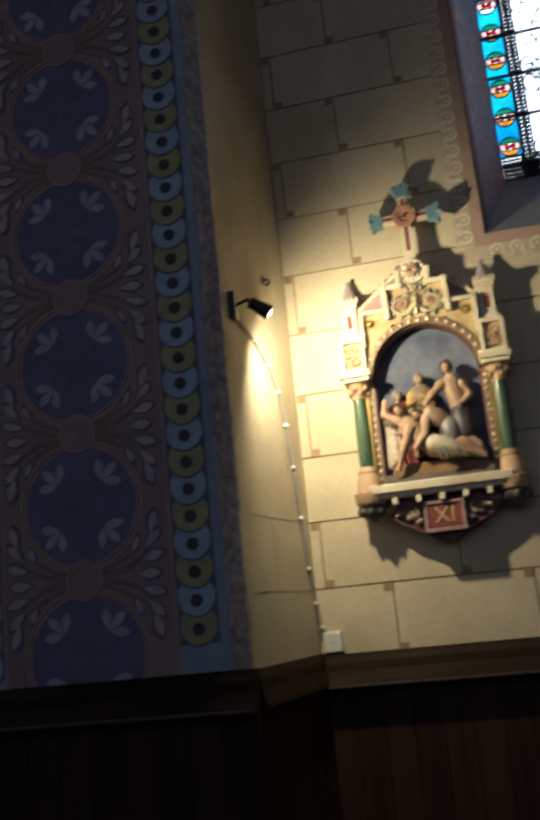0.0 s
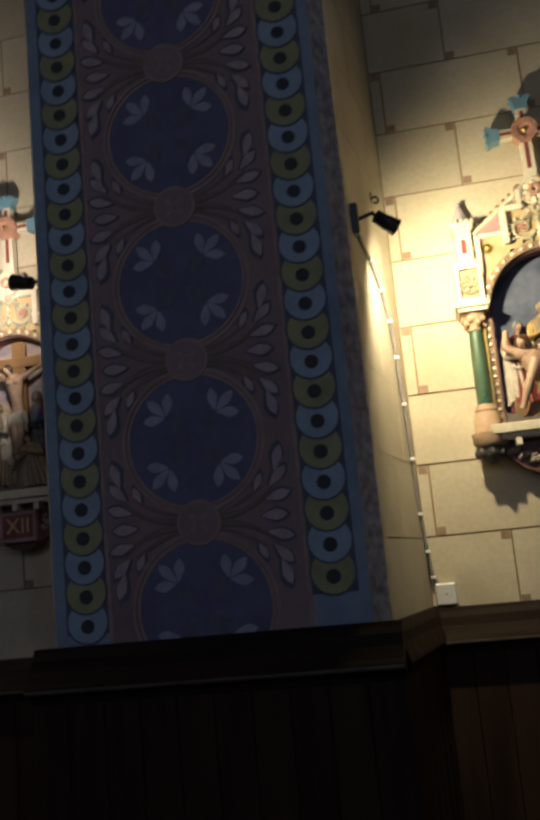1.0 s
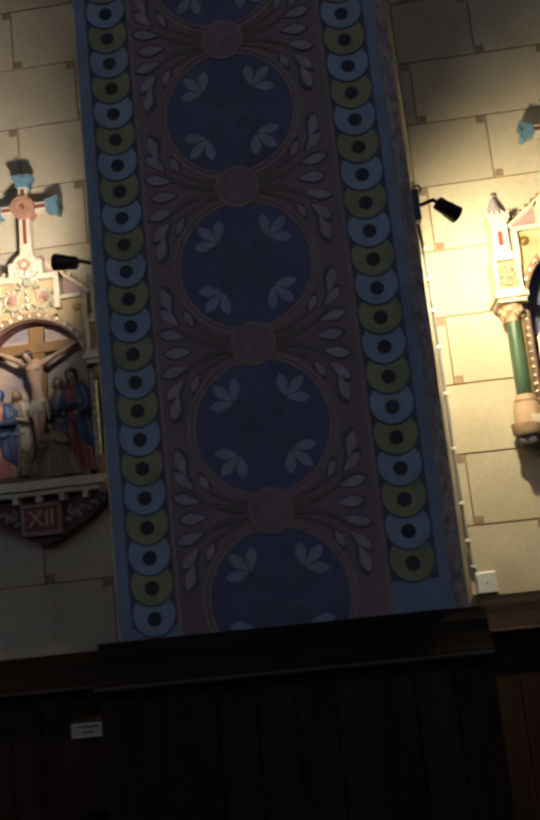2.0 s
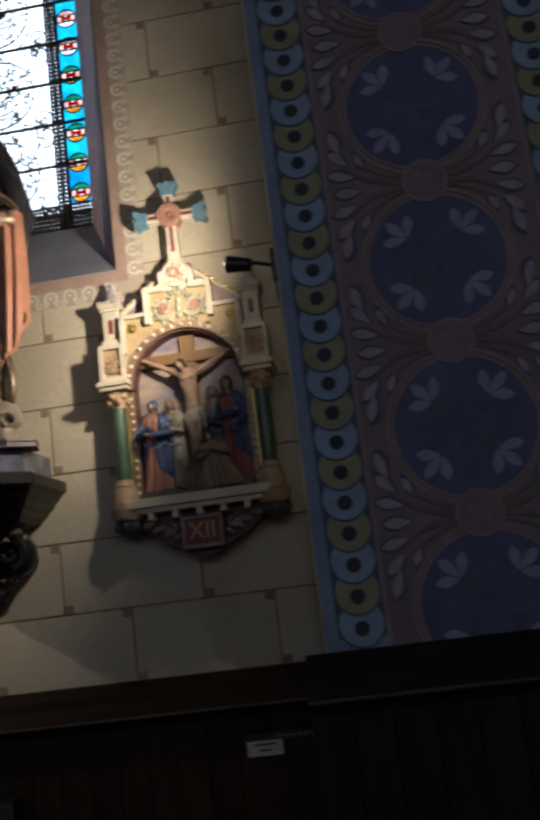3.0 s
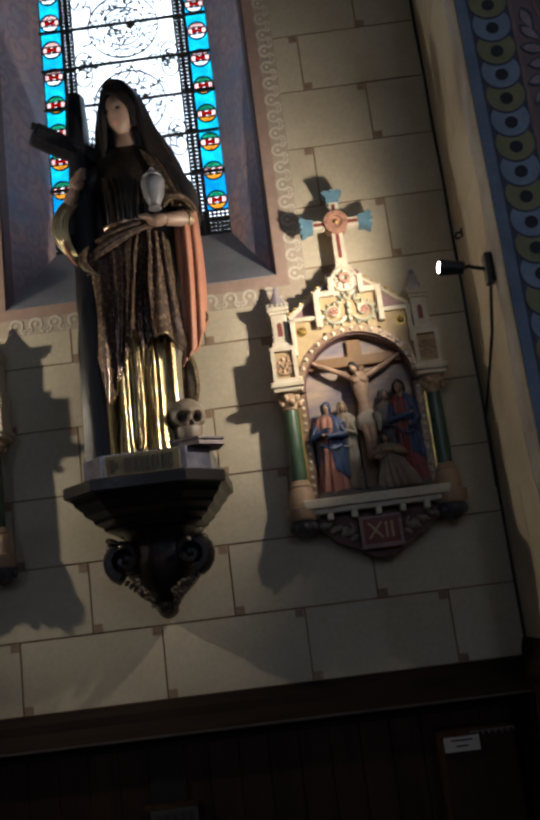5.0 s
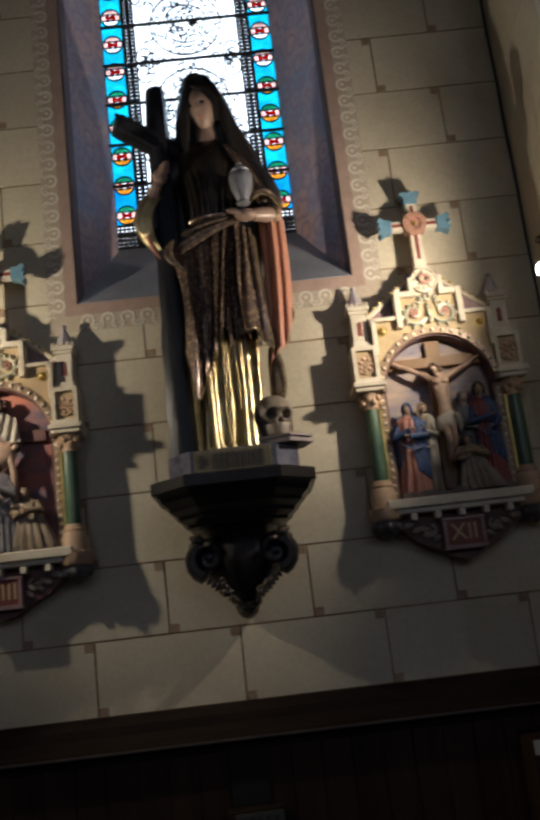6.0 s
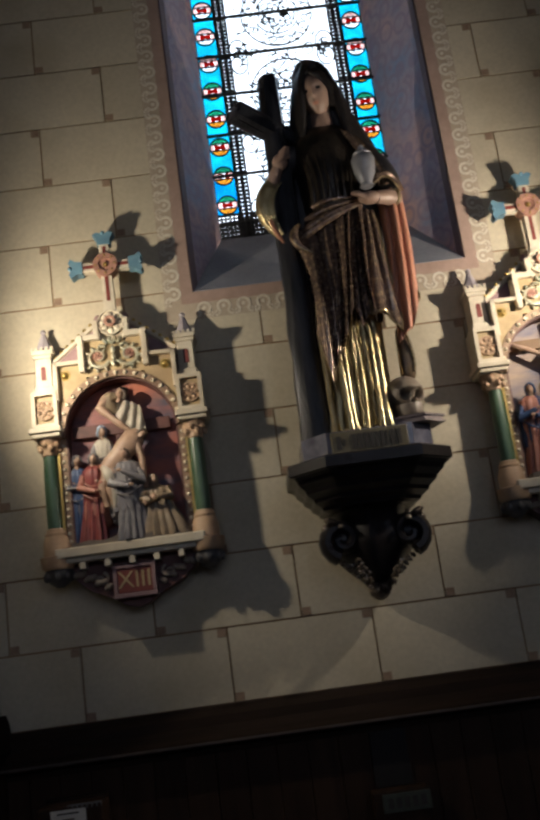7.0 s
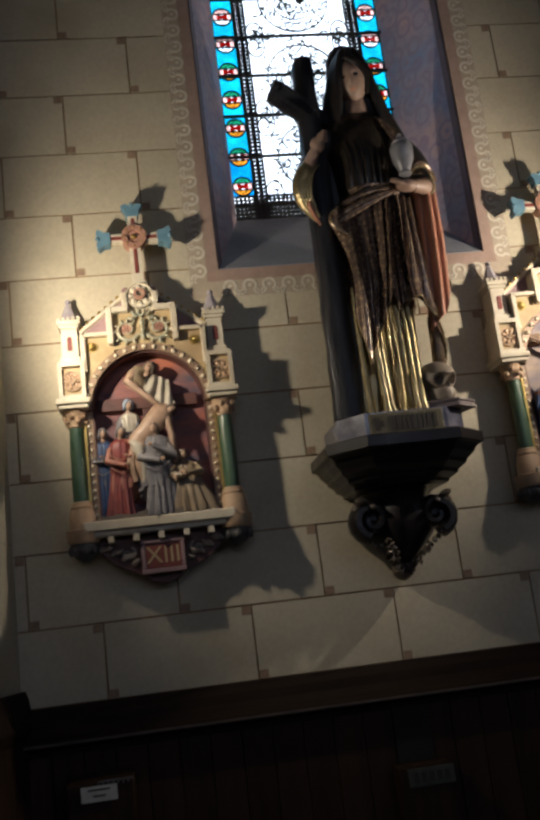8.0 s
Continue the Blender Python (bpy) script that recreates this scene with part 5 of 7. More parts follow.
def station(cx, dz, numeral, sky_paint, relief):
    """A station of the cross: architectural frame, relief in an arched niche, numbered plaque. Heights from the shelf's top."""
    z0 = 2.10 + dz
    st = thing("station_of_the_cross", (0, 0, 0), "painted plaster relief in arched frame, plaque " + numeral, "wall relief", "stations of the cross")
    P = lambda nm, b, m, lab="", sm=False: part(nm, b, m, st, lab, sm)
    # niche back with the painted sky
    arch = [(-0.205, 0.0), (0.205, 0.0)] + circle(0, 0.426, 0.205, 20, 0, 180)
    P("painted_background", prism(B(), arch, -0.03, -0.004), sky_paint, "painted sky behind the figures")
    b = B()
    rnd = random.Random(len(numeral))
    pts = [(-0.2, 0.02)] + [(-0.2 + 0.4 * i / 14, 0.042 + rnd.uniform(-0.008, 0.012)) for i in range(15)] + [(0.2, 0.02)]
    prism(b, pts, -0.135, -0.03)
    P("rocky_ground", b, ROCK)
    relief(st, None)
    # frame round the niche
    b = B()
    for s in (-1, 1):
        box(b, s * 0.2165 - 0.0125, s * 0.2165 + 0.0125, -0.084, -0.004, 0.02, 0.426)
    ring(b, 0, 0.426, 0.204, 0.229, -0.112, -0.004, 30, 0, 180)
    P("arch_moulding", b, ARCH, "brown and gilt arched moulding")
    b = B()
    ring(b, 0, 0.426, 0.198, 0.205, -0.094, -0.03, 30, 0, 180)
    for s in (-1, 1):
        box(b, s * 0.2015 - 0.0035, s * 0.2015 + 0.0035, -0.080, -0.03, 0.02, 0.426)
    P("arch_inner_edge", b, BROWNRED, "dark red painted inner edge")
    spots = [(0.2165 * math.cos(radians(4 + 172 * k / 18)), 0.426 + 0.2165 * math.sin(radians(4 + 172 * k / 18)), 1.0) for k in range(19)]
    spots += [(q * 0.2165, 0.05 + 0.029 * k, 0.82) for q in (-1, 1) for k in range(13)]
    first = None
    for x, z, r in spots:
        if first is None:
            first = ob = P("bead", cross_b(lambda b: ball(b, (0, 0, 0), 0.0088, 0, 8, 5)), BEAD, "", True)
        else:
            ob = new("bead", first.data)
            ob.parent = st
        ob.matrix_parent_inverse = Matrix()
        ob.matrix_basis = Matrix.Translation((x, -0.113 if r == 1.0 else -0.085, z)) @ Matrix.Scale(r, 4)
    # columns
    for s in (-1, 1):
        x = s * 0.264
        P("column_shaft", cross_b(lambda b: lathe(b, [(0.027, 0.10), (0.028, 0.16), (0.027, 0.28), (0.024, 0.362)], x, -0.095, 18)), GREENM, "green marbled column", True)
        P("column_base", cross_b(lambda b: lathe(b, [(0.047, 0.0), (0.047, 0.05), (0.043, 0.056), (0.043, 0.066), (0.038, 0.072), (0.040, 0.082), (0.034, 0.09), (0.034, 0.096), (0.028, 0.101)], x, -0.092, 20)), PEACH, "peach painted column base", True)
        P("gilded_strip", box(B(), x - s * 0.032 - 0.004, x - s * 0.032 + 0.004, -0.10, -0.004, 0.09, 0.37), GOLD)

        cap = P("capital", cross_b(lambda b: lathe(b, [(0.026, 0.362), (0.030, 0.366), (0.027, 0.372), (0.030, 0.39), (0.040, 0.415), (0.043, 0.425)], x, -0.09, 16)), PEACH, "carved leafy capital", True)
        for k in range(10):
            a = 2 * math.pi * k / 10
            part("leaf", cross_b(lambda b: ball(b, (x + 0.036 * math.cos(a), -0.09 + 0.036 * math.sin(a), 0.388 + 0.018 * (k % 2)), (0.011, 0.011, 0.013), 0, 7, 5)), PEACH, cap, "", True)
        b = B()
        box(b, x - 0.052, x + 0.052, -0.145, -0.004, 0.426, 0.441, 0.004)
        box(b, x - 0.060, x + 0.060, -0.155, -0.004, 0.441, 0.462, 0.005)
        P("abacus", b, CREAM)
        # rosette block
        b = B()
        xa, xb = (x - 0.047, x + 0.047)
        P("rosette_field", box(B(), xa + 0.003, xb - 0.003, -0.115, -0.004, 0.463, 0.598), OCHRE)
        for u, v, w_, q in ((xa, xa + 0.014, 0.478, 0.584), (xb - 0.014, xb, 0.478, 0.584), (xa, xb, 0.462, 0.478), (xa, xb, 0.584, 0.60)):
            box(b, u, v, -0.134, -0.005, w_, q)
        P("rosette_block", b, CREAM)
        P("rosette", cross_b(lambda b: rosette(b, x, 0.531, 0.034, -0.130, -0.112)), PEACH, "peach painted rosette", True)
        # turret
        b = B()
        box(b, x - 0.036, x + 0.036, -0.11, -0.004, 0.60, 0.625, 0.004)
        box(b, x - 0.030, x + 0.030, -0.10, -0.004, 0.625, 0.735, 0.003)
        box(b, x - 0.036, x + 0.036, -0.106, -0.004, 0.735, 0.748, 0.003)
        box(b, x - 0.041, x + 0.041, -0.112, -0.004, 0.748, 0.765, 0.003)
        for k in range(5):
            u = x - 0.041 + 0.0182 * k
            box(b, u, u + 0.0095, -0.112, -0.098, 0.765, 0.776)
        P("turret", b, CREAM)
        P("turret_slit", prism(B(), [(x - 0.009, 0.65), (x + 0.009, 0.65)] + circle(x, 0.695, 0.009, 8, 0, 180), -0.1025, -0.098), REDP, "red painted slit window")
        b = B()
        lathe(b, [(0.040, 0.765), (0.036, 0.775), (0.010, 0.84), (0.006, 0.845)], x, -0.056, 8)
        ball(b, (x, -0.056, 0.852), 0.011, 0, 8, 6)
        P("turret_spire", b, surface("grey_violet_paint", (0.40, 0.36, 0.38), (0.30, 0.26, 0.28), 0.6, 20, 0.1) if "grey_violet_paint" not in bpy.data.materials else bpy.data.materials["grey_violet_paint"], "grey spire with a ball")
        # stepped gable
        b = B()
        P("gable_step_field", prism(B(), [(s * 0.108, 0.622), (s * 0.15, 0.592), (s * 0.19, 0.545), (s * 0.215, 0.495), (s * 0.215, 0.695), (s * 0.108, 0.695)], -0.105, -0.004), OCHRE)
        for u, v, w_, q in ((0.208, 0.226, 0.56, 0.705), (0.10, 0.222, 0.69, 0.705)):
            box(b, min(s * u, s * v), max(s * u, s * v), -0.128, -0.004, w_, q, 0.003)
        P("gable_step", b, CREAM)
        P("gilded_boss", cross_b(lambda b: (ball(b, (s * 0.185, -0.108, 0.655), 0.0145, 0, 10, 6), ring(b, s * 0.185, 0.655, 0.015, 0.02, -0.108, -0.104, 14))), GOLD, "", True)
        b = B()
        prism(b, [(s * 0.115, 0.705), (s * 0.222, 0.705), (s * 0.222, 0.725), (s * 0.045, 0.862), (s * 0.045, 0.83)], -0.075, -0.004)
        P("gable_field", b, MAUVE, "mauve gable field")
        b = B()
        p0, p1 = Vector((s * 0.04, -0.075, 0.868)), Vector((s * 0.228, -0.075, 0.722))
        tube(b, [p0, p0 * 0.5 + p1 * 0.5, p1], 0.0105, 6)
        P("gable_rake", b, CREAM)
        b = B()
        for k in range(8):
            q = p0 + (p1 - p0) * ((k + 0.5) / 8)
            ball(b, q + Vector((s * 0.006, -0.003, 0.009)), 0.0075, 0, 7, 5)
        P("gable_beads", b, GOLD, "", True)
    # central panel with scrolls
    P("panel_field", box(B(), -0.108, 0.108, -0.105, -0.004, 0.64, 0.775), OCHRE, "ochre painted panel field")
    for u, v, w_, q, d in ((-0.128, -0.106, 0.655, 0.797, 0.135), (0.106, 0.128, 0.655, 0.797, 0.135), (-0.128, -0.045, 0.775, 0.797, 0.131), (0.045, 0.128, 0.775, 0.797, 0.131), (-0.066, -0.046, 0.79, 0.85, 0.128), (0.046, 0.066, 0.79, 0.85, 0.128)):
        P("panel_moulding", box(B(), u, v, -d, -0.004, w_, q, 0.004), CREAM)
    P("crest_block", box(B(), -0.048, 0.048, -0.10, -0.004, 0.775, 0.87), CREAM)

    def scrolls(b):
        for s in (-1, 1):
            f = lambda t: (s * (0.056 + 0.044 * (1 - 0.78 * t) * math.cos(3.6 + 8 * t)), -0.114, 0.708 + 0.044 * (1 - 0.78 * t) * math.sin(3.6 + 8 * t))
            tube(b, [f(k / 18) for k in range(19)], [0.0085 - 0.004 * k / 18 for k in range(19)], 7)
            for k in range(9):
                t = k / 9
                p = Vector(f(t * 0.7))
                a = 3.6 + 5.6 * t
                ball(b, p + Vector((s * 0.010 * math.cos(a), 0, 0.010 * math.sin(a))), (0.011, 0.007, 0.0055), 0, 7, 5, Matrix.Rotation(-s * a, 3, "Y"))
            for k in range(4):
                a = radians(15 + 40 * k)
                ball(b, (s * (0.012 + 0.026 * math.cos(a)), -0.116, 0.742 + 0.030 * math.sin(a)), (0.016, 0.009, 0.007), 0, 8, 5, Matrix.Rotation(-s * a, 3, "Y"))
        for k in range(3):
            ball(b, (0, -0.118, 0.68 + 0.026 * k), (0.010, 0.010, 0.016), 0, 8, 5)
    P("scroll_carving", cross_b(scrolls), surface("grey_green_gilt", (0.52, 0.45, 0.30), (0.34, 0.36, 0.28), 0.45, 30, 0.1, metal=0.3) if "grey_green_gilt" not in bpy.data.materials else bpy.data.materials["grey_green_gilt"], "grey-green scroll carving", True)
    for q in (-1, 1):
        P("panel_rosette", cross_b(lambda b: rosette(b, q * 0.058, 0.712, 0.017, -0.122, -0.108, 5)), ROSE, "", True)
    b = B()
    rosette(b, 0, 0.838, 0.045, -0.128, -0.10, 8)
    P("crest_rosette", b, CREAM, "cream rosette", True)
    P("crest_ring", cross_b(lambda b: ring(b, 0, 0.838, 0.012, 0.021, -0.136, -0.126, 16)), ROSE)
    for q in (-1, 1):
        P("crest_leaf", cross_b(lambda b: ball(b, (q * 0.05, -0.085, 0.862), (0.016, 0.012, 0.022), 0, 8, 6)), MAUVE, "", True)
    # crowning cross
    b = B()
    prism(b, [(-0.034, 0.868), (0.034, 0.868), (0.022, 0.905), (0.020, 1.035), (-0.020, 1.035), (-0.022, 0.905)], -0.102, -0.068)
    box(b, -0.105, 0.105, -0.102, -0.068, 1.055, 1.091, 0.003)
    box(b, -0.019, 0.019, -0.102, -0.068, 1.03, 1.17, 0.003)
    P("cross_body", b, CREAM, "cream crowning cross")
    for x0, x1, za, zc in ((-0.0065, 0.0065, 0.93, 1.03), (-0.0065, 0.0065, 1.10, 1.15), (-0.085, -0.045, 1.067, 1.079), (0.045, 0.085, 1.067, 1.079)):
        P("cross_inlay", box(B(), x0, x1, -0.105, -0.10, za, zc), REDP, "red inlay")
    for ang in (0, 90, 180):
        b = B()
        lob = [(0.088, -0.024), (0.11, -0.026), (0.132, -0.040), (0.140, -0.024), (0.130, 0.0), (0.140, 0.024), (0.132, 0.040), (0.11, 0.026), (0.088, 0.024)]
        ca, sa = math.cos(radians(ang)), math.sin(radians(ang))
        prism(b, [(u * ca - v * sa, 1.073 + (u * sa + v * ca) * 0.98) for u, v in lob], -0.108, -0.062)
        ball(b, (0.135 * ca, -0.108, 1.073 + 0.133 * sa), 0.0085, 0, 8, 6)
        P("cross_lobe", b, SKYBLUE, "pale blue flared lobe")
    b = B()
    ring(b, 0, 1.073, 0.026, 0.046, -0.118, -0.064, 24)
    prism(b, circle(0, 1.073, 0.027, 18), -0.108, -0.064)
    P("cross_disc", b, ROSE, "terracotta disc")
    P("cross_jewel", cross_b(lambda b: [ball(b, (0, -0.112, 1.073), 0.010, 0, 8, 6)] + [ball(b, (0.036 * math.cos(a), -0.118, 1.073 + 0.036 * math.sin(a)), 0.0045, 0, 6, 4) for a in [k * math.pi / 4 for k in range(8)]]), GOLD, "", True)
    # shelf, bosses and bracket
    b = B()
    box(b, -0.262, 0.262, -0.15, -0.004, -0.012, 0.022, 0.005)
    box(b, -0.25, 0.25, -0.135, -0.004, -0.03, -0.012, 0.003)
    P("shelf", b, CREAM, "cream shelf")
    for s in (-1, 1):
        x = s * 0.264
        P("shelf_drum", cross_b(lambda b: lathe(b, [(0.050, -0.045), (0.058, -0.035), (0.060, -0.008), (0.062, 0.0), (0.048, 0.004)], x, -0.09, 22)), PEACH, "", True)
        boss = P("carved_boss", cross_b(lambda b: lathe(b, [(0.012, -0.105), (0.035, -0.09), (0.052, -0.062), (0.050, -0.045)], x, -0.08, 14)), SLATE, "carved leaf boss, shelf shade in its dark paint", True)
        for k in range(8):
            a = k * math.pi / 4
            part("leaf", cross_b(lambda b: ball(b, (x + 0.046 * math.cos(a), -0.08 + 0.046 * math.sin(a), -0.066), (0.013, 0.013, 0.018), 0, 7, 5)), SLATE, boss, "", True)
    for k in range(5):
        x = -0.172 + 0.086 * k
        P("dentil", box(B(), x - 0.0105, x + 0.0105, -0.135, -0.004, -0.055, -0.03, 0.002), CREAM)
    b = B()
    prism(b, [(-0.225, -0.03), (-0.22, -0.075), (-0.16, -0.13), (-0.085, -0.165), (-0.04, -0.195), (0, -0.205), (0.04, -0.195), (0.085, -0.165), (0.16, -0.13), (0.22, -0.075), (0.225, -0.03)], -0.085, -0.004)
    P("bracket", b, BROWNRED, "dark red-brown tapering bracket")

    def leaves(b):
        for s in (-1, 1):
            for k in range(7):
                u = k / 6
                ball(b, (s * (0.095 + 0.105 * u), -0.09, -0.125 + 0.055 * u + 0.012 * (k % 2)), (0.018, 0.012, 0.011), 0, 8, 5, Matrix.Rotation(s * 0.6, 3, "Y"))
            f = lambda t: (s * (0.12 + 0.028 * (1 - 0.8 * t) * math.cos(2 + 7 * t)), -0.092, -0.095 + 0.024 * (1 - 0.8 * t) * math.sin(2 + 7 * t))
            tube(b, [f(k / 12) for k in range(13)], 0.006, 6)
    P("bracket_leaves", cross_b(leaves), surface("faded_leaf_paint", (0.32, 0.26, 0.20), (0.20, 0.16, 0.13), 0.5, 30, 0.15) if "faded_leaf_paint" not in bpy.data.materials else bpy.data.materials["faded_leaf_paint"], "faded carved leaves", True)
    pl = P("plaque", box(B(), -0.062, 0.062, -0.112, -0.085, -0.155, -0.07, 0.002), REDP, "red number plaque")
    b = B()
    for u, v, w_, q in ((-0.075, -0.061, -0.156, -0.07), (0.061, 0.075, -0.156, -0.07), (-0.077, 0.077, -0.172, -0.156), (-0.077, 0.077, -0.07, -0.058)):
        box(b, u, v, -0.118, -0.004, w_, q, 0.003)
    part("plaque_frame", b, MAUVE, pl)
    cu = bpy.data.curves.new("numeral", "FONT")
    cu.body, cu.size, cu.align_x, cu.align_y, cu.extrude = numeral, 0.082, "CENTER", "CENTER", 0.0015
    tmp = new("numeral", cu)
    bpy.context.view_layer.update()
    me = bpy.data.meshes.new_from_object(tmp.evaluated_get(bpy.context.evaluated_depsgraph_get()))
    bpy.data.objects.remove(tmp)
    me.materials.clear()
    me.materials.append(OCHRE)
    num = new("numeral", me)
    num.parent = pl
    num.matrix_basis = pose(0, -0.1135, -0.113, 90, 0, 0)
    tagged(num, "gold numeral " + numeral)
    st.matrix_world = Matrix.Translation((cx, 0, z0))
    return st


station(0.845, 0.0, "XII", SKY_P, scene_xii)
station(-0.79, -0.03, "XIII", SKY_R, scene_xiii)
station(2.862, 0.03, "XI", SKY_D, scene_xi)


# ---- carved console with the statue ----
CARVED = surface("dark_walnut_console", (0.018, 0.015, 0.016), (0.009, 0.008, 0.008), 0.32, 12, 0.2, spec=0.25)
MARBLE = surface("blue_grey_marbled_plinth", (0.045, 0.046, 0.072), (0.15, 0.15, 0.19), 0.2, 14, 0.08)
CX = 0.056


def octagon(hw, d, c):
    return [(CX - hw, 0), (CX - hw, -d + c), (CX - hw + c, -d), (CX + hw - c, -d), (CX + hw, -d + c), (CX + hw, 0)]


con = thing("wall_console", (CX, 0, 1.79), "dark carved wooden console with moulded octagonal shelf", "wall bracket")


def loft_plan(levels):
    b = B()
    loft(b, [[(x, y if y else -0.001, z) for x, y in octagon(hw, d, c)] for hw, d, c, z in levels])
    return b


part("shelf_top", loft_plan([(0.268, 0.442, 0.115, 2.2), (0.276, 0.45, 0.118, 2.204), (0.276, 0.45, 0.118, 2.238), (0.270, 0.444, 0.116, 2.243)]), CARVED, con)
part("shelf_moulding", loft_plan([(0.150, 0.255, 0.07, 2.088), (0.170, 0.285, 0.075, 2.094), (0.173, 0.290, 0.075, 2.104), (0.196, 0.330, 0.085, 2.118), (0.200, 0.335, 0.085, 2.130), (0.222, 0.372, 0.098, 2.146), (0.226, 0.378, 0.098, 2.158), (0.246, 0.410, 0.108, 2.176), (0.252, 0.420, 0.110, 2.190), (0.262, 0.435, 0.114, 2.2)]), CARVED, con)


def corbel(b):
    rows = []
    for hw, d, z in ((0.014, 0.05, 1.792), (0.03, 0.075, 1.815), (0.055, 0.11, 1.85), (0.105, 0.16, 1.895), (0.138, 0.19, 1.935), (0.150, 0.205, 1.965), (0.148, 0.21, 1.995), (0.130, 0.205, 2.03), (0.126, 0.21, 2.055), (0.142, 0.235, 2.089)):
        rows.append([(CX + hw * math.cos(a), -0.001 + d * min(0.0, math.sin(a)) * (1 + 0.05 * math.cos(7 * a)), z) for a in [math.pi * (1 + i / 18) for i in range(19)]])
    loft(b, rows)


part("corbel_body", cross_b(corbel), CARVED, con, smooth=True)


def volutes(b, s):
    f = lambda t: (CX + s * (0.115 + 0.062 * (1 - 0.75 * t) * math.cos(-1.3 + 8 * t)), -0.15, 1.992 + 0.060 * (1 - 0.75 * t) * math.sin(-1.3 + 8 * t))
    ball(b, (CX + s * 0.113, -0.150, 1.992), (0.040, 0.026, 0.040), 0, 12, 8)
    tube(b, [f(k / 20) for k in range(21)], [0.031 - 0.012 * k / 20 for k in range(21)], 10, flat=1.8)


for side in (-1, 1):
    part("volute", cross_b(lambda b: volutes(b, side)), CARVED, con, smooth=True)


def acanthus(b):
    rnd = random.Random(5)
    for s in (-1, 1):
        for k in range(30):
            u = rnd.random()
            x, z, d = 0.098 * (1 - u) + 0.014, 1.915 - 0.105 * u, 0.17 * (1 - u) + 0.075
            j = rnd.random()
            px, py, pz = CX + s * (x - 0.05 * j * (1 - u)), -d * (0.6 + 0.45 * j), z + rnd.uniform(-0.016, 0.012) - 0.012 * j
            a, r = rnd.uniform(0, 6.28), rnd.uniform(0.006, 0.012)
            turn = rnd.choice((-1, 1)) * 3.6
            tube(b, [(px + r * (1 - 0.6 * t / 6) * math.cos(a + turn * t / 6), py - 0.006 * math.sin(t), pz + r * (1 - 0.6 * t / 6) * math.sin(a + turn * t / 6)) for t in range(7)], [0.002, 0.004, 0.005, 0.0055, 0.005, 0.0045, 0.003], 6)
        for k in range(4):
            ball(b, (CX + s * (0.115 + 0.016 * k), -0.215 + 0.03 * k, 2.034 + 0.006 * (k % 2)), (0.013, 0.011, 0.010), 0, 8, 5)
    lathe(b, [(0.006, 1.776), (0.020, 1.782), (0.034, 1.794), (0.038, 1.806), (0.030, 1.818), (0.02, 1.824)], CX, -0.045, 16)
    for s in (-1, 1):
        ball(b, (CX + s * 0.15, -0.205, 2.055), (0.026, 0.022, 0.013), 0, 10, 6, Matrix.Rotation(-s * 0.4, 3, "Y"))
        ball(b, (CX + s * 0.168, -0.17, 2.035), (0.014, 0.018, 0.018), 0, 10, 6)
        for k in range(9):
            u = k / 8
            ball(b, (CX + s * (0.135 - 0.105 * u), -0.150 + 0.07 * u, 1.925 - 0.095 * u), (0.012, 0.010, 0.008), 0, 8, 5, Matrix.Rotation(s * 0.8, 3, "Y"))
    for k in range(9):
        a = math.pi * (1 + (k + 0.5) / 9)
        ball(b, (CX + 0.036 * math.cos(a), -0.06 + 0.045 * math.sin(a), 1.822), (0.007, 0.008, 0.016), 0, 8, 5)
        ball(b, (CX + 0.022 * math.cos(a), -0.05 + 0.03 * math.sin(a), 1.803), (0.006, 0.006, 0.010), 0, 8, 5)


# rubbed leaves, coloured lighter than the console to stand in for highlights
tagged(part("leaf_carving", cross_b(acanthus), surface("rubbed_highlit_leaves", (0.26, 0.21, 0.16), (0.07, 0.056, 0.045), 0.25, 20, 0.15, metal=0.3), con, "carved leaves with rubbed edges and highlights painted in", True), "carved leaves with rubbed edges and highlights painted in", kind="stuff")

plinth = thing("statue_plinth", (CX, -0.27, 2.243), "blue-grey marbled plinth with a gilt name plate", "plinth")
part("block", cross_b(lambda b: loft(b, [[(x, y, z) for x, y in ((-0.160, -0.03), (-0.160, -0.27), (-0.08, -0.355), (0.21, -0.355), (0.285, -0.29), (0.285, -0.03))] for z in (2.243, 2.333)])), MARBLE, plinth)
pl = part("name_plate", box(B(), -0.066, 0.192, -0.366, -0.3555, 2.252, 2.328, 0.003), surface("dull_gilt_plate", (0.17, 0.145, 0.085), (0.12, 0.10, 0.055), 0.5, 25, 0.1, metal=0.2), plinth, "dull gilt plate with dark lettering bars")
for i, (x, w_, h_) in enumerate(((-0.055, 0.016, 0.045), (-0.034, 0.010, 0.022), (-0.004, 0.018, 0.05), (0.019, 0.015, 0.05), (0.039, 0.013, 0.05), (0.058, 0.012, 0.05), (0.076, 0.011, 0.05), (0.094, 0.012, 0.05), (0.112, 0.006, 0.05), (0.128, 0.014, 0.05), (0.150, 0.012, 0.05))):
    part("lettering_bar", box(B(), x + 0.006, x + 0.006 + w_, -0.368, -0.3655, 2.29 - h_ / 2, 2.29 + h_ / 2), INK, pl)

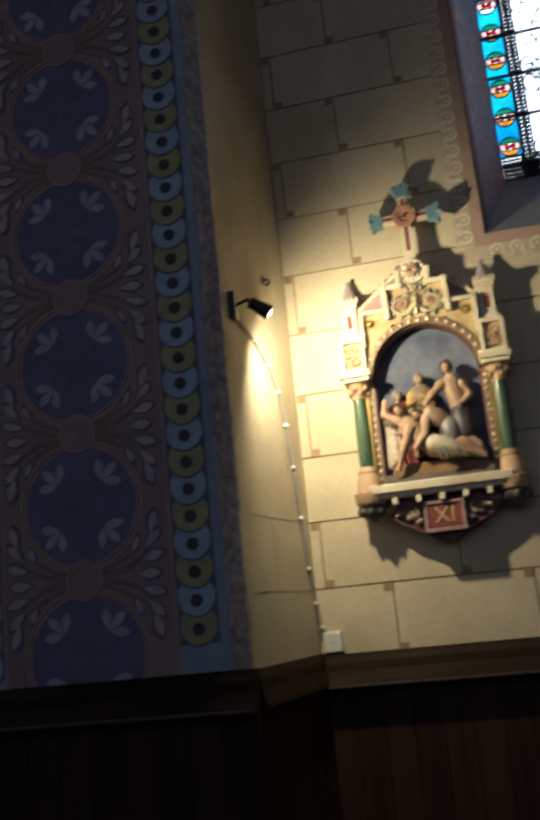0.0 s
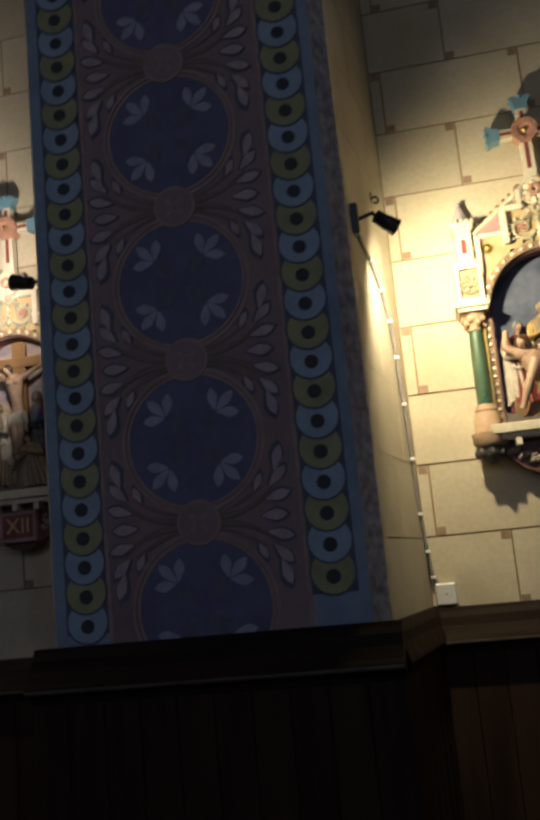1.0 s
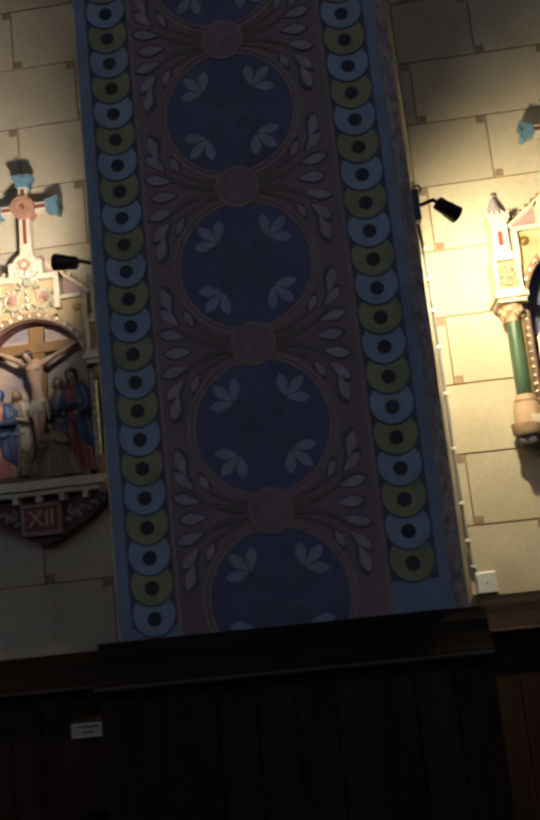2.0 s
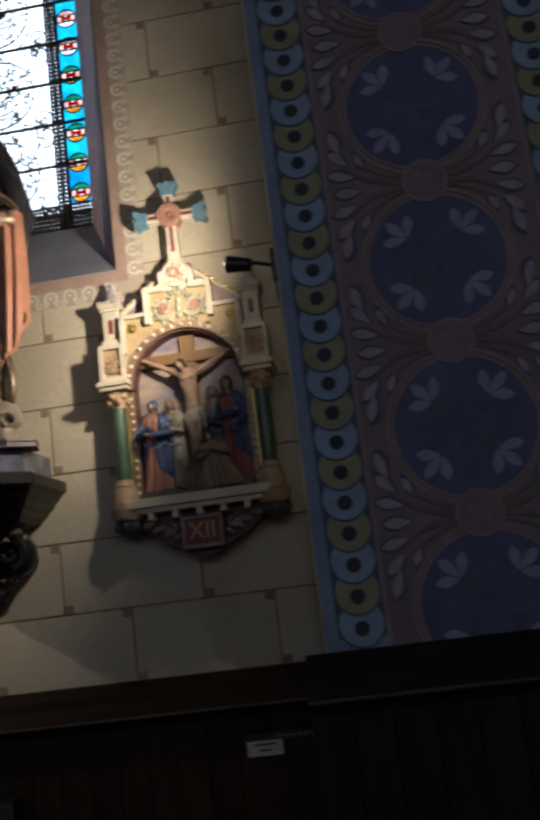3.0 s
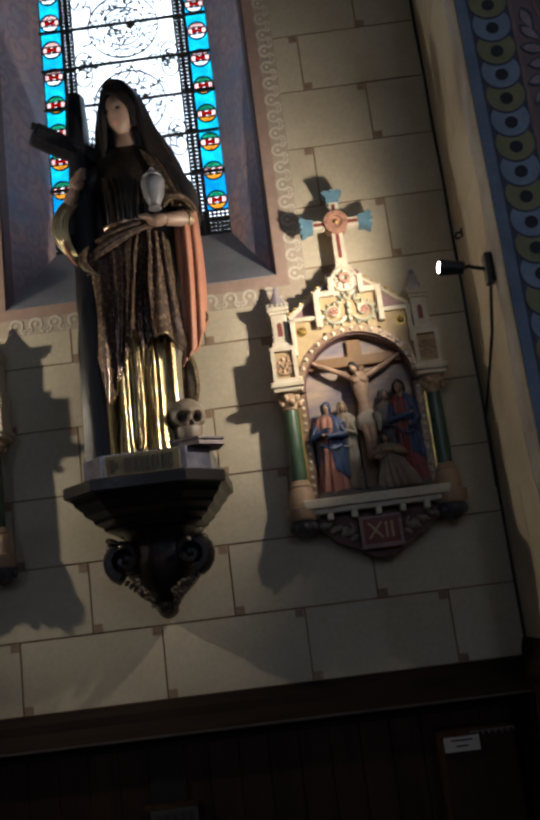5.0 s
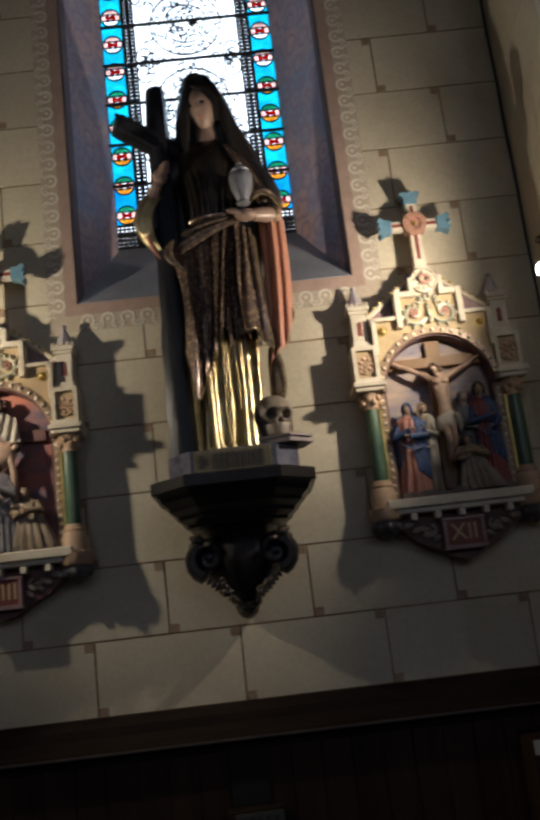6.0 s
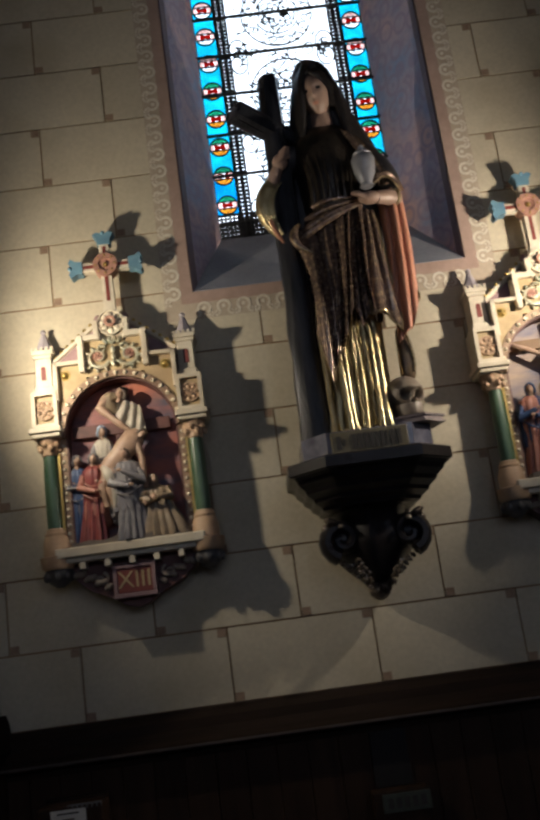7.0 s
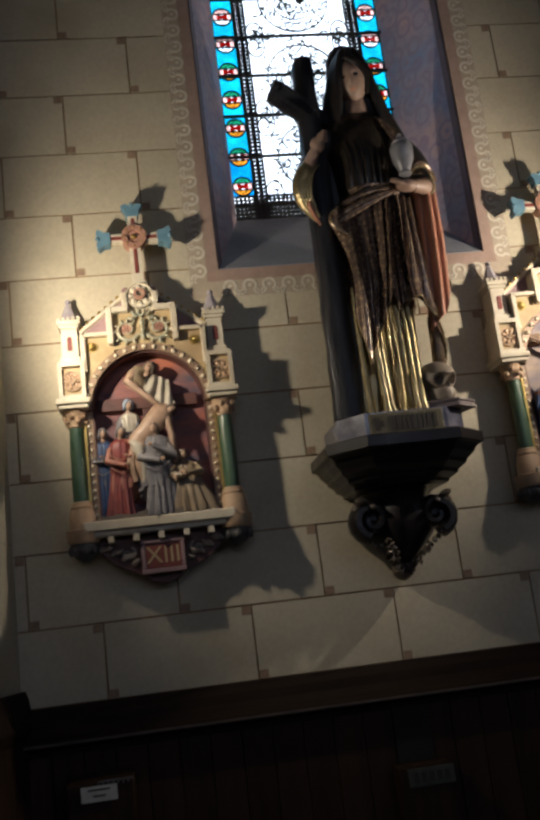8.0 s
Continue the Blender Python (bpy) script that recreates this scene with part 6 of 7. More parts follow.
S_GOLD = surface("burnished_gold_tunic", (0.50, 0.42, 0.24), (0.30, 0.23, 0.11), 0.34, 16, 1.0, metal=0.85, fine=48)
S_BROWN = surface("brown_gilt_mantle", (0.30, 0.205, 0.155), (0.09, 0.06, 0.048), 0.24, 60, 0.12, metal=0.55, fine=120, spec=0.9)


def gilt_motifs(m, colour, scale):
    """Scattered worn gilt flowers over a painted cloth."""
    nt = m.node_tree
    bsdf = nt.nodes["Principled BSDF"]
    base = bsdf.inputs["Base Color"].links[0].from_socket
    geo = nt.nodes.new("ShaderNodeNewGeometry")
    warp = nt.nodes.new("ShaderNodeTexNoise")
    warp.inputs["Scale"].default_value = scale * 2.5
    add = nt.nodes.new("ShaderNodeVectorMath")
    add.operation = "MULTIPLY_ADD"
    add.inputs[1].default_value = (0.012, 0.012, 0.012)
    cells = nt.nodes.new("ShaderNodeTexVoronoi")
    cells.inputs["Scale"].default_value = scale
    edge = nt.nodes.new("ShaderNodeMapRange")
    edge.inputs[1].default_value, edge.inputs[2].default_value = 0.30, 0.42
    edge.inputs[3].default_value, edge.inputs[4].default_value = 0.5, 0.0
    mix = nt.nodes.new("ShaderNodeMix")
    mix.data_type = "RGBA"
    mix.inputs[7].default_value = (*colour, 1)
    nt.links.new(geo.outputs["Position"], warp.inputs["Vector"])
    nt.links.new(warp.outputs["Color"], add.inputs[0])
    nt.links.new(geo.outputs["Position"], add.inputs[2])
    nt.links.new(add.outputs[0], cells.inputs["Vector"])
    nt.links.new(cells.outputs["Distance"], edge.inputs[0])
    nt.links.new(edge.outputs[0], mix.inputs[0])
    nt.links.new(base, mix.inputs[6])
    nt.links.new(mix.outputs[2], bsdf.inputs["Base Color"])


gilt_motifs(S_BROWN, (0.58, 0.42, 0.26), 48)
S_VEIL = surface("blue_black_veil", (0.022, 0.022, 0.028), (0.04, 0.035, 0.035), 0.45, 14, 0.15)
S_HAIR = surface("blackish_hair", (0.02, 0.015, 0.012), (0.011, 0.009, 0.008), 0.42, 40, 0.2)
S_SALMON = surface("salmon_lining", (0.52, 0.24, 0.155), (0.42, 0.18, 0.115), 0.45, 10, 0.1)
S_FLESH = surface("pale_flesh_glaze", (0.400, 0.272, 0.208), (0.336, 0.216, 0.160), 0.4, 20, 0.05)
S_BODICE = surface("dark_bronze_bodice", (0.06, 0.047, 0.035), (0.03, 0.023, 0.017), 0.32, 40, 0.1, metal=0.5)
S_SILVER = surface("grey_jar_glaze", (0.30, 0.30, 0.32), (0.22, 0.22, 0.24), 0.35, 20, 0.05, metal=0.2)
S_WOOD = surface("blackened_timber", (0.010, 0.011, 0.014), (0.030, 0.030, 0.036), 0.36, 14, 0.4, stretch=(3, 3, 0.4), spec=0.25)
S_BROCADE = surface("gilt_brocade_edge", (0.46, 0.36, 0.20), (0.10, 0.07, 0.04), 0.3, 70, 0.25, metal=0.7, fine=110)
S_UMBER = surface("umber_gilt_cloth", (0.20, 0.135, 0.075), (0.10, 0.065, 0.04), 0.32, 25, 0.15, metal=0.5)
ST = [S_GOLD, S_BROWN, S_VEIL, S_SALMON, S_FLESH, S_BODICE, S_SILVER, S_WOOD, S_HAIR, S_BROCADE, S_UMBER]


def statue():
    """A plain robed statue with a tall timber cross and a covered jar, as one mesh."""
    b = B()
    n = 110
    rnd = random.Random(21)
    BASE = 2.3165

    def cloth(levels, mat, folds, amp, hem=None):
        """Closed rings with folds that drift from level to level."""
        rows = []
        for t, (z, cx, cy, rx, ry) in enumerate(levels):
            k = t / (len(levels) - 1)
            row = []
            for i in range(n):
                a = 2 * math.pi * i / n
                f = 1 + amp(k) * sum(w * (1.6 * abs(math.sin(q * a / 2 + p + drift * k)) - 1) for q, w, p, drift in folds)
                row.append((cx + rx * f * math.cos(a), cy + ry * f * math.sin(a), z + (hem(a) * (1 - k) if hem else 0.0)))
            rows.append(row)
        loft(b, rows, mat)

    def sheet(at, across, down, mat, thick=0.009):
        """A hanging cloth with thickness: at(s, v) gives its front."""
        rows = []
        for j in range(down + 1):
            front = [Vector(at(i / across, j / down)) for i in range(across + 1)]
            rows.append([tuple(p) for p in front] + [(p.x, p.y + thick, p.z + 0.001) for p in front[::-1]])
        loft(b, rows, mat)

    def along(pts, s):
        """A point at s on a broken line of (s, x, z)."""
        for (s0, x0, z0), (s1, x1, z1) in zip(pts, pts[1:]):
            if s <= s1:
                k = (s - s0) / (s1 - s0)
                return x0 + (x1 - x0) * k, z0 + (z1 - z0) * k
        return pts[-1][1:]

    girth = lambda x: -0.30 - 0.115 * math.sqrt(max(0.04, 1 - ((x - 0.09) / 0.19) ** 2))

    # gilded tunic with upright pleats, spreading at the foot
    cloth([(BASE, 0.085, -0.30, 0.122, 0.110), (2.33, 0.085, -0.30, 0.116, 0.108), (2.42, 0.085, -0.30, 0.106, 0.098), (2.60, 0.09, -0.30, 0.105, 0.095), (2.85, 0.095, -0.30, 0.108, 0.095), (3.02, 0.095, -0.30, 0.110, 0.09)], 0, ((13, 0.7, 0.3, 0.5), (29, 0.5, 1.1, -0.6), (47, 0.25, 0.2, 0.6)), lambda k: 0.15 * (1 - 0.5 * k))
    for k in range(6):
        x = -0.012 + 0.036 * k + rnd.uniform(-0.012, 0.012)
        wide, yy = rnd.uniform(0.5, 1.7), girth(x) + 0.004
        tube(b, bez((x + rnd.uniform(-0.008, 0.008), yy - 0.012, BASE), (x + rnd.uniform(-0.012, 0.012), yy, 2.40), (x + rnd.uniform(-0.006, 0.006), yy + 0.004, 2.6), (x, yy + 0.014, 2.78), 10), [w * wide for w in (0.010, 0.008, 0.0075, 0.008, 0.008, 0.0075, 0.007, 0.0065, 0.006, 0.005, 0.003)], 7, 0)
    for k in range(7):
        ball(b, (-0.012 + 0.031 * k, -0.41 + 0.0025 * (k - 3) ** 2, BASE + 0.007), (0.018, 0.012, 0.009), 0, 10, 6)
    # dark bodice gathered at the waist
    cloth([(3.0, 0.095, -0.30, 0.112, 0.09), (3.13, 0.095, -0.305, 0.098, 0.088), (3.24, 0.098, -0.31, 0.108, 0.095), (3.35, 0.105, -0.31, 0.128, 0.098), (3.42, 0.108, -0.305, 0.130, 0.088), (3.462, 0.108, -0.305, 0.10, 0.072), (3.480, 0.106, -0.31, 0.055, 0.052)], 5, ((30, 0.7, 0, 0.2), (17, 0.5, 1, 0.4)), lambda k: 0.04 * (1 - k) ** 2)
    for k in range(6):
        x = 0.035 + 0.026 * k + rnd.uniform(-0.008, 0.008)
        tube(b, bez((x, girth(x) + 0.012, 3.15), (x, girth(x) + 0.004, 3.20), (x + 0.004, girth(x) + 0.004, 3.25), (x + 0.004 * (k - 4), girth(x) + 0.012, 3.33), 6), [0.006, 0.007, 0.0065, 0.006, 0.005, 0.004, 0.002], 6, 5)
    # mantle round the hips
    cloth([(2.70, 0.095, -0.295, 0.122, 0.100), (2.80, 0.095, -0.297, 0.124, 0.102), (2.93, 0.095, -0.30, 0.122, 0.102), (3.04, 0.095, -0.30, 0.118, 0.10), (3.13, 0.097, -0.30, 0.108, 0.092)], 1, ((11, 0.7, 0.6, 1.6), (21, 0.4, 0.2, 2.4)), lambda k: 0.09 - 0.04 * k)
    # its front fall: folds fan from the hand to a pointed hem
    hem = [(0.0, -0.036, 2.66), (0.10, -0.008, 2.480), (0.22, 0.018, 2.555), (0.40, 0.058, 2.63), (0.58, 0.098, 2.735), (0.72, 0.118, 2.66), (0.86, 0.145, 2.70), (1.0, 0.17, 2.69)]
    top = [(0.0, -0.058, 3.005), (0.2, 0.035, 3.065), (0.45, 0.115, 3.10), (0.75, 0.16, 3.112), (1.0, 0.19, 3.105)]

    def fall(s, v):
        (xt, zt), (xh, zh) = along(top, s), along(hem, s)
        e = v ** 0.9
        x = xt + (xh - xt) * e + 0.035 * math.sin(math.pi * v) * (0.5 - s)
        z = zt + (zh - zt) * v - 0.02 * math.sin(math.pi * v) * math.sin(math.pi * s)
        w = s ** 1.15 + 0.02 * math.sin(9 * s + 3 * v)
        ridge = abs(math.sin(math.pi * 6.5 * w + 0.3 + 0.5 * v)) ** 0.8 * (0.75 + 0.35 * math.sin(13 * s + 1)) + 0.16 * abs(math.sin(math.pi * 17 * w + 2 * v))
        return x, girth(x) - 0.008 - 0.052 * ridge * (0.40 + 0.60 * min(1.0, 1.8 * v)), z

    sheet(fall, 130, 34, 1)
    # gilt edge along the fall's hem
    for i in range(26):
        p, q = fall(i / 60, 1.0), fall((i + 1) / 60, 1.0)
        tube(b, [(p[0], p[1] + 0.004, p[2]), (q[0], q[1] + 0.004, q[2])], 0.0045, 6, 9)
    # gathered rolls from the loop to the hand, and the loop itself
    for q in range(4):
        u = (0.0, 0.22, 0.6, 1.0)[q]
        p0, p3 = (-0.056 + 0.075 * u, -0.405 - 0.012 * math.sin(3 * u), 2.998 + 0.13 * u), (0.185, -0.432, 3.105 + 0.03 * u)
        tube(b, bez(p0, (0.0 + 0.06 * u, -0.445, 3.03 + 0.105 * u), (0.10, -0.452, 3.085 + 0.05 * u), p3, 14), [0.017 - 0.006 * u] * 4 + [0.015 - 0.006 * u - 0.0006 * k for k in range(11)], 9, 1)
    tube(b, bez((-0.035, -0.425, 3.060), (-0.085, -0.435, 3.03), (-0.075, -0.44, 2.975), (-0.005, -0.43, 2.950), 12), [0.004, 0.008, 0.011, 0.013, 0.015, 0.016, 0.016, 0.015, 0.014, 0.012, 0.009, 0.006, 0.003], 10, 1)
    tube(b, bez((-0.04, -0.435, 3.060), (-0.097, -0.446, 3.03), (-0.085, -0.452, 2.972), (-0.008, -0.442, 2.945), 12), 0.0032, 6, 9)
    # panel that drops from the hand and flares, with its brocade side
    hem2 = [(0.0, 0.152, 2.742), (0.25, 0.158, 2.700), (0.5, 0.20, 2.715), (0.8, 0.252, 2.645), (1.0, 0.262, 2.72)]

    def panel(s, v):
        xh, zh = along(hem2, s)
        x = 0.168 + 0.055 * s + (xh - 0.168 - 0.055 * s) * v ** 1.5
        curl = max(0.0, v - 0.9) * 0.12
        return x, girth(x) - 0.026 - curl - 0.022 * abs(math.sin(math.pi * (2.4 * s + 0.25 + 0.3 * v))), 3.09 - 0.01 * s + (zh - 3.09) * v

    sheet(panel, 44, 26, 1)

    def brocade(s, v):
        x = 0.205 + 0.030 * s + 0.030 * v
        return x, girth(x) - 0.022 - 0.012 * abs(math.sin(math.pi * (2.0 * s + 0.6 * v))), 3.06 + (2.70 + 0.035 * math.cos(5 * s) - 3.06) * v

    sheet(brocade, 24, 20, 9)
    tube(b, [(panel(k / 20, 1.0)[0], panel(k / 20, 1.0)[1] + 0.003, panel(k / 20, 1.0)[2]) for k in range(21)], 0.0045, 6, 9)
    # salmon lining over the arm
    hem3 = [(0.0, 0.238, 2.60), (0.35, 0.272, 2.64), (0.6, 0.296, 2.655), (1.0, 0.338, 2.765)]

    def lining(s, v):
        xh, zh = along(hem3, s)
        xt = 0.255 + 0.085 * s
        x = xt + (xh - xt) * v + 0.006 * math.sin(math.pi * v)
        return x, -0.345 - 0.05 * math.sin(math.pi * (0.15 + 0.75 * s)) - 0.020 * abs(math.sin(math.pi * (2.6 * s + 0.2 + 0.25 * v))), 3.165 + (zh - 3.165) * v

    sheet(lining, 40, 22, 3, 0.03)
    tube(b, bez((0.325, -0.37, 2.80), (0.345, -0.375, 2.78), (0.338, -0.375, 2.755), (0.318, -0.375, 2.735), 6), 0.005, 6, 9)
    tube(b, bez((0.25, -0.36, 2.66), (0.262, -0.375, 2.58), (0.262, -0.37, 2.50), (0.235, -0.36, 2.42), 9), [0.014, 0.022, 0.026, 0.028, 0.029, 0.029, 0.027, 0.022, 0.015, 0.006], 14, 10, 0.6)
    tube(b, bez((0.262, -0.385, 2.66), (0.272, -0.395, 2.60), (0.285, -0.385, 2.545), (0.272, -0.38, 2.50), 7), 0.0045, 6, 9)
    # dark cloak and hair behind
    cloth([(BASE, 0.035, -0.245, 0.115, 0.075), (2.6, 0.05, -0.245, 0.135, 0.08), (2.9, 0.08, -0.245, 0.165, 0.085), (3.1, 0.115, -0.25, 0.198, 0.09), (3.2, 0.13, -0.25, 0.215, 0.09), (3.3, 0.13, -0.255, 0.195, 0.09), (3.42, 0.125, -0.26, 0.168, 0.088), (3.50, 0.12, -0.27, 0.138, 0.08), (3.58, 0.11, -0.285, 0.105, 0.075), (3.66, 0.10, -0.30, 0.078, 0.072), (3.72, 0.092, -0.315, 0.068, 0.062), (3.752, 0.085, -0.325, 0.046, 0.044), (3.768, 0.08, -0.33, 0.018, 0.02)], 2, ((15, 0.7, 0, 0.8), (26, 0.4, 1, 0.5)), lambda k: 0.07 * (1 - k) + 0.012)
    for q in range(9):
        u = q / 8
        tube(b, bez((0.118 + 0.02 * u, -0.372 + 0.03 * u, 3.735 - 0.01 * u), (0.182 + 0.012 * u, -0.385 + 0.05 * u, 3.64), (0.165 + 0.03 * u, -0.375 + 0.06 * u, 3.53), (0.205 + 0.085 * u, -0.36 + 0.06 * u, 3.36), 12), [0.007, 0.012, 0.014, 0.015, 0.016, 0.016, 0.016, 0.016, 0.015, 0.014, 0.012, 0.009, 0.004], 8, 8)
        tube(b, bez((0.085 - 0.02 * u, -0.385 + 0.035 * u, 3.735 - 0.01 * u), (0.03 - 0.012 * u, -0.412 + 0.06 * u, 3.66), (0.042 - 0.025 * u, -0.400 + 0.06 * u, 3.56), (0.034 - 0.05 * u, -0.362 + 0.05 * u, 3.43), 12), [0.007, 0.012, 0.014, 0.015, 0.015, 0.016, 0.016, 0.016, 0.015, 0.013, 0.011, 0.008, 0.004], 8, 8)
    # neck and head: one shaped form with hollows, ridge and chin
    tube(b, [(0.108, -0.325, 3.435), (0.106, -0.335, 3.48), (0.104, -0.338, 3.56)], [0.058, 0.041, 0.037], 18, 4)
    tilt = Matrix.Rotation(radians(-5), 3, "Y") @ Matrix.Rotation(radians(-20), 3, "Z") @ Matrix.Rotation(radians(7), 3, "X")
    c = Vector((0.097, -0.362, 3.598))
    rows_, seg = 40, 44
    rings = []
    for j in range(rows_ + 1):
        a = math.pi * (0.02 + 0.96 * j / rows_)
        ring_ = []
        for i in range(seg):
            d = Vector((math.sin(a) * math.cos(2 * math.pi * i / seg), math.sin(a) * math.sin(2 * math.pi * i / seg), -math.cos(a)))
            r = Vector((0.057 * d.x, 0.062 * d.y, 0.085 * d.z))
            r.x *= 1 - 0.26 * max(0.0, -d.z) ** 1.5
            g = max(0.0, -d.y)
            bump = lambda x0, z0, sx, sz: math.exp(-((d.x - x0) / sx) ** 2 - ((d.z - z0) / sz) ** 2) * g
            r.y += 0.010 * (bump(-0.37, 0.09, 0.2, 0.1) + bump(0.37, 0.09, 0.2, 0.1)) - 0.004 * (bump(-0.37, 0.08, 0.11, 0.06) + bump(0.37, 0.08, 0.11, 0.06))
            r.y -= 0.009 * bump(0, -0.02, 0.10, 0.20) + 0.010 * bump(0, -0.24, 0.12, 0.08)
            r.y -= 0.006 * bump(0, -0.50, 0.2, 0.05) + 0.005 * bump(0, -0.60, 0.16, 0.05) - 0.004 * bump(0, -0.545, 0.24, 0.025)
            r.y -= 0.009 * bump(0, -0.84, 0.3, 0.14)
            ring_.append(c + tilt @ r)
        rings.append(ring_)
    loft(b, rings, 4)
    for f in b.faces[-(rows_ * seg + 2):]:
        p = tilt.inverted() @ (f.calc_center_median() - c)
        x, z = abs(p.x) / 0.053, p.z / 0.085
        if p.y < -0.02 and (abs(x - 0.38) < 0.14 and abs(z - 0.075) < 0.045 or abs(x - 0.4) < 0.2 and abs(z - 0.235) < 0.022):
            f.material_index = 8
        elif p.y < -0.02 and x < 0.22 and abs(z + 0.55) < 0.055:
            f.material_index = 3
    ball(b, c + tilt @ Vector((0, 0.030, 0.034)), (0.070, 0.066, 0.086), 8, 22, 14, tilt)
    for s in (-1, 1):
        for q in range(3):
            tube(b, [c + tilt @ Vector(p) for p in ((s * 0.004, -0.040 + 0.008 * q, 0.082 + 0.006 * q), (s * (0.034 + 0.006 * q), -0.040 + 0.010 * q, 0.055), (s * (0.051 + 0.006 * q), -0.020 + 0.010 * q, 0.005), (s * (0.050 + 0.006 * q), -0.004 + 0.008 * q, -0.06))], [0.008, 0.012, 0.013, 0.010], 8, 8)
    # the arm with the jar: dark sleeve, mantle edge, forearm, fingers
    tube(b, bez((0.215, -0.29, 3.40), (0.275, -0.31, 3.33), (0.325, -0.32, 3.25), (0.305, -0.365, 3.165), 9), [0.045, 0.048, 0.048, 0.048, 0.048, 0.046, 0.044, 0.042, 0.038, 0.03], 14, 2)
    for q in range(4):
        u = q / 3
        tube(b, bez((0.165 + 0.035 * u, -0.372 + 0.03 * u, 3.44 - 0.01 * u), (0.205 + 0.03 * u, -0.405 + 0.02 * u, 3.37), (0.245 + 0.025 * u, -0.405 + 0.015 * u, 3.28), (0.262 + 0.04 * u, -0.405, 3.185), 9), [0.008, 0.013, 0.014, 0.014, 0.014, 0.013, 0.013, 0.012, 0.010, 0.005], 8, 5 if q % 2 else 1)
    tube(b, bez((0.232, -0.445, 3.175), (0.265, -0.45, 3.225), (0.305, -0.43, 3.225), (0.345, -0.385, 3.165), 9), [0.004, 0.008, 0.010, 0.011, 0.011, 0.011, 0.010, 0.009, 0.008, 0.004], 8, 1)
    tube(b, bez((0.235, -0.45, 3.165), (0.265, -0.455, 3.208), (0.30, -0.435, 3.21), (0.335, -0.395, 3.155), 8), 0.0035, 6, 9)
    tube(b, [(0.312, -0.385, 3.135), (0.275, -0.425, 3.125), (0.235, -0.447, 3.118)], [0.031, 0.027, 0.022], 14, 4)
    tube(b, [(0.304, -0.395, 3.134), (0.296, -0.403, 3.132)], [0.034, 0.033], 14, 9)
    ball(b, (0.21, -0.455, 3.116), (0.038, 0.026, 0.023), 4, 14, 10)
    for k in range(4):
        tube(b, [(0.195 - 0.004 * k, -0.475 + 0.008 * k, 3.110 + 0.009 * k), (0.168, -0.482 + 0.010 * k, 3.120 + 0.007 * k), (0.15 + 0.004 * k, -0.472 + 0.010 * k, 3.132 + 0.005 * k)], [0.010, 0.009, 0.006], 8, 4)
    # the arm at the timber: gilded hanging sleeve with ribs, forearm, fingers
    tube(b, bez((0.0, -0.31, 3.40), (-0.07, -0.32, 3.33), (-0.13, -0.33, 3.25), (-0.125, -0.345, 3.14), 8), [0.04, 0.044, 0.044, 0.042, 0.042, 0.042, 0.042, 0.042, 0.03], 12, 2)
    tube(b, bez((-0.105, -0.375, 3.262), (-0.158, -0.372, 3.21), (-0.165, -0.37, 3.13), (-0.105, -0.36, 3.045), 12), [0.020, 0.026, 0.029, 0.031, 0.033, 0.034, 0.034, 0.032, 0.029, 0.024, 0.018, 0.012, 0.005], 14, 0)
    for k in range(5):
        q = 0.012 * (k - 2)
        tube(b, bez((-0.100 + q, -0.392, 3.25), (-0.152 + q, -0.402, 3.20), (-0.158 + q, -0.402, 3.13), (-0.106 + 0.5 * q, -0.372, 3.055), 8), [0.002, 0.004, 0.006, 0.007, 0.007, 0.006, 0.005, 0.004, 0.002], 7, 0)
    tube(b, bez((-0.132, -0.392, 3.11), (-0.132, -0.40, 3.075), (-0.116, -0.392, 3.05), (-0.098, -0.38, 3.02), 6), [0.004, 0.008, 0.009, 0.009, 0.008, 0.006, 0.003], 8, 3)
    tube(b, [(-0.118, -0.365, 3.235), (-0.10, -0.385, 3.275), (-0.083, -0.392, 3.305)], [0.026, 0.023, 0.019], 12, 4)
    ball(b, (-0.073, -0.398, 3.325), (0.027, 0.022, 0.032), 4, 12, 8)
    for k in range(4):
        tube(b, [(-0.082 + 0.004 * k, -0.412, 3.318 + 0.011 * k), (-0.06 + 0.004 * k, -0.420, 3.330 + 0.012 * k), (-0.038, -0.408, 3.336 + 0.012 * k)], [0.009, 0.0085, 0.006], 8, 4)
    # covered jar
    lathe(b, [(0.020, 3.148), (0.024, 3.152), (0.022, 3.158), (0.019, 3.163), (0.027, 3.182), (0.036, 3.205), (0.0405, 3.24), (0.041, 3.255), (0.036, 3.266), (0.029, 3.270), (0.033, 3.276), (0.024, 3.287), (0.013, 3.294), (0.009, 3.300), (0.010, 3.306), (0.004, 3.312)], 0.207, -0.47, 24, 6)
    # tall timber cross, hewn faces
    upright = []
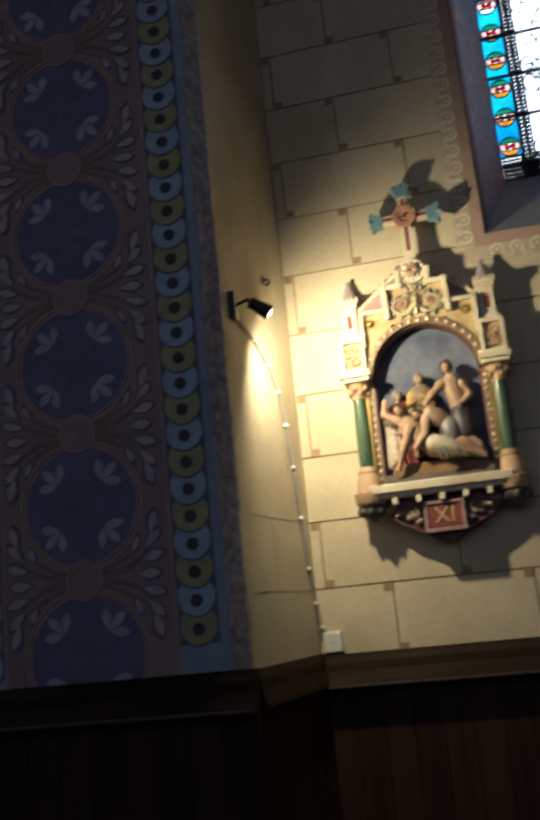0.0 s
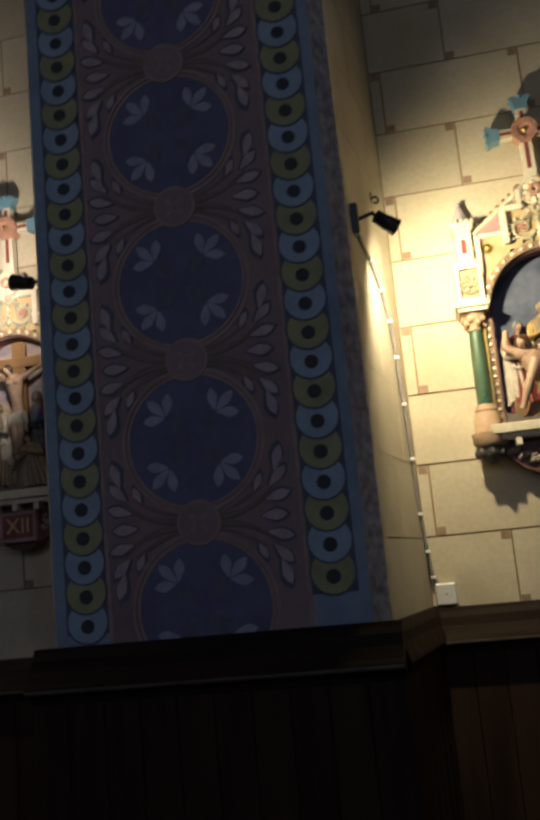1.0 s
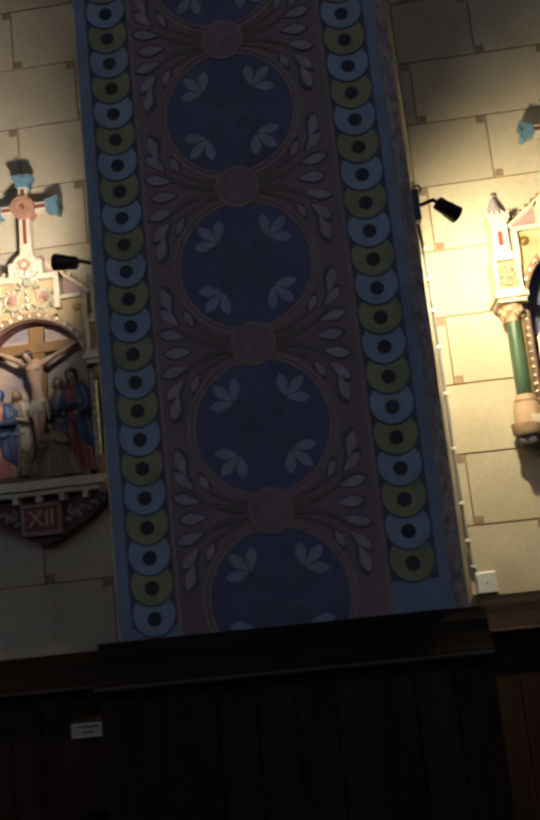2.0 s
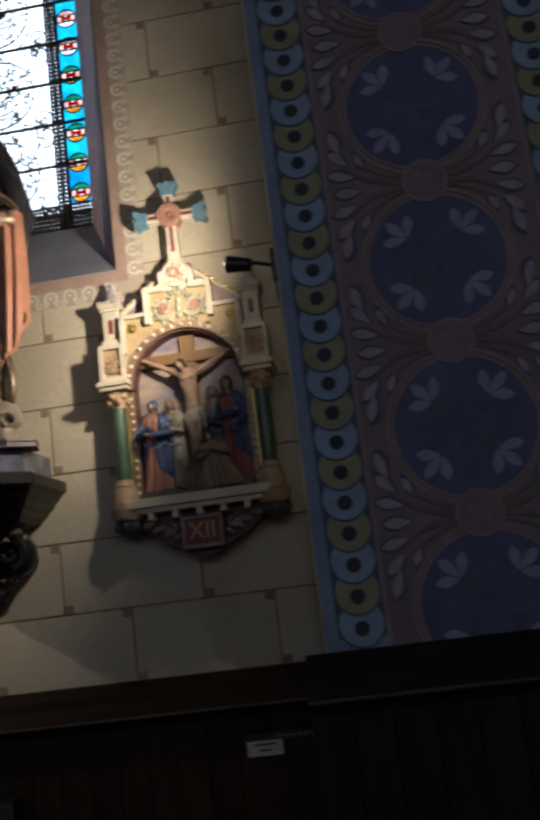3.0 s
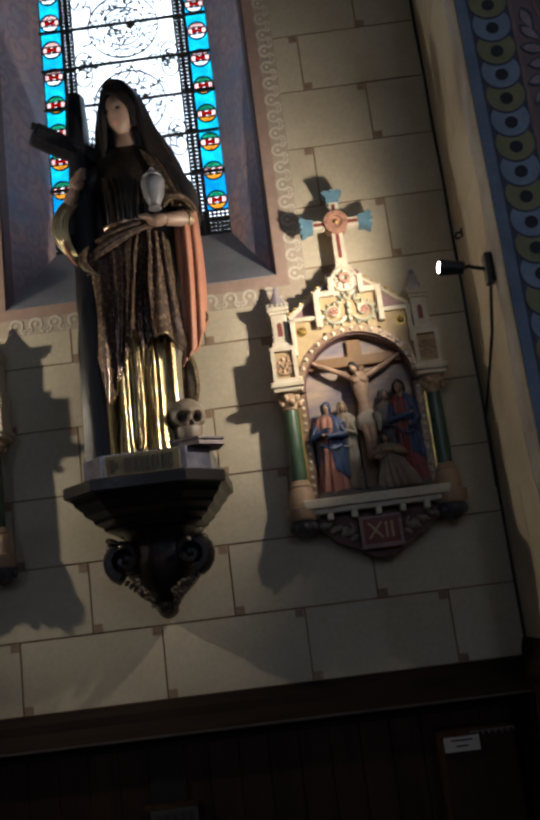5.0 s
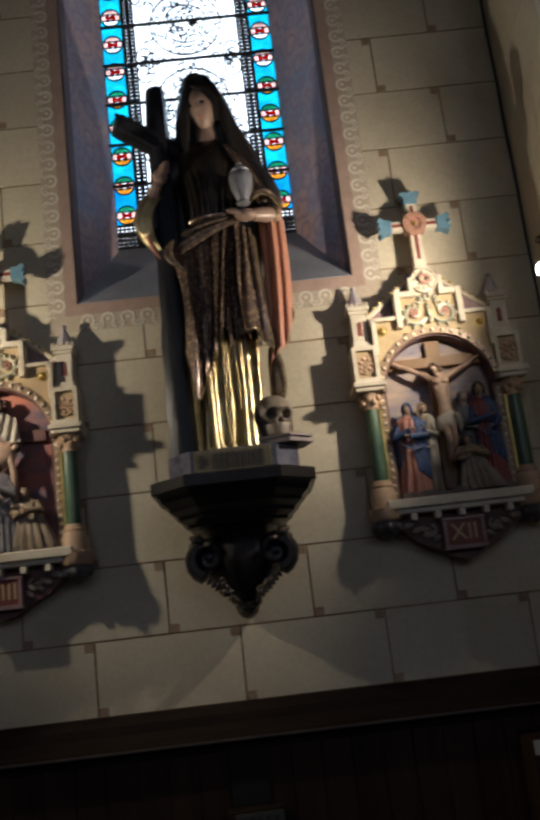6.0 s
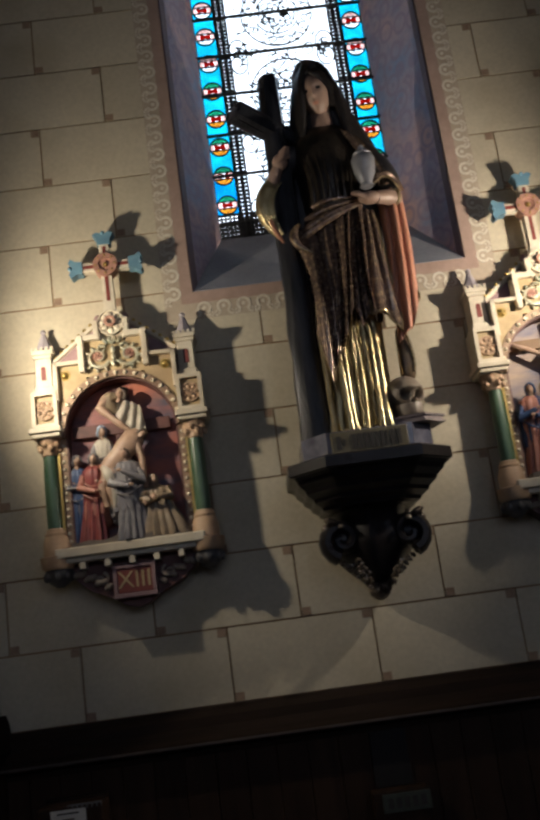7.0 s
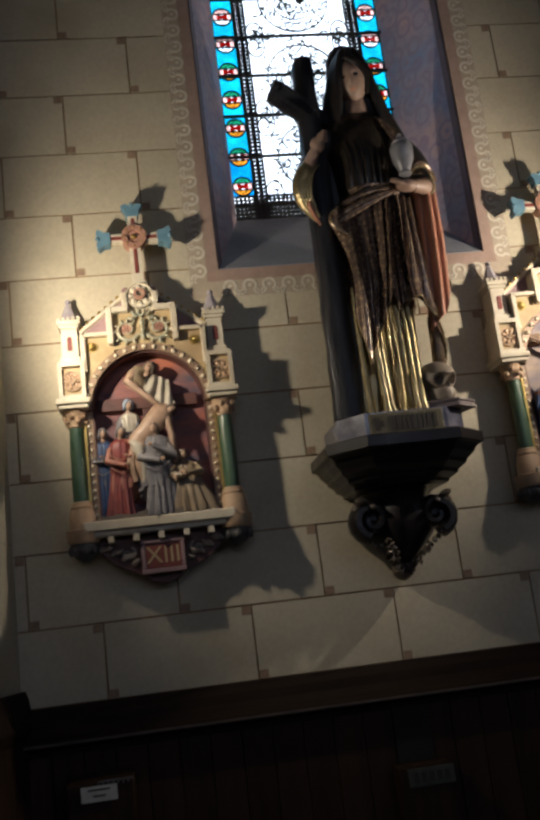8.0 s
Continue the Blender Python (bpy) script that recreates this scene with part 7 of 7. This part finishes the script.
    for k in range(15):
        z = BASE + (3.712 - BASE) * k / 14
        slim = 1 - 0.26 * k / 14
        wob = [rnd.uniform(-0.005, 0.005) for _ in range(9)]
        outline = ((-0.052, -0.315), (-0.047, -0.350), (-0.020, -0.372), (0.012, -0.376), (0.044, -0.364), (0.052, -0.33), (0.046, -0.285), (0.0, -0.275), (-0.044, -0.285))
        upright.append([(-0.082 + 0.012 * k / 14 + slim * x + w, y + 0.6 * w, z) for (x, y), w in zip(outline, wob)])
    loft(b, upright, 7)
    axis = [Vector((-0.212, -0.425, 3.537)), Vector((-0.207, -0.422, 3.535)), Vector((-0.16, -0.39, 3.517)), Vector((-0.10, -0.352, 3.494)), Vector((-0.03, -0.31, 3.47)), Vector((0.04, -0.27, 3.44))]
    tube(b, axis, [0.036, 0.044, 0.046, 0.044, 0.042, 0.040], 9, 7)
    for k in range(5):
        a = radians(-70 + 40 * k)
        off = Vector((0.0, -math.cos(a) * 0.037, math.sin(a) * 0.037))
        tube(b, [p + off for p in axis[1:4]], [0.008, 0.011, 0.007], 6, 7)
    for v in b.verts:
        if v.co.z > 3.12:
            v.co.z = 3.12 + (v.co.z - 3.12) * 0.982
    bmesh.ops.transform(b, matrix=Matrix.Translation((-0.018, 0.0963, -0.0500)) @ Matrix.Scale(1.0285, 4), verts=b.verts)
    return tagged(link("statue", b, ST, smooth=True), "painted robed statue holding a tall timber cross and jar", "statue")


statue()

# book and skull beside the hem
book = thing("book", (0.22, -0.28, 2.333), "thin pale stone-coloured book lying flat", "book")
BOOK = surface("mauve_grey_book", (0.26, 0.21, 0.20), (0.19, 0.15, 0.15), 0.6, 20, 0.1)
part("cover", cross_b(lambda b: plan(b, [(0.125, -0.325), (0.26, -0.36), (0.34, -0.295), (0.31, -0.195), (0.15, -0.195)], 2.3335, 2.340)), BOOK, book)
part("pages", cross_b(lambda b: plan(b, [(0.132, -0.32), (0.258, -0.353), (0.332, -0.293), (0.304, -0.201), (0.156, -0.201)], 2.340, 2.353)), BOOK, book)
part("cover", cross_b(lambda b: plan(b, [(0.125, -0.325), (0.26, -0.36), (0.34, -0.295), (0.31, -0.195), (0.15, -0.195)], 2.353, 2.360)), BOOK, book)


def skull():
    b = B()
    c = Vector((0.226, -0.275, 2.446))
    n, rows = 52, 36
    rings = []
    for j in range(rows + 1):
        ph = math.pi * (0.02 + 0.96 * j / rows)
        row = []
        for i in range(n):
            th = 2 * math.pi * i / n
            d = Vector((math.sin(ph) * math.cos(th), math.sin(ph) * math.sin(th), -math.cos(ph)))
            r = Vector((0.057 * d.x, 0.066 * d.y, 0.066 * d.z))
            low = max(0.0, -d.z - 0.15)
            r.x *= 1 - 0.12 * low
            r.y *= 1 - 0.10 * low
            front = max(0.0, -d.y)
            # eye sockets, nose and cheek hollows pressed in
            for ex in (-0.37, 0.37):
                q = (d.x - ex) ** 2 / 0.065 + (d.z + 0.17) ** 2 / 0.065
                r.y += 0.050 * math.exp(-(q ** 2) * 1.5) * front
            r.y += 0.022 * math.exp(-(d.x ** 2 / 0.012 + (d.z + 0.48) ** 2 / 0.02)) * front
            r.y -= 0.006 * math.exp(-((d.x) ** 2 / 0.3 + (d.z - 0.12) ** 2 / 0.01)) * front
            for s in (-1, 1):
                r.x -= s * 0.008 * math.exp(-((d.z + 0.55) ** 2 / 0.03)) * max(0, s * d.x)
            row.append(c + r)
        rings.append(row)
    loft(b, rings)
    for k in range(-3, 4):
        box(b, c.x + 0.0075 * k - 0.003, c.x + 0.0075 * k + 0.003, c.y - 0.054 + 0.0012 * k * k, c.y - 0.03, c.z - 0.068, c.z - 0.052, 0.001)
    loft(b, [[(c.x + hw * math.cos(a), c.y - 0.012 + hd * math.sin(a), z) for a in [2 * math.pi * i / 18 for i in range(18)]] for hw, hd, z in ((0.030, 0.040, 2.361), (0.037, 0.050, 2.364), (0.040, 0.054, 2.376), (0.043, 0.050, 2.402))])
    bmesh.ops.transform(b, matrix=Matrix.Translation((0.216, -0.276, 2.3605)) @ Matrix.Rotation(radians(17), 4, "Z") @ Matrix.Diagonal((1.18, 1.2, 1.0, 1.0)) @ Matrix.Translation((-0.226, 0.275, -2.361)), verts=b.verts)
    return tagged(link("skull", b, surface("aged_bone", (0.33, 0.27, 0.21), (0.18, 0.14, 0.105), 0.5, 20, 0.15), smooth=True), "yellowed bone-coloured sculpted skull resting on a book", "skull")


skull()
